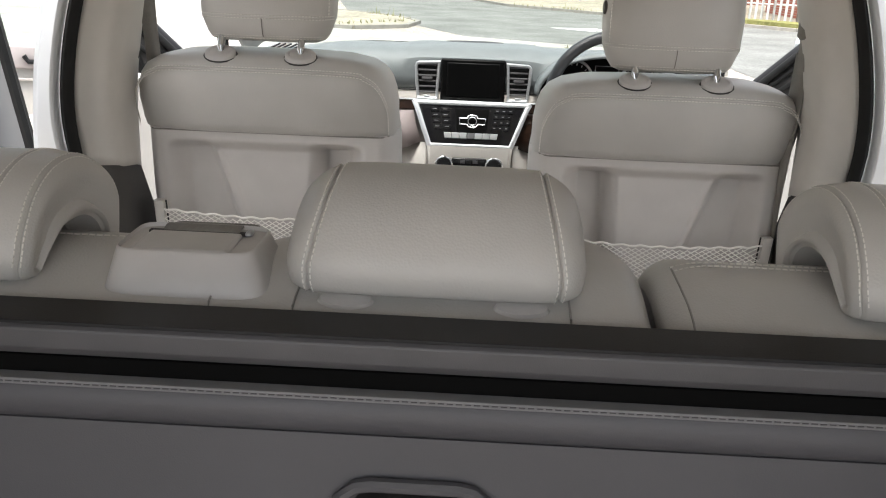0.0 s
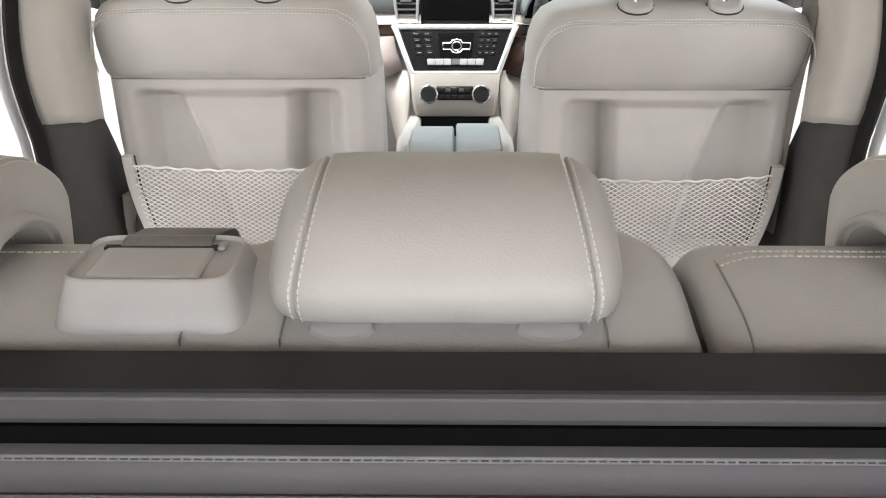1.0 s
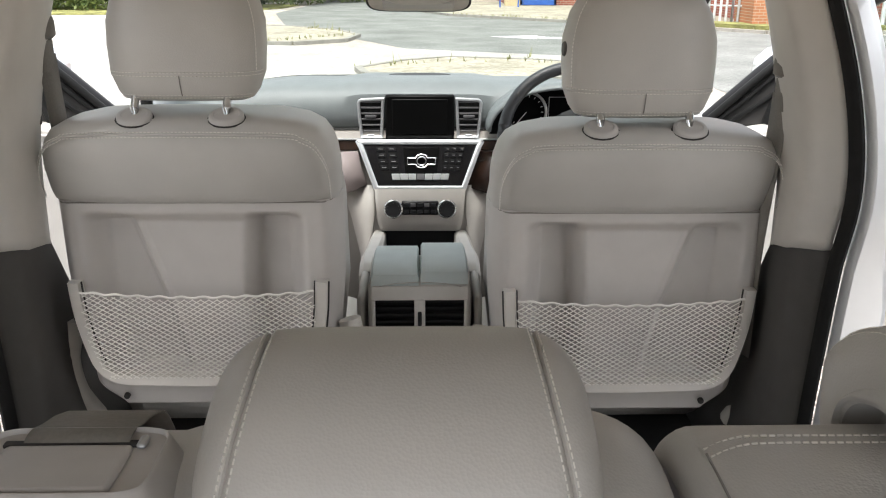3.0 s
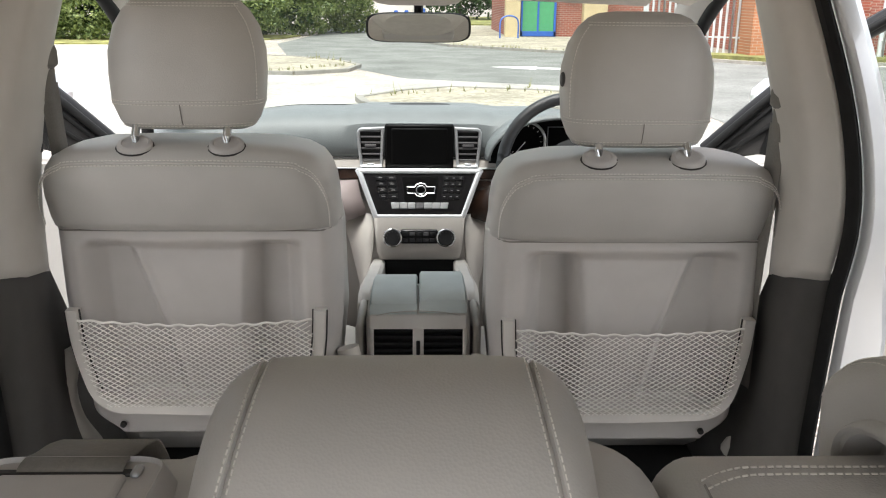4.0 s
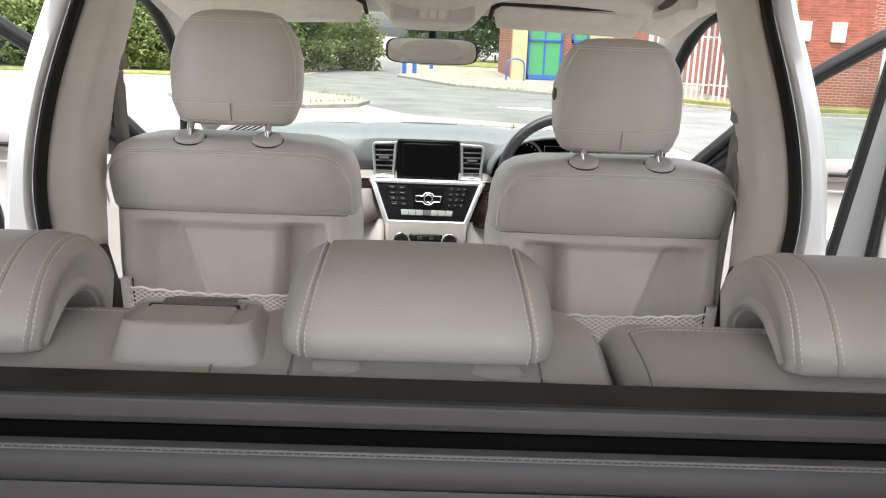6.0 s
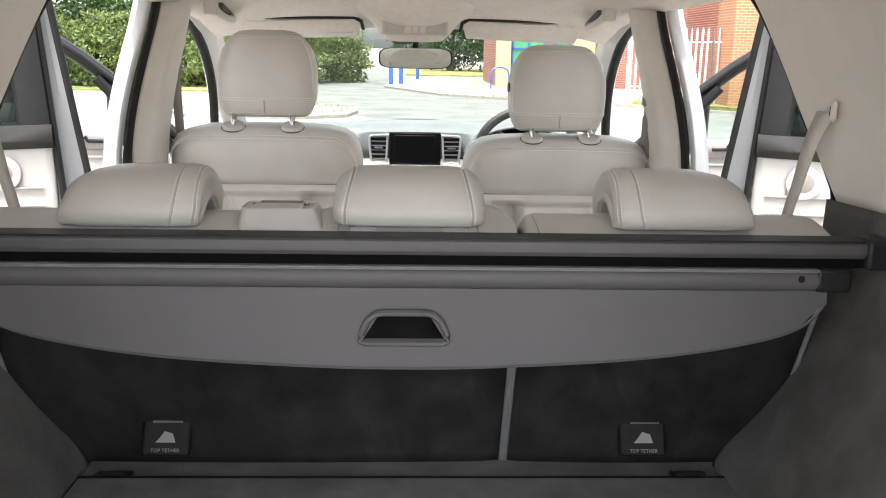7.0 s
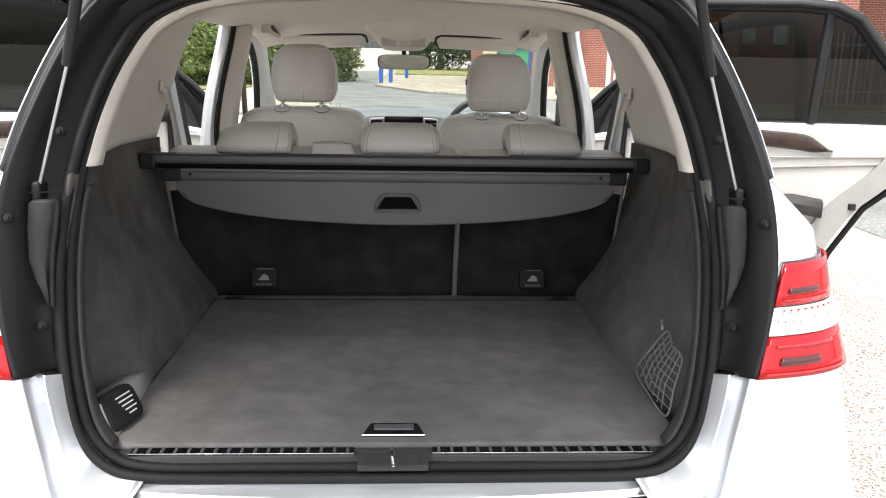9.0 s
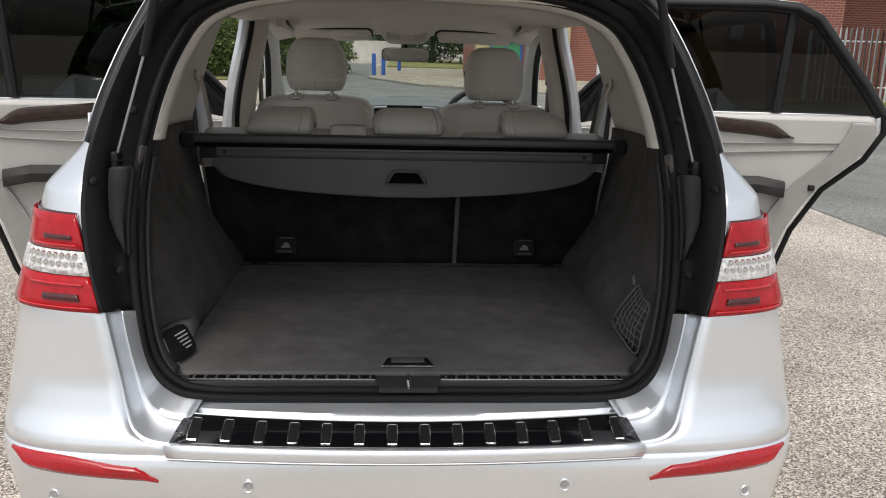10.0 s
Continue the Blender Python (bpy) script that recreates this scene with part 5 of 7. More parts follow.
# ---- front seats ----
def front_seat(cx, s, dz, hr_z, hr_h, label):
    """s: the side of the door (+1 or -1)."""
    th = empty("front_seat", label, "car seat", (cx, 2.3, 0.40), "front seats")
    ring = lambda w, y, d, z, n=4.5: [Vector((cx + w * math.copysign(abs(math.cos(a)) ** (2 / n), math.cos(a)), y + d + d * math.copysign(abs(math.sin(a)) ** (2 / n), math.sin(a)), z + dz)) for a in [k * math.tau / 48 for k in range(48)]]
    bm = bmesh.new()
    rows = [(0.257, 2.040, 0.085, 1.112), (0.259, 2.029, 0.09, 1.117), (0.260, 2.017, 0.095, 1.135), (0.260, 2.000, 0.10, 1.175), (0.256, 1.988, 0.105, 1.205), (0.248, 1.986, 0.105, 1.229), (0.235, 1.988, 0.102, 1.247), (0.212, 1.996, 0.094, 1.260), (0.175, 2.010, 0.08, 1.2685), (0.11, 2.035, 0.055, 1.273), (0.03, 2.07, 0.02, 1.2745)]
    loft(bm, [ring(*r) for r in rows], True, True)
    part("backrest", bm, LEATHER, th, "grey beige leather upper backrest")
    # darker tube draws the crease shade between leather and back panel
    tubepart("panel_crease_shade", [Vector((cx + u, 2.0395 + 0.085 * max(0, (abs(u) / 0.262 - 0.86) / 0.14) ** 2.2, 1.1135 + dz)) for u in [-0.255 + k * 0.0102 for k in range(51)]], 0.0018, BELT, th, "dark line for the shade in the crease under the leather", 6)
    # double stitched seam along the shoulder
    top = lambda o: [Vector((cx + x, y, z + dz)) for x, y, z in [(p.x, p.y, p.z) for p in spline([(-0.250, 2.022 - o, 1.13), (-0.248, 2.003 - o, 1.18), (-0.230, 1.991 - o, 1.220), (-0.205, 1.989 - o, 1.2365), (-0.17, 1.9885 - o, 1.244), (0, 1.9875 - o, 1.246), (0.17, 1.9885 - o, 1.244), (0.205, 1.989 - o, 1.2365), (0.230, 1.991 - o, 1.220), (0.248, 2.003 - o, 1.18), (0.250, 2.022 - o, 1.13)], 6)]]
    tubepart("shoulder_seam", top(-0.0005), 0.0014, SEATSHELL, th, n=5)
    bm = bmesh.new()
    a = top(0.0012)
    stitches(bm, [p + Vector((0, 0.0010, 0.0042)) for p in a], 0.0065, 0.0044, 0.0010)
    stitches(bm, [p + Vector((0, -0.0006, -0.0042)) for p in a], 0.0065, 0.0044, 0.0010)
    tagged(part("stitching", bm, THREAD, th), kind="stuff")
    # front leather volume
    bm = bmesh.new()
    loft(bm, [ring(*r) for r in ((0.20, 2.20, 0.06, 0.70), (0.24, 2.185, 0.08, 0.75), (0.258, 2.16, 0.085, 0.9), (0.258, 2.135, 0.075, 1.09), (0.256, 2.09, 0.07, 1.14))], True, True)
    part("front_cushion", bm, LEATHER, th)
    # moulded back panel with its recess and raised pad
    bm = bmesh.new()
    rows = []
    N, M = 170, 130
    for j in range(M + 1):
        z = 0.692 + (1.117 - 0.692) * j / M
        w = 0.262 - 0.014 * (1 - step01(z, 0.8, 1.0)) - 0.055 * (1 - step01(z, 0.685, 0.75)) ** 1.5
        row = []
        for i in range(N + 1):
            q = 2 * i / N - 1
            u = math.copysign(abs(q) ** 0.9, q) * w
            o = s * u
            y = 2.042 + 0.055 * (1 - step01(z, 0.69, 0.95)) * 0.6 + 0.085 * max(0, (abs(u) / w - 0.86) / 0.14) ** 2.2
            rec = band(o, -0.158, 0.168, 0.046) * band(z, 0.765, 1.070, 0.028)
            edge = 0.118 - 0.050 * min(1, max(0, (1.087 - z) / 0.16)) - 0.02 * max(0, (0.93 - z) / 0.2)
            inner = 0.096 - 0.012 * min(1, max(0, (1.087 - z) / 0.16))
            deep = 0.022 + 0.046 * (1 - step01(o, -inner - 0.020, -inner + 0.014)) + 0.026 * step01(o, edge - 0.006, edge + 0.018) - 0.003 * band(o, edge - 0.008, edge - 0.006, 0.008)
            deep += (1 - step01(z, 0.78, 0.95)) * 0.022
            y += deep * rec
            row.append(Vector((cx + u, y, z + dz)))
        rows.append(row)
    loft(bm, rows)
    bmesh.ops.recalc_face_normals(bm, faces=bm.faces)
    part("back_panel", bm, SEATSHELL, th, "beige moulded back panel", thick=0.004)
    # net pocket
    zt, zb = 0.952, 0.768
    fr = [(-0.226, zt + 0.014), (-0.222, 0.90), (-0.212, 0.84), (-0.195, 0.795), (-0.165, 0.772), (-0.12, zb), (0, zb - 0.003), (0.12, zb), (0.165, 0.772), (0.195, 0.795), (0.212, 0.84), (0.222, 0.90), (0.226, zt + 0.014)]
    fp = [Vector((cx + p.x, p.y, p.z + dz)) for p in spline([(x, 2.020 + 0.04 * max(0, 0.92 - z) * 1.0 + (0.006 if abs(x) > 0.2 else 0), z) for x, z in fr], 6)]
    # flat moulded bar with a dark joint along both edges
    tan = [(b_ - a_).normalized() for a_, b_ in zip([fp[0]] + fp[:-1], fp[1:] + [fp[-1]])]
    side = [Vector((t_.z, 0, -t_.x)).normalized() for t_ in tan]
    bm = bmesh.new()
    loft(bm, [[p + n_ * e + Vector((0, d, 0)) for e, d in ((-0.0115, 0.016), (-0.0115, -0.002), (-0.009, -0.006), (0.009, -0.006), (0.0115, -0.002), (0.0115, 0.016))] for p, n_ in zip(fp, side)], True, True)
    for e in (-0.0130, 0.0130):
        q_ = [p + n_ * e + Vector((0, 0.002, 0)) for p, n_ in zip(fp, side)]
        for run in (q_[:len(q_) // 4], q_[-(len(q_) // 4):]):
            tubepart("pocket_gap", run, 0.0017, DARKTRIM, th, "dark joint along the pocket frame", 6)
    part("pocket_frame", bm, BEIGE, th, "beige frame of the map pocket")
    bm = bmesh.new()
    inside = lambda u, z: abs(u) < 0.214 - 0.02 * max(0, (0.86 - z) / 0.06) ** 1.3 and z > zb + 0.004 and z < zt - 0.012 * (1 - (u / 0.21) ** 2)
    rnd = random.Random(5 + int(cx > 0))
    for sl_ in (0.62, -0.62):
        for k in range(-28, 46):
            c0 = -0.22 + k * 0.0150
            run = []
            for t in range(0, 34):
                z = zb + t * 0.0058
                u = c0 + (z - zb) / sl_ * 1.0
                if inside(u, z):
                    run.append(Vector((cx + u, 2.013 + 0.04 * max(0, 0.92 - z) + 0.0012 * math.sin(t * math.pi), z + dz)))
                elif len(run) > 1:
                    break
            if len(run) > 1:
                tube(bm, run, 0.0011, 3)
    part("pocket_net", bm, NETSTRING, th, "cream string net")
    tubepart("pocket_band", [(cx + u, 2.012, zt + dz - 0.011 * (1 - (u / 0.21) ** 2) + 0.0016 * math.sin(u * 160)) for u in [-0.212 + k * 0.424 / 90 for k in range(91)]], 0.0024, NETSTRING, th, n=6)
    # hinge cover, rails, cushion
    for q in (-1, 1):
        bm = bmesh.new()
        tube(bm, spline([(cx + q * 0.268, 2.10, 0.86 + dz), (cx + q * 0.285, 2.09, 0.78 + dz), (cx + q * 0.285, 2.11, 0.70 + dz), (cx + q * 0.27, 2.15, 0.62 + dz)], 5), 0.022, 10)
        part("hinge_cover", bm, BEIGE, th)
        boxpart("seat_rail", (cx + q * 0.20 - 0.02, cx + q * 0.20 + 0.02, 2.02, 2.75, 0.402, 0.45), SATIN, th, "bare metal seat rail")
    boxpart("seat_base", (cx - 0.22, cx + 0.22, 2.10, 2.72, 0.45, 0.56), BLACK, th)
    bm = bmesh.new()
    box(bm, cx - 0.26, cx + 0.26, 2.25, 2.76, 0.55, 0.68)
    part("seat_cushion", bm, LEATHER, th, bevel=0.05)
    for q in (-0.17, 0.17):
        bm = bmesh.new()
        disc(bm, (cx + q, 2.060, 0.712 + dz), (0, -1, -0.2), 0.006, 0.008, 12)
        part("panel_screw", bm, DARKTRIM, th)
    # head restraint on chrome posts
    hz0, hz1 = hr_z, hr_z + hr_h
    seat_x, cx = cx, cx - 0.006 * s
    bm = bmesh.new()
    rr = []
    for f, w, y, d in ((0, 0.099, 2.040, 0.030), (0.02, 0.111, 2.026, 0.046), (0.07, 0.119, 2.014, 0.062), (0.2, 0.130, 2.006, 0.074), (0.4, 0.133, 2.006, 0.08), (0.58, 0.132, 2.010, 0.08), (0.76, 0.121, 2.018, 0.076), (0.88, 0.104, 2.028, 0.068), (0.95, 0.088, 2.040, 0.056), (0.985, 0.070, 2.056, 0.042), (1.0, 0.042, 2.074, 0.022)):
        rr.append(ring(w, y, d, hz0 + (hz1 - hz0) * f, 3.2))
    loft(bm, rr, True, True)
    hr = part("head_restraint", bm, LEATHER, th, "grey beige leather head restraint")
    bm = bmesh.new()

    def line(f, w, y, d, lo, hi):
        z = hz0 + (hz1 - hz0) * f + dz
        return [Vector((cx + w * math.copysign(abs(math.sin(a)) ** (2 / 3.2), math.sin(a)), y + d - (d + 0.0006) * abs(math.cos(a)) ** (2 / 3.2), z)) for a in [lo + (hi - lo) * k / 60 for k in range(61)]]
    for f in (0.20, 0.225):
        stitches(bm, line(f, 0.1308, 2.006, 0.074, -1.45, 1.45), 0.0065, 0.0042, 0.0008)
    for f in (0.035, 0.055):
        stitches(bm, line(f, 0.1155, 2.0185, 0.055, -1.2, 1.2), 0.0065, 0.0042, 0.0008)
    for f in (0.905, 0.925):
        stitches(bm, line(f, 0.0985, 2.0325, 0.063, -1.2, 1.2), 0.0065, 0.0042, 0.0008)
    tagged(part("stitching", bm, THREAD, hr), kind="stuff")
    tubepart("back_tick", spline([(cx, y_, hz0 + dz + f * (hz1 - hz0)) for f, y_ in ((0.205, 2.0052), (0.15, 2.0072), (0.10, 2.0108), (0.07, 2.0136), (0.05, 2.0180))], 3), 0.0009, BELT, hr, n=5)
    if s > 0:
        bm = bmesh.new()
        disc(bm, (cx - s * 0.136, 2.072, hz0 + dz + 0.50 * (hz1 - hz0)), (-s, -0.05, 0), 0.013, 0.010, 20)
        part("release_button", bm, PILLARDARK, hr, "dark release button")
    bm = bmesh.new()
    side = spline([(cx - s * 0.1255, 2.028, hz0 + dz + 0.24 * (hz1 - hz0)), (cx - s * 0.1270, 2.026, hz0 + dz + 0.42 * (hz1 - hz0)), (cx - s * 0.1245, 2.030, hz0 + dz + 0.60 * (hz1 - hz0)), (cx - s * 0.1125, 2.040, hz0 + dz + 0.78 * (hz1 - hz0)), (cx - s * 0.0925, 2.052, hz0 + dz + 0.91 * (hz1 - hz0))], 8)
    stitches(bm, side, 0.0065, 0.0042, 0.0009)
    tagged(part("side_stitching", bm, THREAD, hr), kind="stuff")
    cx = seat_x
    for q in (-0.078, 0.078):
        tubepart("post", [(cx + q, 2.014, 1.255 + dz), (cx + q, 2.020, 1.285 + dz), (cx + q, 2.060, hz0 + 0.05 + dz)], 0.0072, CHROME, hr, "chrome post", 12)
        bm = bmesh.new()
        loft(bm, [[Vector((cx + q + r * 1.15 * math.cos(a), 2.014 + 0.8 * r * math.sin(a), z + 0.40 * r * math.sin(a) + dz)) for a in [k * math.tau / 24 for k in range(24)]] for r, z in ((0.0265, 1.256), (0.0265, 1.2735), (0.0245, 1.2765), (0.020, 1.2773), (0.0185, 1.2757), (0.009, 1.2757))], True, True)
        co_ = part("collar", bm, COLLAR, hr, "grey beige post collar")
        # dark ring that puts contact shade round the collar's foot
        tubepart("collar_shade_ring", [Vector((cx + q + 0.0275 * 1.15 * math.cos(a), 2.014 + 0.8 * 0.0275 * math.sin(a), 1.2685 + 0.40 * 0.0275 * math.sin(a) + dz)) for a in [k * math.tau / 24 for k in range(24)]], 0.0016, DARKTRIM, co_, "", 5, True)
    return th


front_seat(-0.393, -1, 0.018, 1.295, 0.228, "grey beige leather passenger seat with a net pocket on its back")
front_seat(0.407, 1, -0.003, 1.287, 0.231, "grey beige leather driver seat with a net pocket on its back")

# ---- dashboard ----
DX = 0.013
dash = empty("dashboard", "grey and beige dashboard with a silver framed centre stack", "dashboard", (0, 3.0, 0.5))
bm = bmesh.new()
rows = []
for y, z in ((3.005, 1.085), (2.985, 1.10), (2.975, 1.135), (2.985, 1.178), (3.015, 1.203), (3.08, 1.213), (3.2, 1.208), (3.34, 1.195), (3.42, 1.17)):
    rows.append([Vector((0.78 * x, y, z - 0.045 * step01(abs(0.78 * x), 0.35, 0.75) + 0.010 * band(0.78 * x, DX - 0.15, DX + 0.15, 0.1) * (z > 1.15))) for x in [k / 30 - 1 for k in range(61)]])
loft(bm, rows)
top_pad = part("top_pad", bm, DASH, dash, "soft grey green upper dash", thick=0.006)
bm = bmesh.new()
loft(bm, [[Vector((0.78 * x, y, z)) for x in xs] for y, z in ((3.0, 1.092), (2.97, 1.085), (2.965, 1.068), (2.975, 1.06), (3.0, 1.03), (3.02, 0.95), (3.06, 0.75), (3.1, 0.5))])
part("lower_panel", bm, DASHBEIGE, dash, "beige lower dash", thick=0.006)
tubepart("pad_joint", [(x, 2.969, 1.0925) for x in (-0.74, -0.4, 0.0, 0.4, 0.74)], 0.0030, RUBBER, dash, "dark joint below the upper dash", 6)
for x0, x1 in ((-0.74, DX - 0.165), (DX + 0.165, 0.74)):
    boxpart("wood_strip", (x0, x1, 2.955, 2.972, 1.032, 1.063), WOOD, dash, "dark wood veneer strip", bevel=0.004)
    boxpart("strip_trim", (x0, x1, 2.952, 2.962, 1.063, 1.067), SATIN, dash, "thin silver trim", bevel=0.001)
for s in (-1, 1):
    bm = bmesh.new()
    loft(bm, [flip([(0.165 - 0.0, 2.955, 1.03), (0.30, 2.94, 1.028), (0.5, 2.95, 1.0)], s), flip([(0.155, 2.93, 0.99), (0.26, 2.91, 0.985), (0.45, 2.93, 0.93)], s), flip([(0.138, 2.91, 0.945), (0.17, 2.90, 0.93), (0.40, 2.95, 0.85)], s)])
    o = part("knee_panel", bm, MAUVE if s < 0 else WOOD, dash, "", thick=0.006)
# upper stack: vents and screen
def frame_ring(name, pts, width, depth, material, parent, label=""):
    """A flat frame moulding along a closed outline, with a rounded face and a real depth."""
    mid = sum(pts, Vector()) / len(pts)
    nrm = (pts[1] - pts[0]).cross(pts[-1] - pts[0]).normalized()
    if nrm.y > 0:
        nrm = -nrm
    n = len(pts)
    inner = []
    for k in range(n):
        a, b, c_ = pts[k - 1], pts[k], pts[(k + 1) % n]
        d = ((a - b).normalized() + (c_ - b).normalized())
        d = d.normalized() if d.length > 1e-3 else (mid - b).normalized()
        if d.dot(mid - b) < 0:
            d = -d
        sn = max(0.45, (a - b).normalized().cross(d).length)
        inner.append(b + d * width / sn)
    bm = bmesh.new()
    loft(bm, [[p - nrm * depth for p in pts] + [pts[0] - nrm * depth],
              pts + [pts[0]],
              [p.lerp(q, 0.22) + nrm * 0.0022 for p, q in zip(pts, inner)] + [pts[0].lerp(inner[0], 0.22) + nrm * 0.0022],
              [p.lerp(q, 0.78) + nrm * 0.0022 for p, q in zip(pts, inner)] + [pts[0].lerp(inner[0], 0.78) + nrm * 0.0022],
              inner + [inner[0]],
              [p - nrm * depth for p in inner] + [inner[0] - nrm * depth]])
    return part(name, bm, material, parent, label)


boxpart("stack_back", (DX - 0.18, DX + 0.18, 2.985, 3.05, 1.063, 1.193), BLACK, dash, bevel=0.006)
boxpart("screen_hood", (DX - 0.0985, DX + 0.0985, 2.958, 3.02, 1.054, 1.190), SCREEN, dash, bevel=0.006)
boxpart("screen", (DX - 0.080, DX + 0.080, 2.955, 2.962, 1.076, 1.180), SCREEN, dash, "black display screen", bevel=0.004)
for q in (-1, 1):
    c = DX + q * 0.140
    v = empty("air_vent", "silver framed dashboard air vent with black slats", "air vent", (c, 2.97, 1.12), "dashboard vents")
    outl = [(-q * 0.040, 1.183), (q * 0.026, 1.180), (q * 0.034, 1.176), (q * 0.0385, 1.168), (q * 0.036, 1.12), (q * 0.030, 1.066), (-q * 0.034, 1.066)]
    frame_ring("frame", [Vector((c + x, 2.960, z)) for x, z in outl], 0.0085, 0.012, SATIN, v, "satin silver frame")
    boxpart("cavity", (c - 0.034, c + 0.034, 2.972, 2.98, 1.070, 1.178), RUBBER, v, bevel=0.0)
    for k in range(6):
        z = 1.088 + k * 0.0165
        boxpart("slat", (c - 0.030, c + 0.030, 2.962, 2.976, z - 0.0022, z + 0.0022), GREYPLASTIC, v, bevel=0.001, m=None)
    boxpart("vent_wheel", (c - 0.010, c + 0.010, 2.956, 2.964, 1.0745, 1.079), SATIN, v, bevel=0.001)
    boxpart("slider", (c - 0.016, c + 0.016, 2.957, 2.963, 1.1265, 1.1335), GREYPLASTIC, v, bevel=0.001)
# radio panel with its silver frame, leaning
ra = [Vector((DX - 0.166, 2.935, 1.060)), Vector((DX + 0.166, 2.935, 1.060)), Vector((DX + 0.128, 2.872, 0.942)), Vector((DX - 0.128, 2.872, 0.942))]
rad = empty("radio_panel", "black radio panel with buttons in a silver frame", "radio", (DX, 2.9, 1.0))


def onradio(u, v, out=0.0):
    """u -1..1 across, v 0..1 down, on the leaning panel."""
    a = ra[0].lerp(ra[1], (u + 1) / 2)
    b = ra[3].lerp(ra[2], (u + 1) / 2)
    return a.lerp(b, v) + Vector((0, -0.88, 0.47)) * out


def radplate(name, u0, u1, v0, v1, out, material, parent, label="", bevel=0.002):
    bm = bmesh.new()
    c = [onradio(u, v, o) for o in (out - 0.008, out) for u, v in ((u0, v0), (u1, v0), (u1, v1), (u0, v1))]
    v_ = [bm.verts.new(p) for p in c]
    for f in ((0, 1, 2, 3), (7, 6, 5, 4), (0, 4, 5, 1), (1, 5, 6, 2), (2, 6, 7, 3), (3, 7, 4, 0)):
        bm.faces.new([v_[i] for i in f])
    return part(name, bm, material, parent, label, bevel=bevel)


radplate("panel", -0.97, 0.97, 0.02, 0.98, 0.004, GLOSS, rad, "gloss black face", 0.003)
frame_ring("frame", [onradio(u, v, 0.008) for u, v in ((-1.06, -0.05), (1.06, -0.05), (1.10, 0.0), (1.08, 0.1), (1.02, 1.02), (0.96, 1.07), (-0.96, 1.07), (-1.02, 1.02), (-1.08, 0.1), (-1.10, 0.0))], 0.0145, 0.012, SATIN, rad, "satin silver frame")
radplate("inset", -0.30, 0.34, 0.12, 0.70, 0.0055, SCREEN, rad)
for r in range(4):
    for cidx in range(2):
        radplate("button", -0.78 + cidx * 0.20, -0.62 + cidx * 0.20, 0.12 + r * 0.135, 0.215 + r * 0.135, 0.0085, GLOSS, rad, bevel=0.001)
    for cidx in range(3):
        radplate("button", 0.44 + cidx * 0.125, 0.54 + cidx * 0.125, 0.12 + r * 0.135, 0.215 + r * 0.135, 0.0085, GLOSS, rad, bevel=0.001)
bm = bmesh.new()
for r in range(4):
    for u, w in ((-0.70, 0.04), (-0.50, 0.04), (0.49, 0.02), (0.615, 0.02), (0.74, 0.02)):
        tube(bm, [onradio(u - w, 0.165 + r * 0.135, 0.0092), onradio(u + w, 0.165 + r * 0.135, 0.0092)], 0.0009, 4)
tagged(part("button_marks", bm, GREYPRINT, rad, "grey printed button marks"), kind="stuff")
for k in range(7):
    radplate("key", -0.575 + k * 0.168, -0.415 + k * 0.168, 0.70, 0.83, 0.009, SATIN if k != 3 else GREYPLASTIC, rad, "silver key", 0.001)
tubepart("selector_loop", [onradio(u, v, 0.008) for u, v in ((-0.23, 0.36), (-0.08, 0.36), (-0.05, 0.30), (0.03, 0.28), (0.11, 0.30), (0.14, 0.36), (0.29, 0.36), (0.29, 0.50), (0.14, 0.50), (0.11, 0.55), (0.03, 0.575), (-0.05, 0.55), (-0.08, 0.50), (-0.23, 0.50))], 0.0017, CHROME, rad, "chrome selector outline", 6, True)
bm = bmesh.new()
tube(bm, [onradio(0.03, 0.43, 0.010) + Vector((0.013 * math.cos(a), 0, 0.012 * math.sin(a))) for a in [k * math.tau / 20 for k in range(20)]], 0.0022, 6, True)
part("selector_ring", bm, CHROME, rad)
# climate panel
bm = bmesh.new()
loft(bm, [[Vector((DX + w * x, y, z)) for x in xs] for y, z, w in ((2.90, 0.945, 0.128), (2.862, 0.940, 0.128), (2.845, 0.90, 0.124), (2.842, 0.85, 0.118), (2.855, 0.825, 0.112), (2.90, 0.81, 0.11))])
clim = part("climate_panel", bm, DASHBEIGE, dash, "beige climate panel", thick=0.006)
boxpart("climate_strip", (DX - 0.052, DX + 0.052, 2.836, 2.85, 0.873, 0.913), GLOSS, clim, "black button strip", bevel=0.004)
for k in range(5):
    for r in range(2):
        boxpart("climate_button", (DX - 0.046 + k * 0.019, DX - 0.031 + k * 0.019, 2.834, 2.838, 0.879 + r * 0.019, 0.889 + r * 0.019), GREYPLASTIC if k in (1, 3) and r else BLACK, clim, bevel=0.001)
for q in (-1, 1):
    kc = Vector((DX + q * 0.0745, 2.838, 0.893))
    bm = bmesh.new()
    disc(bm, kc + Vector((0, -0.009, 0)), (0, -1, 0.15), 0.0225, 0.02, 32)
    kn = part("climate_knob", bm, BLACK, clim, "black rotary knob with a silver ring")
    bm = bmesh.new()
    tube(bm, [kc + Vector((0.0245 * math.cos(a), -0.008, 0.0245 * math.sin(a))) for a in [k * math.tau / 32 for k in range(32)]], 0.0028, 8, True)
    part("knob_ring", bm, CHROME, kn)
    bm = bmesh.new()
    for k in range(12):
        a = k * math.tau / 12
        tube(bm, [kc + Vector((r * math.cos(a), -0.0098, r * math.sin(a))) for r in (0.0165, 0.0185)], 0.0006, 4)
    tagged(part("knob_marks", bm, GREYPRINT, kn), kind="stuff")
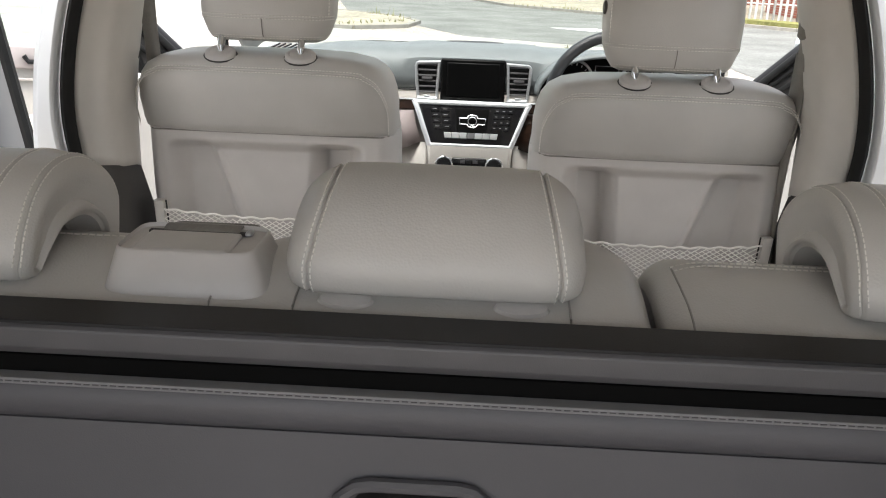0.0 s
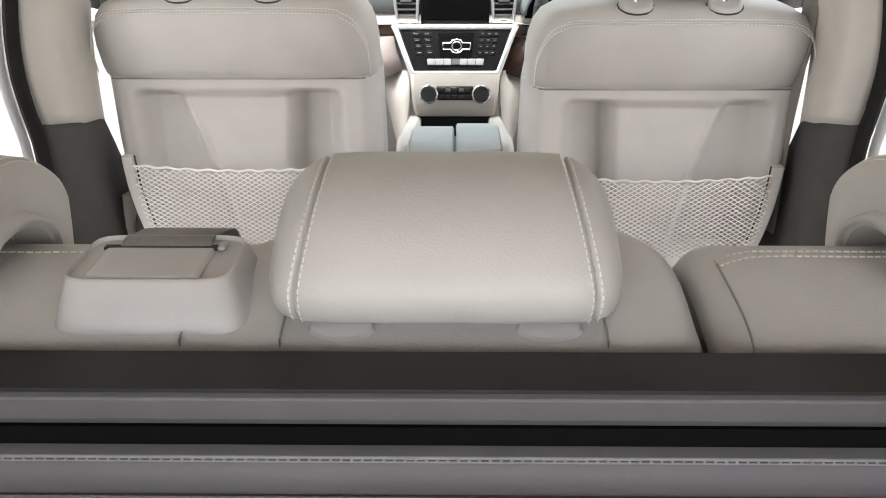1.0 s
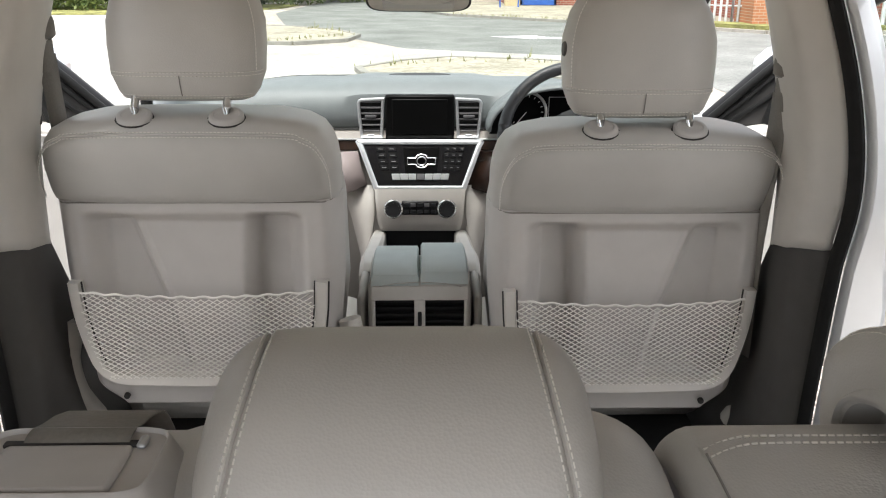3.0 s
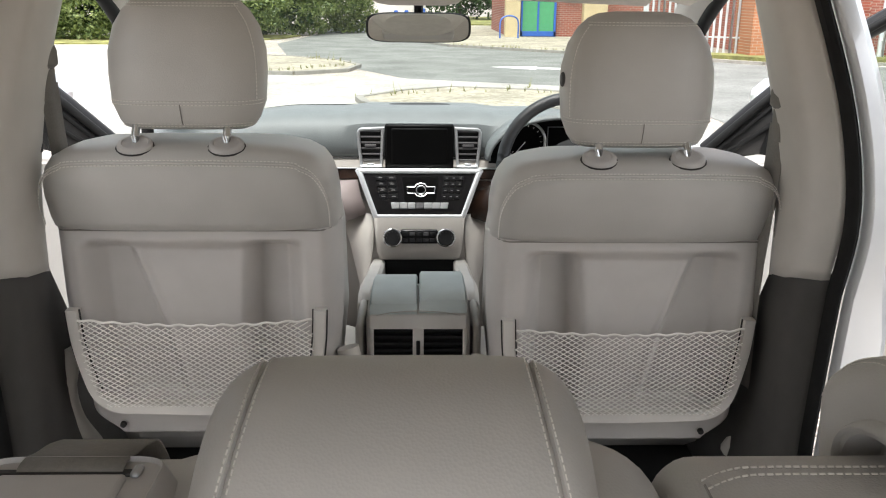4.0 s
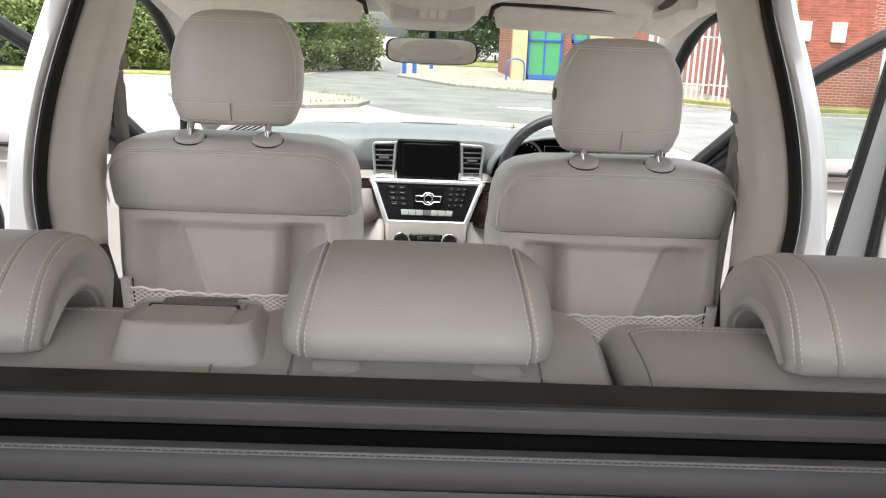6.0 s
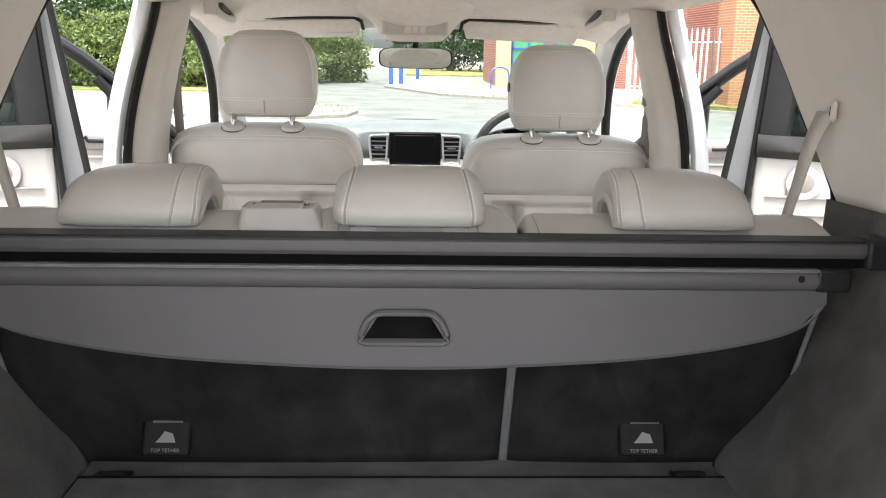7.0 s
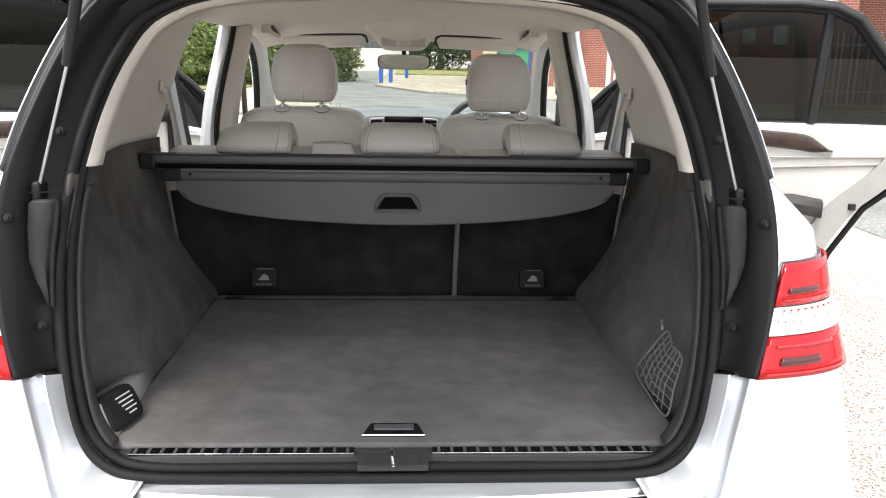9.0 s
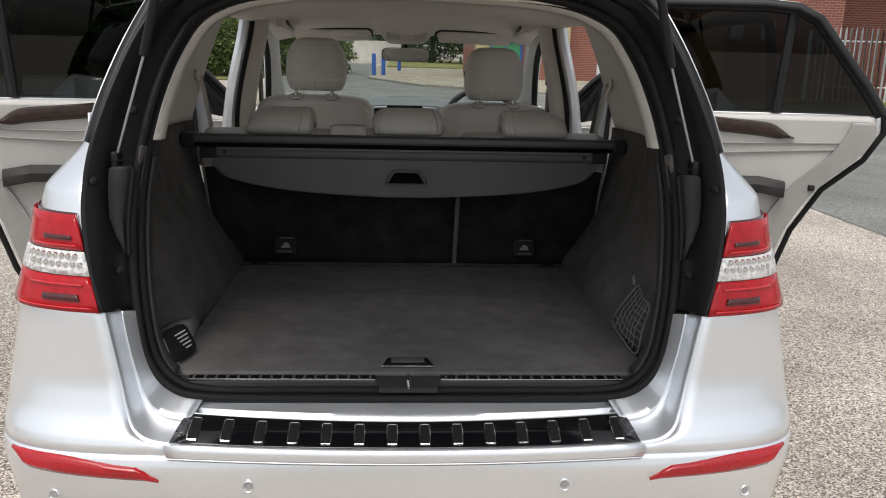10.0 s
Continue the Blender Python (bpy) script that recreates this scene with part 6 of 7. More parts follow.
# side wings of the console below the stack
for s in (-1, 1):
    bm = bmesh.new()
    rr = [[(0.128, 2.89, 0.945), (0.17, 2.93, 0.94), (0.24, 2.98, 0.95)], [(0.13, 2.87, 0.86), (0.155, 2.88, 0.85), (0.20, 2.93, 0.85)], [(0.14, 2.84, 0.78), (0.15, 2.84, 0.76), (0.17, 2.88, 0.74)], [(0.14, 2.80, 0.60), (0.15, 2.80, 0.58), (0.17, 2.85, 0.55)]]
    loft(bm, [[Vector((DX + s * x, y, z)) for x, y, z in r] for r in rr])
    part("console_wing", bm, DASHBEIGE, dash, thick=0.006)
bm = bmesh.new()
loft(bm, [[Vector((DX + 0.095 * math.cos(a), 3.17 + 0.035 * math.sin(a), z)) for a in [k * math.tau / 28 for k in range(28)]] for z in (1.205, 1.2235)], True, True)
part("speaker_grille", bm, BLACK, dash, "black oval grille on the dash top", bevel=0.003)
bm = bmesh.new()
for k in range(5):
    tube(bm, [(-0.60 + 0.018 * k - 0.03, 3.02 + 0.0, 1.178 + 0.012), (-0.60 + 0.018 * k, 3.06, 1.205)], 0.003, 5)
part("side_vent", bm, BLACK, dash)
tubepart("screen_base_seal", [(x, 3.375 - 0.03 * abs(x / 0.7) ** 2, 1.193 - 0.045 * step01(abs(x), 0.35, 0.75)) for x in [-0.74 + k * 0.05 for k in range(14)]], 0.0045, RUBBER, dash, "black seal at the foot of the windscreen", 6)
# instrument cluster
clu = empty("instrument_cluster", "black instrument cluster with silver ringed dials", "instruments", (0.41, 2.95, 1.15))
bm = bmesh.new()
loft(bm, [[Vector((0.41 + w * math.cos(a), y, 1.105 + h * math.sin(a))) for a in [math.pi * k / 24 for k in range(25)]] for y, w, h in ((2.86, 0.205, 0.118), (2.90, 0.21, 0.125), (3.06, 0.20, 0.115))])
part("hood", bm, DASH, clu, thick=0.008)
bm = bmesh.new()
bm.faces.new([bm.verts.new((0.41 + 0.200 * math.cos(a), 2.935, 1.085 + 0.128 * math.sin(a))) for a in [math.pi * k / 24 for k in range(25)]])
part("face", bm, SCREEN, clu, "black instrument face", smooth=False, thick=0.004)
for x in (0.312, 0.508):
    bm = bmesh.new()
    tube(bm, [(x + 0.056 * math.cos(a), 2.925, 1.148 + 0.056 * math.sin(a)) for a in [k * math.tau / 36 for k in range(36)]], 0.0042, 8, True)
    d = part("dial_ring", bm, SATIN, clu, "silver dial ring")
    bm = bmesh.new()
    for k in range(13):
        a = radians(220 - 20 * k)
        tube(bm, [(x + r * math.cos(a), 2.926, 1.148 + r * math.sin(a)) for r in (0.042, 0.048)], 0.0009, 4)
    tube(bm, [(x, 2.924, 1.148), (x - 0.025, 2.924, 1.118)], 0.0013, 4)
    part("dial_marks", bm, LABEL, d)
bm = bmesh.new()
tube(bm, [(0.375, 2.926, 1.19), (0.375, 2.926, 1.125), (0.445, 2.926, 1.125), (0.445, 2.926, 1.19)], 0.0016, 5, True)
part("display_frame", bm, SATIN, clu)
# steering wheel
sw = empty("steering_wheel", "black leather steering wheel with silver spokes", "steering wheel", (0.41, 2.66, 1.12))
wm = Matrix.Translation((0.408, 2.64, 1.125)) @ Euler((radians(-24), 0, 0)).to_matrix().to_4x4()
tubepart("rim", [wm @ Vector((0.187 * math.cos(a), 0, 0.187 * math.sin(a))) for a in [k * math.tau / 64 for k in range(64)]], 0.0155, mat("black_leather", (0.03, 0.032, 0.035), 0.42, var=0.1, scale=20, bump=0.2, bscale=500, cells=True), sw, "black leather rim", 12, True)
bm = bmesh.new()
loft(bm, [[wm @ Vector((r * 1.1 * math.cos(a), y, r * math.sin(a))) for a in [k * math.tau / 24 for k in range(24)]] for r, y in ((0.05, -0.035), (0.075, -0.02), (0.08, 0.02), (0.05, 0.05))], True, True)
part("hub", bm, BLACK, sw)
for a in (180, 0, 270):
    tubepart("spoke", [wm @ Vector((0.06 * math.cos(radians(a)), 0, 0.06 * math.sin(radians(a)))), wm @ Vector((0.18 * math.cos(radians(a)), 0.0, 0.18 * math.sin(radians(a))))], 0.014, SATIN, sw, "silver grey spoke")
tubepart("column", [wm @ Vector((0, 0.04, 0)), (0.41, 3.0, 1.03)], 0.035, BLACK, sw)

# ---- centre console ----
cc = empty("centre_console", "beige centre console with two grey green armrest lids", "console", (DX, 2.3, 0.4))
bm = bmesh.new()
loft(bm, [[Vector((DX + w * x, y, z)) for x, z in ((-1.0, 0.44), (-1.0, zt - 0.02), (-0.96, zt), (0.96, zt), (1.0, zt - 0.02), (1.0, 0.44))] for y, w, zt in ((2.145, 0.096, 0.925), (2.16, 0.102, 0.934), (2.30, 0.105, 0.925), (2.395, 0.110, 0.905), (2.40, 0.112, 0.72), (2.84, 0.14, 0.70))], False, False)
part("body", bm, CONSOLE, cc, thick=0.006)
bm = bmesh.new()
loft(bm, [[Vector((DX + x, y, z)) for x, z in ((-0.096, 0.925), (-0.05, 0.934), (0, 0.937), (0.05, 0.934), (0.096, 0.925))] for y in (2.141, 2.150)] )
loft(bm, [[Vector((DX + x, 2.141 + 0.012 * (z < 0.7), z)) for x in (-0.096, -0.05, 0, 0.05, 0.096)] for z in (0.928, 0.899)])
for xa, xb in ((-0.096, -0.090), (-0.011, 0.011), (0.090, 0.096)):
    box(bm, DX + xa, DX + xb, 2.139, 2.147, 0.80, 0.90)
box(bm, DX - 0.096, DX + 0.096, 2.139, 2.147, 0.45, 0.80)
part("rear_face", bm, CONSOLE, cc, bevel=0.001)
for q in (-1, 1):
    c = DX + q * 0.050
    bm = bmesh.new()
    box(bm, c - 0.040, c + 0.040, 2.156, 2.160, 0.798, 0.902)
    vn = part("rear_vent", bm, RUBBER, cc, "black rear air vent", smooth=False)
    for k in range(7):
        z = 0.808 + k * 0.0145
        boxpart("slat", (c - 0.039, c + 0.039, 2.143, 2.156, z - 0.0022, z + 0.0022), BLACK, vn, bevel=0.0008)
boxpart("vent_wheel", (DX - 0.004, DX + 0.004, 2.134, 2.141, 0.845, 0.875), BLACK, cc, bevel=0.002)
for q, zz in ((-1, 0.0), (1, 0.007)):
    c = DX + q * 0.0495
    bm = bmesh.new()
    rr = []
    for y, z, t in ((2.146, 0.934, 0.010), (2.150, 0.950, 0.02), (2.165, 0.9585, 0.03), (2.22, 0.962, 0.033), (2.30, 0.955, 0.033), (2.36, 0.942, 0.03), (2.385, 0.93, 0.02)):
        rr.append([Vector((c + x, y, z - d + zz)) for x, d in ((-0.0470, t), (-0.0475, 0.006), (-0.044, 0.0), (0.044, 0.0), (0.0475, 0.006), (0.0470, t))])
    loft(bm, rr, True, True)
    part("armrest_lid", bm, PAD, cc, "grey green leather armrest lid")
boxpart("storage_bin", (DX - 0.105, DX + 0.105, 2.42, 2.90, 0.66, 0.735), BLACK, cc, "black storage bin", bevel=0.004)
boxpart("bin_back", (DX - 0.11, DX + 0.11, 2.87, 2.90, 0.70, 0.83), RUBBER, cc, bevel=0.0)
for s in (-1, 1):
    bm = bmesh.new()
    loft(bm, [[Vector((DX + s * x, y, z)) for x, z in ((0.098, 0.70), (0.099, zt - 0.008), (0.106, zt), (0.128, zt), (0.137, zt - 0.012), (0.140, 0.50))] for y, zt in ((2.36, 0.88), (2.40, 0.895), (2.46, 0.892), (2.60, 0.862), (2.75, 0.835), (2.88, 0.815))])
    part("bin_post", bm, CONSOLE, cc, thick=0.003)
    boxpart("seat_bolster", (DX + s * 0.120 - 0.008, DX + s * 0.120 + 0.008, 2.16, 2.32, 0.74, 0.90), CONSOLE, cc, bevel=0.008)

# ---- doors ----
CHANNEL = mat("grey_channel_paint", (0.24, 0.245, 0.255), 0.4, metal=0.3, var=0.03, scale=20)
DOORCARD = mat("door_lining", (0.47, 0.455, 0.43), 0.5, var=0.04, scale=15, bump=0.12, bscale=700, wide=0.05)
CARDEDGE = mat("door_edge_plastic", (0.33, 0.32, 0.305), 0.5, var=0.04, scale=15, bump=0.12, bscale=700)
DOORGLASS = glass("door_glass", (0.72, 0.80, 0.76))


def door(s, hinge, angle, rear, label):
    """Door built in its own plane: u back from the hinge, z up; then swung outwards."""
    hm = Matrix.Translation((s * hinge[0], hinge[1], 0)) @ Euler((0, 0, radians(s * angle))).to_matrix().to_4x4()
    P = lambda u, z, t=0.0: hm @ Vector((s * (0.0 - t), -u, z))
    L = 1.10 if rear else 1.13
    d = new("rear_door" if rear else "front_door")
    d.parent = car
    tagged(d, label)
    if rear:
        frame_ = [(0.085, 1.27), (0.10, 1.60), (0.13, 1.685), (0.22, 1.712), (0.62, 1.708), (0.74, 1.695), (0.82, 1.655), (1.02, 1.40), (1.095, 1.29)]
        lower = [(0.0, 0.40), (0.0, 1.27), (0.5, 1.285), (1.095, 1.295), (1.10, 1.22), (1.04, 1.11), (0.90, 0.98), (0.80, 0.80), (0.74, 0.60), (0.66, 0.44), (0.6, 0.40)]
        bar = ((0.70, 1.285), (0.725, 1.69))
    else:
        frame_ = [(-0.02, 1.11), (0.10, 1.235), (0.20, 1.335), (0.34, 1.45), (0.487, 1.55), (0.66, 1.63), (0.84, 1.675), (1.03, 1.69), (1.07, 1.66), (1.10, 1.5), (1.12, 1.24)]
        lower = [(0.0, 0.40), (0.0, 1.10), (0.1, 1.125), (0.35, 1.175), (0.7, 1.215), (1.13, 1.24), (1.13, 0.45), (1.08, 0.40)]
        bar = ((0.245, 1.14), (0.245, 1.365))
    # outer skin and inner card as one slab each
    for nm, t0, t1, mt, lab, ins in (("skin", 0.0, -0.05, SILVER, "silver painted outer skin", 0.0), ("door_card", 0.085, 0.0, DOORCARD, "pale grey beige door lining", 0.03)):
        bm = bmesh.new()
        cu = sum(u for u, z in lower) / len(lower)
        pts = [(u + (ins if u < cu else -ins), z + (ins if z < 0.8 else -ins * 0.3)) for u, z in lower]
        a = [bm.verts.new(P(u, z, t0)) for u, z in pts]
        b = [bm.verts.new(P(u, z, t1)) for u, z in pts]
        bm.faces.new(a)
        bm.faces.new(b)
        for k in range(len(pts)):
            j = (k + 1) % len(pts)
            bm.faces.new((a[k], a[j], b[j], b[k]))
        part(nm, bm, mt, d, lab, bevel=0.02 if ins else 0.012)
    fs = [P(u, z, 0.02) for u, z in frame_]
    for r, t, mt, lab in ((0.026, 0.02, BLACK, "black window frame"), (0.011, 0.055, RUBBER, "rubber door edge seal")):
        tubepart("window_frame", [P(u, z, t) for u, z in frame_], r, mt, d, lab, 10)
    tubepart("edge_seal", [P(u + 0.006, z, 0.045) for u, z in lower[3:]], 0.012, RUBBER, d, "black door edge seal", 8)
    tubepart("frame_edge", [P(u * 1.0 + 0.0, z + 0.014, -0.012) for u, z in frame_], 0.016, WHITEJAMB if rear else BLACK, d, "", 8)
    bm = bmesh.new()
    v = [bm.verts.new(P(u, z, 0.015)) for u, z in frame_]
    bm.faces.new(v)
    w = part("window_glass", bm, TINT if rear else DOORGLASS, d, "dark tinted glass" if rear else "pale green glass", smooth=False)
    w.visible_shadow = False
    tubepart("window_bar", [P(*bar[0], 0.02), P(*bar[1], 0.02)], 0.02, BLACK, d, "black window bar")
    if not rear:
        bm = bmesh.new()
        a = [bm.verts.new(P(u, z, 0.045)) for u, z in ((-0.02, 1.09), (0.25, 1.13), (0.25, 1.37), (0.19, 1.325))]
        b = [bm.verts.new(P(u, z, 0.0)) for u, z in ((-0.02, 1.09), (0.25, 1.13), (0.25, 1.37), (0.19, 1.325))]
        bm.faces.new(a)
        bm.faces.new(b)
        for k in range(4):
            bm.faces.new((a[k], a[(k + 1) % 4], b[(k + 1) % 4], b[k]))
        sail = part("mirror_sail", bm, DARKTRIM, d, "dark grey mirror triangle", bevel=0.006)
        for o in (0.0, 0.035):
            tubepart("sail_seal", spline([P(0.01 + o, 1.115, 0.05), P(0.10 + o, 1.20 - o * 0.4, 0.05), P(0.19 + o * 0.8, 1.295 - o, 0.05), P(0.235, 1.345 - o, 0.05)], 4), 0.008, RUBBER, sail, n=8)
        tubepart("quarter_seal", spline([P(0.15, 1.12, 0.05), P(0.175, 1.20, 0.055), P(0.225, 1.29, 0.055), P(0.30, 1.38, 0.05)], 4), 0.019, RUBBER, sail, n=8)
    # lining details
    if rear:
        bm = bmesh.new()
        loft(bm, [[P(u, z + o * max(0.06, 1 - step01(u, 0.66, 0.775) ** 2) - 0.018 * step01(u, 0.66, 0.775), 0.088 + h) for u, z in [(p.y, p.z) for p in spline([(0, 0.26, 1.252), (0, 0.35, 1.242), (0, 0.60, 1.226), (0, 0.72, 1.216), (0, 0.775, 1.208)], 6)]] for o, h in ((-0.030, 0.0), (-0.022, 0.012), (0.0, 0.017), (0.020, 0.012), (0.026, 0.0))])
        part("wood_trim", bm, WOOD, d, "dark wood trim", thick=0.004)
        tubepart("lining_seam", [P(0.06, 1.10, 0.090), P(0.5, 1.115, 0.092), P(0.93, 1.15, 0.088)], 0.0042, SEATSEAM, d)
        tubepart("lining_seam", [P(0.06, 1.145, 0.090), P(0.5, 1.155, 0.092), P(1.0, 1.18, 0.088)], 0.0036, SEATSEAM, d)
        bm = bmesh.new()
        loft(bm, [[P(u, z + o, 0.088 + h) for u, z in ((0.12, 0.985), (0.4, 0.99), (0.66, 1.0), (0.76, 0.985))] for o, h in ((-0.04, 0.0), (-0.034, 0.05), (0.0, 0.06), (0.02, 0.05), (0.024, 0.0))])
        part("armrest", bm, DARKTRIM, d, "dark grey armrest", thick=0.004)
        bm = bmesh.new()
        disc(bm, P(0.150, 1.185, 0.098), hm.to_3x3() @ Vector((-s, 0, 0)), 0.042, 0.004, 32)
        sp_ = part("speaker", bm, DOORCARD, d, "round beige speaker grille")
        bm = bmesh.new()
        disc(bm, P(0.150, 1.185, 0.0995), hm.to_3x3() @ Vector((-s, 0, 0)), 0.024, 0.004, 28)
        part("speaker_mesh", bm, BELT, sp_)
        uf = lambda z: -0.030 + 0.055 * (z - 1.22) / 0.4
        sw_ = lambda z: max(0.012, 0.046 - 0.030 * (z - 1.22) / 0.4)
        zs = [1.0 + 0.70 * k / 14 for k in range(15)]
        for nm, lo_, hi_, t_, mt, lab in (("front_seal", -0.014, 0.0, 0.070, RUBBER, "black seal along the door's front edge"), ("frame_channel", 0.0, 1.0, 0.060, CHANNEL, "grey silver channel of the window frame"), ("inner_seal", 1.0, 1.014, 0.075, RUBBER, "black inner seal"), ("frame_cover", 1.014, 1.072, 0.085, BLACK, "black window frame cover")):
            bm = bmesh.new()
            o = lambda v, z: v if v < 0.5 else sw_(z) + v - 1.0
            loft(bm, [[P(uf(z) + o(lo_, z), z, t_ - 0.03), P(uf(z) + o(lo_, z), z, t_), P(uf(z) + o(lo_, z) * 0.5 + o(hi_, z) * 0.5, z, t_ + (0.004 if mt != CHANNEL else -0.006)), P(uf(z) + o(hi_, z), z, t_), P(uf(z) + o(hi_, z), z, t_ - 0.03)] for z in zs if z > 1.2 or mt != BLACK])
            part(nm, bm, mt, d, lab, thick=0.003)
        bm = bmesh.new()
        loft(bm, [[P(u, z, 0.080), P(u, z, 0.105), P(u, z - 0.035, 0.108), P(u, z - 0.055, 0.090)] for u, z in ((0.03, 1.300), (0.15, 1.298), (0.255, 1.290))])
        part("window_ledge", bm, DARKTRIM, d, "dark ledge below the window", thick=0.003)
        edge_o = spline([(0, 1.065, 1.262), (0, 1.072, 1.21), (0, 1.015, 1.115), (0, 0.88, 0.985), (0, 0.775, 0.80), (0, 0.715, 0.60)], 4)
        edge_i = spline([(0, 0.985, 1.262), (0, 0.962, 1.20), (0, 0.905, 1.115), (0, 0.775, 0.98), (0, 0.675, 0.80), (0, 0.615, 0.60)], 4)
        bm = bmesh.new()
        loft(bm, [[P(p.y, p.z, 0.082) for p in edge_o], [P(p.y, p.z, 0.091) for p in edge_o], [P((p.y + q.y) / 2, (p.z + q.z) / 2, 0.094) for p, q in zip(edge_o, edge_i)], [P(p.y, p.z, 0.100) for p in edge_i], [P(p.y, p.z, 0.084) for p in edge_i]])
        part("card_edge", bm, CARDEDGE, d, "grey edge panel of the door lining", thick=0.002)
        boxpart("latch", (-0.012, 0.012, -0.010, 0.010, -0.012, 0.012), BLACK, d, "black door latch", m=Matrix.Translation(P(0.862, 0.992, 0.094)), bevel=0.003)
    else:
        tubepart("lining_seam", [P(0.10, 1.09, 0.090), P(0.6, 1.12, 0.092), P(1.08, 1.15, 0.088)], 0.004, SEATSHELL, d)
        bm = bmesh.new()
        loft(bm, [[P(u, z + o, 0.088 + h) for u, z in ((0.25, 1.16), (0.5, 1.18), (0.8, 1.195), (1.06, 1.20))] for o, h in ((-0.035, 0.0), (-0.03, 0.012), (0.0, 0.016), (0.025, 0.012), (0.03, 0.0))])
        part("trim_panel", bm, mat("pale_mauve_trim", (0.48, 0.43, 0.42), 0.4, var=0.05), d, "pale grey trim panel", thick=0.004)
        for u in (0.30, 0.40):
            bm = bmesh.new()
            tube(bm, [P(u, 1.160, 0.112), P(u + 0.05, 1.163, 0.112), P(u + 0.06, 1.180, 0.112)], 0.007, 8)
            part("seat_switch", bm, BLACK, d, "black seat adjustment switch")
        boxpart("pull_handle", (-0.02, 0.02, -0.06, 0.06, -0.012, 0.012), CHROME, d, m=Matrix.Translation(P(0.62, 1.165, 0.105)) @ hm.to_3x3().to_4x4(), bevel=0.008)
        tubepart("armrest", [P(0.30, 0.98, 0.11), P(0.55, 0.985, 0.125), P(0.85, 0.99, 0.125), P(0.95, 0.97, 0.10)], 0.034, BEIGE, d, "", 10)
        # outer mirror
        bm = bmesh.new()
        c = P(0.20, 1.25, -0.17)
        mm = Matrix.Translation(c) @ hm.to_3x3().to_4x4()
        loft(bm, [[mm @ Vector((0.10 * k * math.cos(a), y, 0.075 * k * math.sin(a))) for a in [i * math.tau / 24 for i in range(24)]] for k, y in ((0.97, 0.0), (1, -0.0), (0.98, 0.05), (0.8, 0.10), (0.4, 0.13))], True, True)
        part("door_mirror", bm, SILVER, d, "silver door mirror")
    return d


for s in (-1, 1):
    door(s, (0.885, 1.95), 69, True, "open rear door with beige lining and dark tinted glass")
    door(s, (0.885, 3.02), 62, False, "open front door with beige lining")
    boxpart("hinge_post", (min(s * 0.72, s * 0.88), max(s * 0.72, s * 0.88), 3.0, 3.10, 0.4, 1.12), WHITEJAMB, car, bevel=0.01)
    boxpart("door_catch", (min(s * 0.725, s * 0.75), max(s * 0.725, s * 0.75), 1.70, 1.735, 0.95, 1.0), RUBBER, car, bevel=0.003)


# ---- yard, road and surroundings ----
def speckle(name, base, dark, light, scale, rough=0.95, bump=0.5, crack=False):
    """Stony surface: coloured chips at real size over wide stains."""
    m = bpy.data.materials.new(name)
    m.use_nodes = True
    n, l = m.node_tree.nodes, m.node_tree.links
    p = n["Principled BSDF"]
    p.inputs["Roughness"].default_value = rough
    co = n.new("ShaderNodeTexCoord")
    v = n.new("ShaderNodeTexVoronoi")
    v.inputs["Scale"].default_value = scale
    l.new(co.outputs["Object"], v.inputs["Vector"])
    sep = n.new("ShaderNodeSeparateColor")
    l.new(v.outputs["Color"], sep.inputs[0])
    r = n.new("ShaderNodeValToRGB")
    r.color_ramp.interpolation = "LINEAR"
    e = r.color_ramp.elements
    e[0].color, e[1].color = (*dark, 1), (*light, 1)
    mid = r.color_ramp.elements.new(0.5)
    mid.color = (*base, 1)
    l.new(sep.outputs[0], r.inputs[0])
    w = n.new("ShaderNodeTexNoise")
    w.inputs["Scale"].default_value, w.inputs["Detail"].default_value = 0.9, 6.0
    l.new(co.outputs["Object"], w.inputs["Vector"])
    mr = n.new("ShaderNodeMapRange")
    mr.inputs["From Min"].default_value, mr.inputs["From Max"].default_value = 0.3, 0.7
    mr.inputs["To Min"].default_value, mr.inputs["To Max"].default_value = 0.72, 1.2
    l.new(w.outputs["Fac"], mr.inputs["Value"])
    sc = n.new("ShaderNodeVectorMath")
    sc.operation = "SCALE"
    l.new(r.outputs[0], sc.inputs[0])
    l.new(mr.outputs[0], sc.inputs["Scale"])
    l.new(sc.outputs[0], p.inputs["Base Color"])
    b = n.new("ShaderNodeBump")
    b.inputs["Strength"].default_value, b.inputs["Distance"].default_value = bump, 0.6 / scale
    l.new(v.outputs["Distance"], b.inputs["Height"])
    b.invert = True
    l.new(b.outputs[0], p.inputs["Normal"])
    return m


YARD = speckle("worn_tarmac_chips", (0.34, 0.295, 0.25), (0.06, 0.052, 0.045), (0.74, 0.68, 0.60), 150)
ASPHALT = speckle("road_asphalt", (0.165, 0.17, 0.158), (0.11, 0.113, 0.105), (0.22, 0.225, 0.21), 60, bump=0.3)
CONCRETE = speckle("pale_concrete", (0.37, 0.357, 0.325), (0.29, 0.277, 0.25), (0.43, 0.415, 0.38), 25, bump=0.15)
PAVING = speckle("old_paving", (0.31, 0.28, 0.215), (0.23, 0.21, 0.155), (0.38, 0.35, 0.28), 12, bump=0.2)
KERB = mat("kerb_stone", (0.24, 0.23, 0.205), 0.9, var=0.15, scale=6, bump=0.4, bscale=60)
LINE = mat("road_paint", (0.72, 0.72, 0.70), 0.8, var=0.12, scale=9)
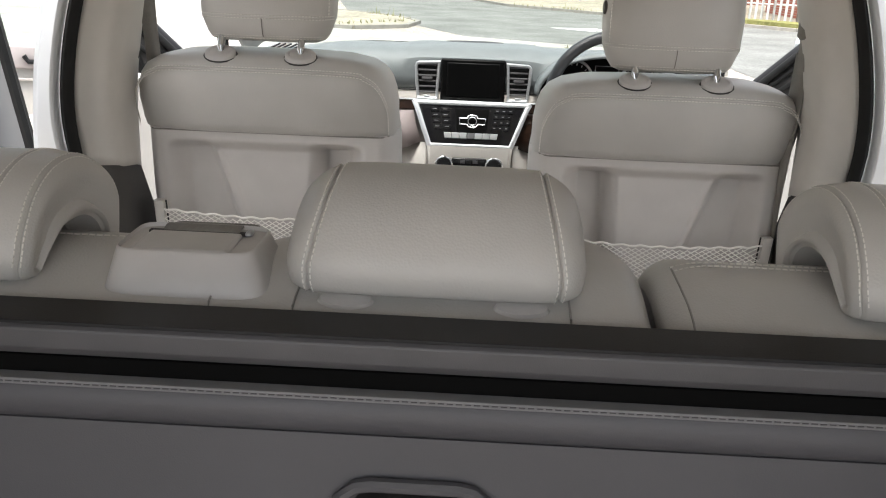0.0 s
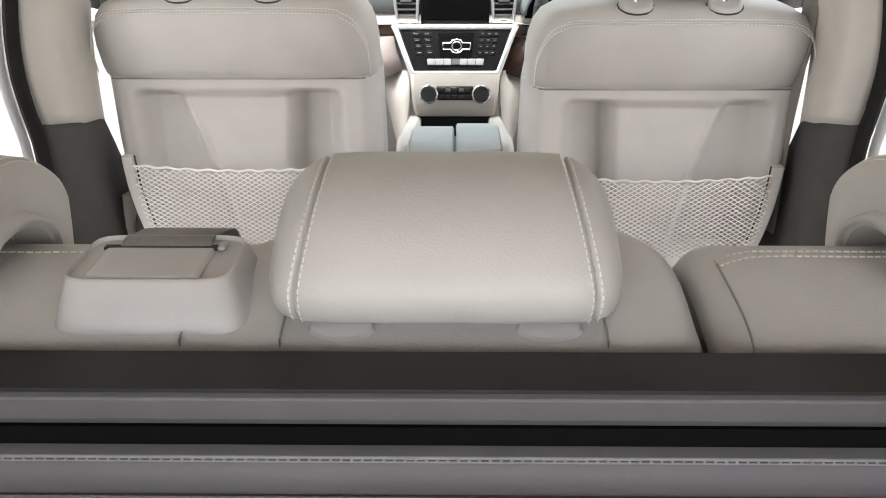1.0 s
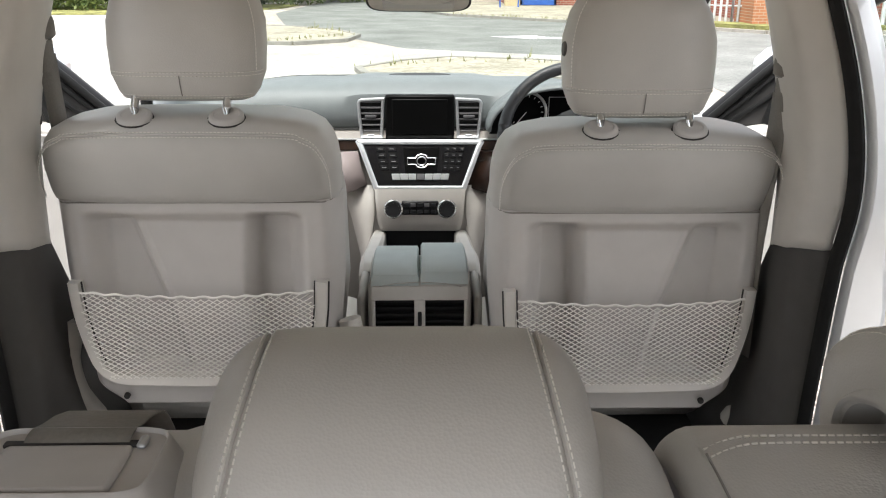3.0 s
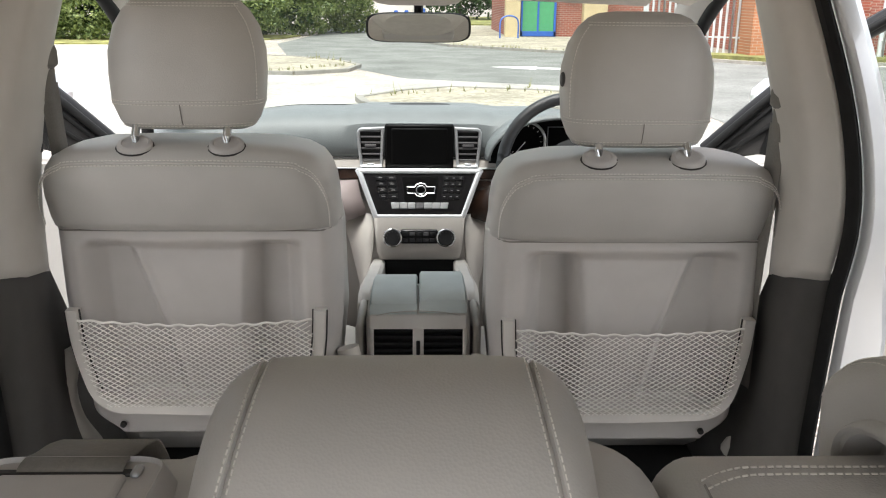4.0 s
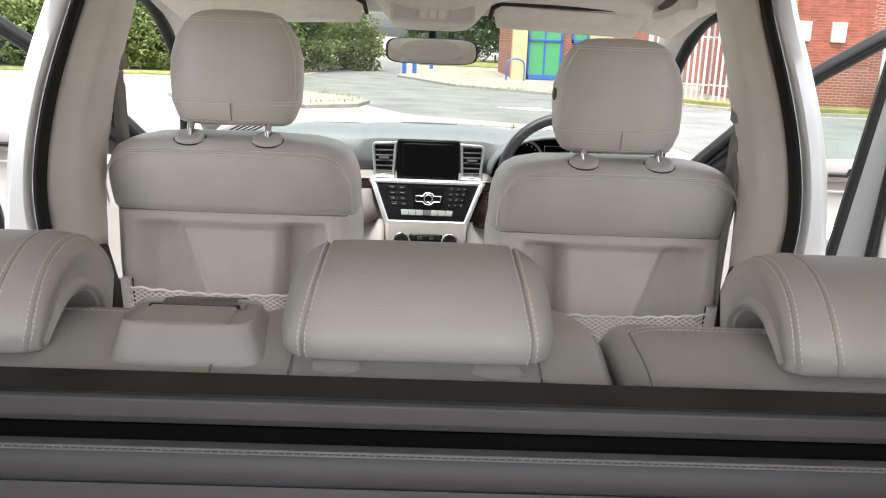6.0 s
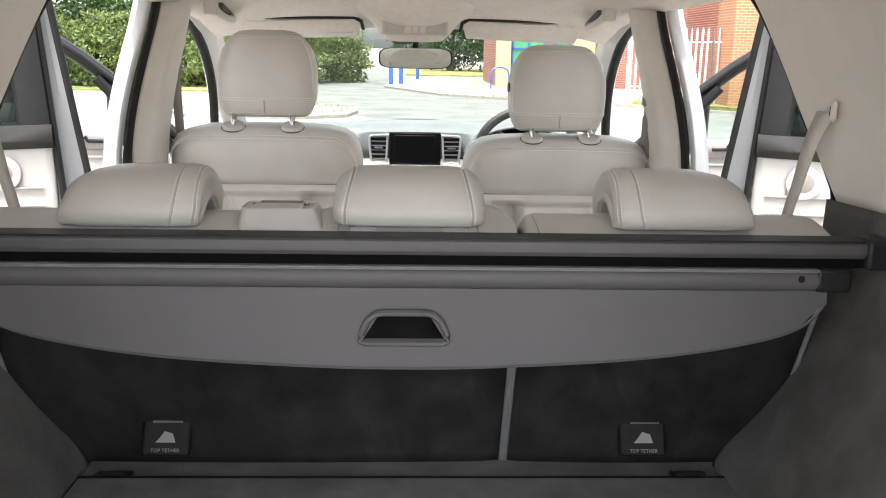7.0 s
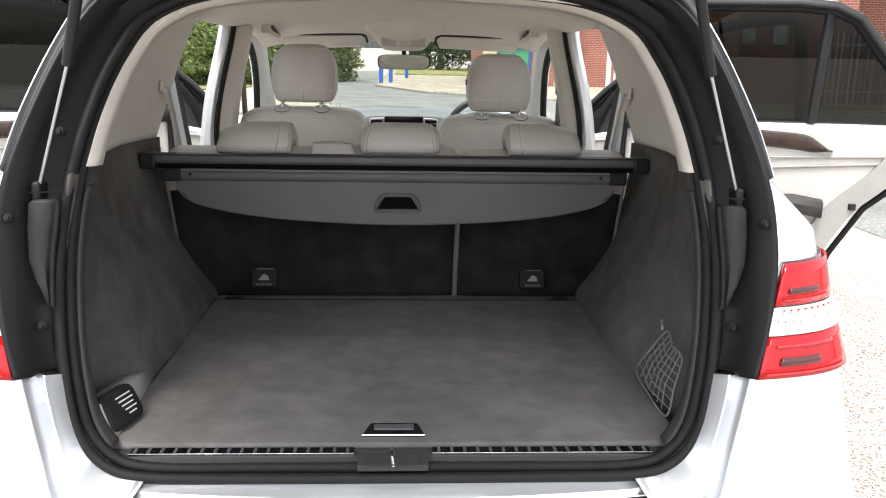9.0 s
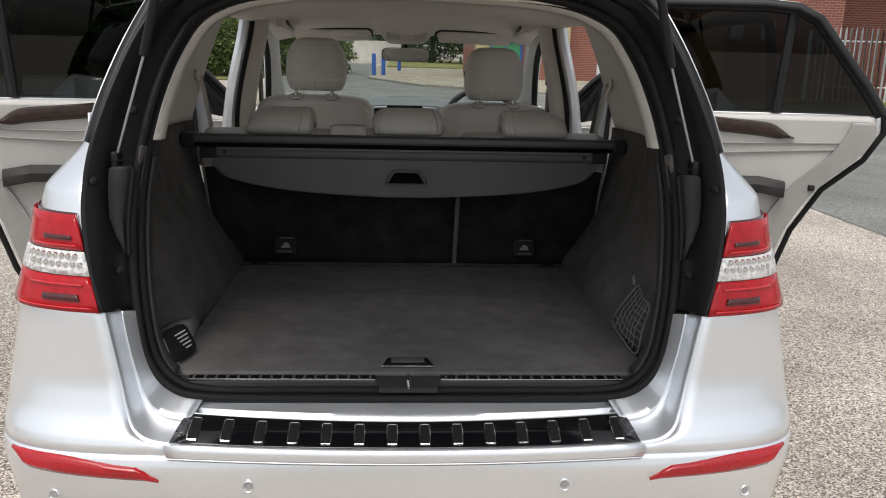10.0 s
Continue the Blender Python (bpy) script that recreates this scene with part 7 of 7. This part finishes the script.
GRASS = mat("rough_grass", (0.19, 0.19, 0.06), 0.95, var=0.5, scale=3, bump=0.8, bscale=30, wide=0.3)
WEED = mat("weed_leaf", (0.20, 0.20, 0.075), 0.8, var=0.4, scale=20)
BARK = mat("bark", (0.10, 0.075, 0.055), 0.95, var=0.35, scale=14, bump=0.8, bscale=30)
PALE = mat("galvanised_steel", (0.62, 0.64, 0.65), 0.5, metal=0.2, var=0.1, scale=8, wide=0.1)
BLUE = mat("blue_paint", (0.03, 0.11, 0.42), 0.4, var=0.08, scale=10)
GREEN = mat("green_door_paint", (0.07, 0.31, 0.14), 0.45, var=0.06, scale=6)
CREAM = mat("cream_render", (0.52, 0.43, 0.26), 0.9, var=0.08, scale=3, wide=0.08)
WHITEWALL = mat("pale_wall", (0.62, 0.58, 0.55), 0.9, var=0.12, scale=2, wide=0.1)


def leafmat(name, a, b):
    m = bpy.data.materials.new(name)
    m.use_nodes = True
    n, l = m.node_tree.nodes, m.node_tree.links
    p = n["Principled BSDF"]
    p.inputs["Roughness"].default_value = 0.55
    g = n.new("ShaderNodeNewGeometry")
    r = n.new("ShaderNodeValToRGB")
    r.color_ramp.elements[0].color, r.color_ramp.elements[1].color = (*a, 1), (*b, 1)
    l.new(g.outputs["Random Per Island"], r.inputs[0])
    l.new(r.outputs[0], p.inputs["Base Color"])
    tr, mx = n.new("ShaderNodeBsdfTranslucent"), n.new("ShaderNodeMixShader")
    l.new(r.outputs[0], tr.inputs[0])
    mx.inputs[0].default_value = 0.35
    l.new(p.outputs[0], mx.inputs[1])
    l.new(tr.outputs[0], mx.inputs[2])
    l.new(mx.outputs[0], n["Material Output"].inputs[0])
    return m


LEAF = leafmat("hedge_leaves", (0.055, 0.095, 0.025), (0.22, 0.27, 0.085))
LEAFDARK = leafmat("dark_leaves", (0.02, 0.05, 0.015), (0.07, 0.12, 0.035))
LEAFLIGHT = leafmat("tree_leaves", (0.10, 0.17, 0.03), (0.30, 0.38, 0.09))

ground = sheet("ground", [(-900, -900), (900, -900), (900, 900), (-900, 900)], 0.0, YARD, "worn speckled tarmac yard", "ground")
sheet("concrete_apron", [(-30, 4.6), (1.2, 4.6), (3.4, 9.5), (4.0, 16.5), (-0.6, 17.6), (-2.6, 18.0), (-6, 20.5), (-9, 29.5), (-30, 29.5)], 0.004, CONCRETE, "pale worn concrete apron in front of the car", "pavement")
sheet("road", [(4.2, 5.0), (40, 1.0), (40, 21), (12, 21.2), (8.6, 21.2), (6.7, 23.5), (3.5, 26.2), (0.9, 28.8), (-1.2, 34.4), (-1.6, 60), (-4.5, 60), (-4.4, 38), (-4.9, 30), (-3.6, 23.8), (-1.5, 19.8), (-0.3, 17.4), (3.8, 15.6)], 0.006, ASPHALT, "grey asphalt access road", "road")


def slab_area(name, pts, label, kerb=0.065, material=PAVING):
    """A raised paved area with single kerb stones round it."""
    o = sheet(name, pts, kerb, material, label, "pavement", kerb)
    for k in range(len(pts)):
        a, b = Vector((*pts[k], 0)), Vector((*pts[(k + 1) % len(pts)], 0))
        L = (b - a).length
        if L > 60:
            continue
        n = max(1, int(L / 0.9))
        for i in range(n):
            p, q = a.lerp(b, (i + 0.01) / n), a.lerp(b, (i + 0.99) / n)
            d = (q - p).normalized()
            w = Vector((-d.y, d.x, 0)) * 0.065
            bm = bmesh.new()
            for zz in (0.0, kerb + 0.012):
                for c in (p - w, q - w, q + w, p + w):
                    bm.verts.new(c + Vector((0, 0, zz)))
            bm.verts.ensure_lookup_table()
            v = bm.verts
            for f in ((4, 5, 6, 7), (0, 1, 5, 4), (1, 2, 6, 5), (2, 3, 7, 6), (3, 0, 4, 7)):
                bm.faces.new([v[j] for j in f])
            part("kerb_stone", bm, KERB, o, smooth=False, weld=False)
    return o


slab_area("traffic_island_near", [(-0.95, 13.7), (-0.3, 14.7), (0.5, 15.3), (1.9, 14.9), (3.3, 14.0), (3.5, 12.6), (0, 12.4), (-0.8, 13.0)], "low paved traffic island with weeds")
slab_area("traffic_island_far", [(-1.42, 20.2), (-1.6, 18.9), (-2.6, 18.1), (-5.0, 18.4), (-6, 20.2), (-4.4, 23.4), (-3.2, 22.8), (-2, 21.6)], "low paved traffic island with weeds")
slab_area("far_pavement", [(-1.2, 34.6), (0.9, 29.0), (3.5, 26.4), (6.7, 23.7), (8.5, 21.6), (26, 21.6), (26, 70), (-0.8, 70)], "paved footway beyond the road")
# painted arrow on the road
bm = bmesh.new()
v = [bm.verts.new((x, y, 0.0105)) for x, y in ((3.6, 19.6), (2.55, 20.0), (2.6, 19.7), (1.6, 20.45), (2.75, 20.75), (2.65, 20.45), (3.7, 20.0))]
bm.faces.new(v)
tagged(part("road_arrow", bm, LINE, smooth=False), "white direction arrow painted on the road", "road marking", kind="structure")


def foliage(name, clumps, leaf, size, material, label, category, trunk=None, seed=1):
    """A crown of many small leaves round clump centres, with trunk and limbs where it has them."""
    th = empty(name, label, category, (clumps[0][0], clumps[0][1], 0))
    rnd = np.random.RandomState(seed)
    vs, fs = [], []
    for cx, cy, cz, rx, ry, rz, cnt in clumps:
        d = rnd.normal(size=(cnt, 3))
        d /= np.linalg.norm(d, axis=1)[:, None]
        lump = 1 + 0.22 * np.sin(d[:, 0] * 7 + cx) * np.sin(d[:, 1] * 6 + cy) + 0.16 * np.sin(d[:, 2] * 9 + cx)
        rad = (rnd.uniform(0.30, 1.0, cnt) ** 0.4) * lump
        c = np.array([cx, cy, cz]) + d * rad[:, None] * np.array([rx, ry, rz])
        c = c[c[:, 2] > 0.05]
        for p in c:
            a = rnd.normal(size=3)
            a /= np.linalg.norm(a)
            b = np.cross(a, rnd.normal(size=3))
            b /= np.linalg.norm(b)
            s_ = size * rnd.uniform(0.6, 1.3)
            i = len(vs)
            vs += [p - a * s_, p + b * s_ * 0.45, p + a * s_, p - b * s_ * 0.45]
            fs.append((i, i + 1, i + 2, i + 3))
    me = bpy.data.meshes.new("crown")
    me.from_pydata([tuple(v) for v in vs], [], fs)
    me.materials.append(material)
    o = new("crown", me)
    o.parent = th
    o.matrix_parent_inverse = Matrix.Translation(-Vector(th.location))
    if trunk:
        x, y, h, r = trunk
        bm = bmesh.new()
        loft(bm, [[Vector((x + 0.1 * math.sin(z) + q * math.cos(a), y + q * math.sin(a), z)) for a in [k * math.tau / 10 for k in range(10)]] for z, q in ((0, r * 1.4), (0.3, r), (h * 0.5, r * 0.8), (h, r * 0.4))], True, True)
        part("trunk", bm, BARK, th)
        for k in range(5):
            a = k * 1.3 + seed
            tubepart("limb", [(x, y, h * (0.45 + 0.1 * k)), (x + math.cos(a) * h * 0.2, y + math.sin(a) * h * 0.2, h * (0.62 + 0.1 * k)), (x + math.cos(a) * h * 0.36, y + math.sin(a) * h * 0.36, h * (0.85 + 0.08 * k))], r * 0.3, BARK, th, n=6)
    return th


rnd = random.Random(3)
for k, (x, y) in enumerate(((-17, 30.5), (-14.2, 31.0), (-11.6, 31.5), (-9.2, 32.0), (-7.0, 33.5), (-5.6, 36.5))):
    foliage("hedge", [(x, y, 1.0, 1.9, 1.2, 1.1, 4200), (x + 0.6, y + 0.5, 2.0, 1.5, 1.1, 0.8, 2200)], 0, 0.085, LEAF, "tall unclipped green hedge along the yard", "hedge", seed=10 + k)
# added backing of dark leaves: closes sky gaps, darkens the hedge's depth
for k, (x, y) in enumerate(((-18.5, 32.2), (-15.2, 32.8), (-12.2, 33.4), (-9.4, 34.2), (-7.0, 36.2))):
    foliage("hedge", [(x, y, 1.5, 2.3, 1.0, 1.7, 6500)], 0, 0.13, LEAFDARK, "added dark leaves for the shaded depth of the hedge", "hedge", seed=80 + k)
for k, (x, y, h) in enumerate(((-15.5, 34, 7.5), (-11.5, 35.5, 7.0), (-8.0, 37, 7.5), (-19.5, 31, 7), (-5.8, 43, 6.5))):
    foliage("tree", [(x, y, h * 0.55, 2.0, 2.0, 1.5, 4000), (x - 1.2, y, h * 0.75, 1.5, 1.5, 1.2, 2500), (x + 1.2, y - 0.4, h * 0.8, 1.5, 1.5, 1.3, 2500), (x, y, h, 1.3, 1.3, 1.1, 2000)], 0, 0.10, LEAFLIGHT, "leafy light green tree behind the hedge", "tree", (x, y, h * 0.75, 0.14), 30 + k)
foliage("bush", [(-4.0, 39.5, 1.3, 1.7, 1.4, 1.4, 6000), (-3.2, 40.0, 1.0, 1.2, 1.2, 1.1, 3000), (-4.6, 39.8, 2.0, 1.1, 1.1, 0.9, 2500)], 0, 0.085, LEAF, "round green bush at the road's bend", "bush", seed=50)
for k, (x, y, h) in enumerate(((2.6, 62, 7), (5.2, 60, 7.5), (8.0, 63, 8), (0.0, 72, 7))):
    foliage("tree", [(x, y, h * 0.35, 2.4, 1.8, 2.2, 3500), (x, y, h * 0.7, 2.0, 1.8, 1.8, 3000)], 0, 0.16, LEAFDARK, "dark green tree beyond the far pavement", "tree", (x, y, h * 0.7, 0.18), 60 + k)
sheet("grass_verge", [(-0.6, 50), (16, 48), (16, 70), (-0.6, 70)], 0.13, GRASS, "rough green grass verge", "grass", 0.1)
sheet("grass_strip", [(-20, 27.4), (-7.2, 29.2), (-5.2, 33.5), (-4.9, 36), (-6.5, 36), (-20, 31)], 0.05, GRASS, "yellow green grass strip under the hedge", "grass", 0.05)
sheet("fence_verge", [(6.4, 24.6), (8.6, 22.0), (19, 22.0), (19, 22.9), (8.8, 23.4), (6.6, 25.2)], 0.16, GRASS, "weedy verge below the fence", "grass", 0.1)
# weeds on the kerbs
bm = bmesh.new()
for x0, y0, x1, y1, n in ((-0.9, 13.7, 2.0, 15.2, 22), (1.0, 15.1, 3.4, 13.8, 20), (-1.5, 20.0, -3.5, 18.1, 30), (-3.0, 22.6, -1.5, 20.4, 20), (1.2, 28.8, 6.6, 23.8, 80), (7.0, 23.6, 8.6, 21.7, 40), (8.6, 21.8, 14, 21.8, 100)):
    for k in range(n):
        f = rnd.random()
        x, y = x0 + (x1 - x0) * f + rnd.uniform(-0.2, 0.2), y0 + (y1 - y0) * f + rnd.uniform(-0.2, 0.2)
        for j in range(5):
            a, h = rnd.uniform(0, 6.28), rnd.uniform(0.03, 0.11) * (2.6 if rnd.random() < 0.06 else 1)
            b = Vector((x, y, 0.06))
            t = b + Vector((math.cos(a) * h * 0.5, math.sin(a) * h * 0.5, h))
            w = Vector((-math.sin(a), math.cos(a), 0)) * 0.008
            v = [bm.verts.new(q) for q in (b - w, b + w, t)]
            bm.faces.new(v)
tagged(part("weeds", bm, WEED, smooth=False, weld=False), "tufts of yellow green weeds along the kerbs", "weeds", kind="stuff")


# palisade fence
def pale_mesh(h):
    bm = bmesh.new()
    prof = [(-0.034, 0.012), (-0.012, -0.008), (0.012, -0.008), (0.034, 0.012)]
    loft(bm, [[Vector((x * (1 if z < h - 0.12 else q), y, z)) for x, y in prof] for z, q in ((0, 1), (h - 0.12, 1), (h - 0.06, 0.75), (h, 0.1))])
    bmesh.ops.solidify(bm, geom=bm.faces[:], thickness=0.004)
    me = bpy.data.meshes.new("pale")
    bm.to_mesh(me)
    bm.free()
    me.materials.append(PALE)
    return me


PM = pale_mesh(2.15)


def fence(a, b, label):
    th = empty("palisade_fence", label, "fence", (*a, 0.1), "palisade fences")
    A, B = Vector((*a, 0.12)), Vector((*b, 0.12))
    L = (B - A).length
    ang = math.atan2(B.y - A.y, B.x - A.x)
    inv = Matrix.Translation(-Vector(th.location))
    for k in range(int(L / 0.155)):
        p = A.lerp(B, (k + 0.5) * 0.155 / L)
        o = new("pale", PM)
        o.parent = th
        o.matrix_parent_inverse = inv
        o.matrix_basis = Matrix.Translation(p) @ Euler((0, 0, ang)).to_matrix().to_4x4()
    d = Vector((math.sin(ang), -math.cos(ang), 0)) * -0.03
    for z in (0.45, 1.75):
        tubepart("rail", [A + d + Vector((0, 0, z)), B + d + Vector((0, 0, z))], 0.022, PALE, th, n=4)
    n = max(1, int(L / 2.7))
    for k in range(n + 1):
        p = A.lerp(B, k / n) + d * 2
        boxpart("post", (p.x - 0.05, p.x + 0.05, p.y - 0.03, p.y + 0.03, 0, 2.15), PALE, th, bevel=0.004)
    return th


fence((6.3, 25.0), (8.75, 23.6), "galvanised steel palisade fence")
fence((11.9, 22.6), (20, 22.3), "galvanised steel palisade fence before a brick wall")
# bollards and cycle hoop
bm = bmesh.new()
loft(bm, [[Vector((r * math.cos(a), r * math.sin(a), z)) for a in [k * math.tau / 16 for k in range(16)]] for z, r in ((0, 0.09), (0.86, 0.09), (0.92, 0.08), (0.95, 0.04))], True, True)
first = part("bollard", bm, BLUE)
first.location = (-1.03, 36.0, 0.1)
tagged(first, "blue painted steel bollard at the pavement's edge", "bollard", "blue bollards")
for x, y in ((-0.62, 36.6), (0.1, 43.0)):
    copy_thing(first, Matrix.Translation((x, y, 0.1)))
tagged(tubepart("cycle_hoop", spline([(2.95, 33.0, 0.1), (2.95, 33.0, 0.65), (3.05, 33.05, 0.85), (3.3, 33.1, 0.92), (3.55, 33.15, 0.85), (3.65, 33.2, 0.65), (3.65, 33.2, 0.1)], 5), 0.03, BLUE), "blue steel cycle hoop on the pavement", "cycle hoop")


def brickmat(name, a, b, mortar):
    m = bpy.data.materials.new(name)
    m.use_nodes = True
    n, l = m.node_tree.nodes, m.node_tree.links
    p = n["Principled BSDF"]
    p.inputs["Roughness"].default_value = 0.9
    co, mp, br = n.new("ShaderNodeTexCoord"), n.new("ShaderNodeMapping"), n.new("ShaderNodeTexBrick")
    mp.inputs["Rotation"].default_value = (radians(90), 0, 0)
    l.new(co.outputs["Object"], mp.inputs["Vector"])
    l.new(mp.outputs[0], br.inputs["Vector"])
    br.inputs["Color1"].default_value, br.inputs["Color2"].default_value, br.inputs["Mortar"].default_value = (*a, 1), (*b, 1), (*mortar, 1)
    br.inputs["Scale"].default_value = 1.0
    br.inputs["Brick Width"].default_value, br.inputs["Row Height"].default_value, br.inputs["Mortar Size"].default_value = 0.225, 0.075, 0.008
    ns = n.new("ShaderNodeTexNoise")
    ns.inputs["Scale"].default_value = 0.8
    l.new(co.outputs["Object"], ns.inputs["Vector"])
    mx = n.new("ShaderNodeVectorMath")
    mx.operation = "SCALE"
    mr = n.new("ShaderNodeMapRange")
    mr.inputs["To Min"].default_value, mr.inputs["To Max"].default_value = 0.75, 1.25
    l.new(ns.outputs["Fac"], mr.inputs["Value"])
    l.new(br.outputs["Color"], mx.inputs[0])
    l.new(mr.outputs[0], mx.inputs["Scale"])
    l.new(mx.outputs[0], p.inputs["Base Color"])
    bp = n.new("ShaderNodeBump")
    bp.inputs["Strength"].default_value, bp.inputs["Distance"].default_value = 0.6, 0.01
    bp.invert = True
    l.new(br.outputs["Fac"], bp.inputs["Height"])
    l.new(bp.outputs[0], p.inputs["Normal"])
    return m


BRICK = brickmat("red_brick", (0.31, 0.090, 0.058), (0.24, 0.070, 0.048), (0.36, 0.30, 0.25))
ORANGE = brickmat("orange_brick", (0.38, 0.155, 0.07), (0.32, 0.13, 0.06), (0.36, 0.28, 0.20))
# building with the green door, beyond the footway
ba = empty("school_building", "red brick building with a green door and cream columns", "building", (6, 36, 0))
boxpart("wall", (3.5, 14, 35.6, 44, 0.05, 5.2), BRICK, ba, "red brick wall", bevel=0.0)
boxpart("column", (3.35, 3.95, 35.2, 35.7, 0.05, 5.2), CREAM, ba, "cream rendered column", bevel=0.02)
boxpart("column", (6.47, 7.42, 35.1, 35.7, 0.05, 5.2), CREAM, ba, "cream rendered column", bevel=0.02)
dr = boxpart("door", (4.05, 5.35, 35.5, 35.58, 0.1, 2.9), GREEN, ba, "bright green panelled door", bevel=0.01)
for b in ((4.0, 4.07, 35.44, 35.6, 0.1, 3.0), (5.33, 5.42, 35.44, 35.6, 0.1, 3.0), (4.66, 4.73, 35.46, 35.6, 0.1, 2.9), (4.0, 5.42, 35.44, 35.6, 0.08, 0.28), (4.0, 5.42, 35.44, 35.6, 1.62, 1.69)):
    boxpart("door_bar", b, BLUE, dr, "blue door frame bar", bevel=0.005)
wn_ = boxpart("window", (5.84, 6.42, 35.5, 35.58, 1.7, 3.0), GREEN, ba, "green window panel in a blue frame", bevel=0.01)
for b in ((5.78, 5.86, 35.44, 35.6, 1.6, 3.05), (6.38, 6.46, 35.44, 35.6, 1.6, 3.05), (5.78, 6.46, 35.44, 35.6, 1.6, 1.72)):
    boxpart("window_bar", b, BLUE, wn_, "blue frame bar", bevel=0.005)
boxpart("roof", (3.2, 14.2, 34.9, 44.3, 5.2, 5.5), mat("roof_sheet", (0.2, 0.2, 0.2), 0.6), ba, bevel=0.02)
# nearer brick building behind the verge
bb = empty("brick_building", "red brick building with an orange brick pier", "building", (10, 24, 0))
boxpart("wall", (9.5, 13.2, 23.4, 30, 0.05, 5.4), BRICK, bb, "red brick wall", bevel=0.0)
boxpart("wall", (13.2, 24, 26, 30, 0.05, 5.4), BRICK, bb, "red brick wall", bevel=0.0)
boxpart("pier", (8.6, 9.55, 22.9, 24.2, 0.05, 5.4), ORANGE, bb, "orange brick pier", bevel=0.01)
boxpart("roof", (8.4, 24.2, 22.6, 30.3, 5.4, 5.7), mat("roof_edge", (0.16, 0.16, 0.17), 0.6), bb, bevel=0.02)
for x in (9.98, 10.93):
    v = boxpart("wall_vent", (x - 0.2, x + 0.2, 23.3, 23.4, 1.85, 2.38), mat("vent_box", (0.55, 0.56, 0.55), 0.5), bb, "pale grey wall vent box", bevel=0.02)
    for k in range(6):
        boxpart("louvre", (x - 0.15, x + 0.15, 23.285, 23.30, 1.92 + k * 0.07, 1.95 + k * 0.07), SEATSHELL, v, bevel=0.003)
# low pale wall and cabins far up the road
boxpart("far_wall", (-9, 0.3, 66, 66.4, 0, 1.6), WHITEWALL, None, "", bevel=0.02)
tagged(bpy.data.objects["far_wall"], "pale low wall far up the road", "wall", kind="structure")
far = empty("far_building", "pale rendered building far up the road", "building", (6, 80, 0))
boxpart("wall", (4.5, 16, 74, 84, 0, 5), WHITEWALL, far, bevel=0.02)
boxpart("roof", (4.2, 16.3, 73.6, 84.4, 5, 5.6), KERB, far, bevel=0.02)
# single bricks on the stretch of the near wall that shows past the doors
bed = boxpart("mortar_bed", (9.62, 11.90, 23.396, 23.402, 1.15, 3.40), mat("mortar", (0.42, 0.36, 0.30), 0.95, var=0.12, scale=40), bb, "pale mortar", bevel=0.0)
BRICKPIECE = mat("brick_face", (0.28, 0.083, 0.053), 0.9, var=0.2, scale=30, bump=0.4, bscale=160)
nodes_, links_ = BRICKPIECE.node_tree.nodes, BRICKPIECE.node_tree.links
info, spread, tone = nodes_.new("ShaderNodeObjectInfo"), nodes_.new("ShaderNodeMapRange"), nodes_.new("ShaderNodeVectorMath")
spread.inputs["To Min"].default_value, spread.inputs["To Max"].default_value = 0.72, 1.25
links_.new(info.outputs["Random"], spread.inputs["Value"])
tone.operation = "SCALE"
links_.new(nodes_["Principled BSDF"].inputs["Base Color"].links[0].from_socket, tone.inputs[0])
links_.new(spread.outputs[0], tone.inputs["Scale"])
links_.new(tone.outputs[0], nodes_["Principled BSDF"].inputs["Base Color"])
piece = bpy.data.meshes.new("brick")
bm = bmesh.new()
box(bm, -0.1075, 0.1075, -0.012, 0.006, -0.0325, 0.0325)
bm.to_mesh(piece)
bm.free()
piece.materials.append(BRICKPIECE)
for row in range(29):
    for col in range(10):
        o = new("brick", piece)
        o.parent = bed
        o.matrix_basis = Matrix.Translation((9.74 + col * 0.225 + (0.1125 if row % 2 else 0) - (0.06 if row % 2 else 0), 23.395 + rnd.uniform(-0.002, 0.002), 1.20 + row * 0.075))
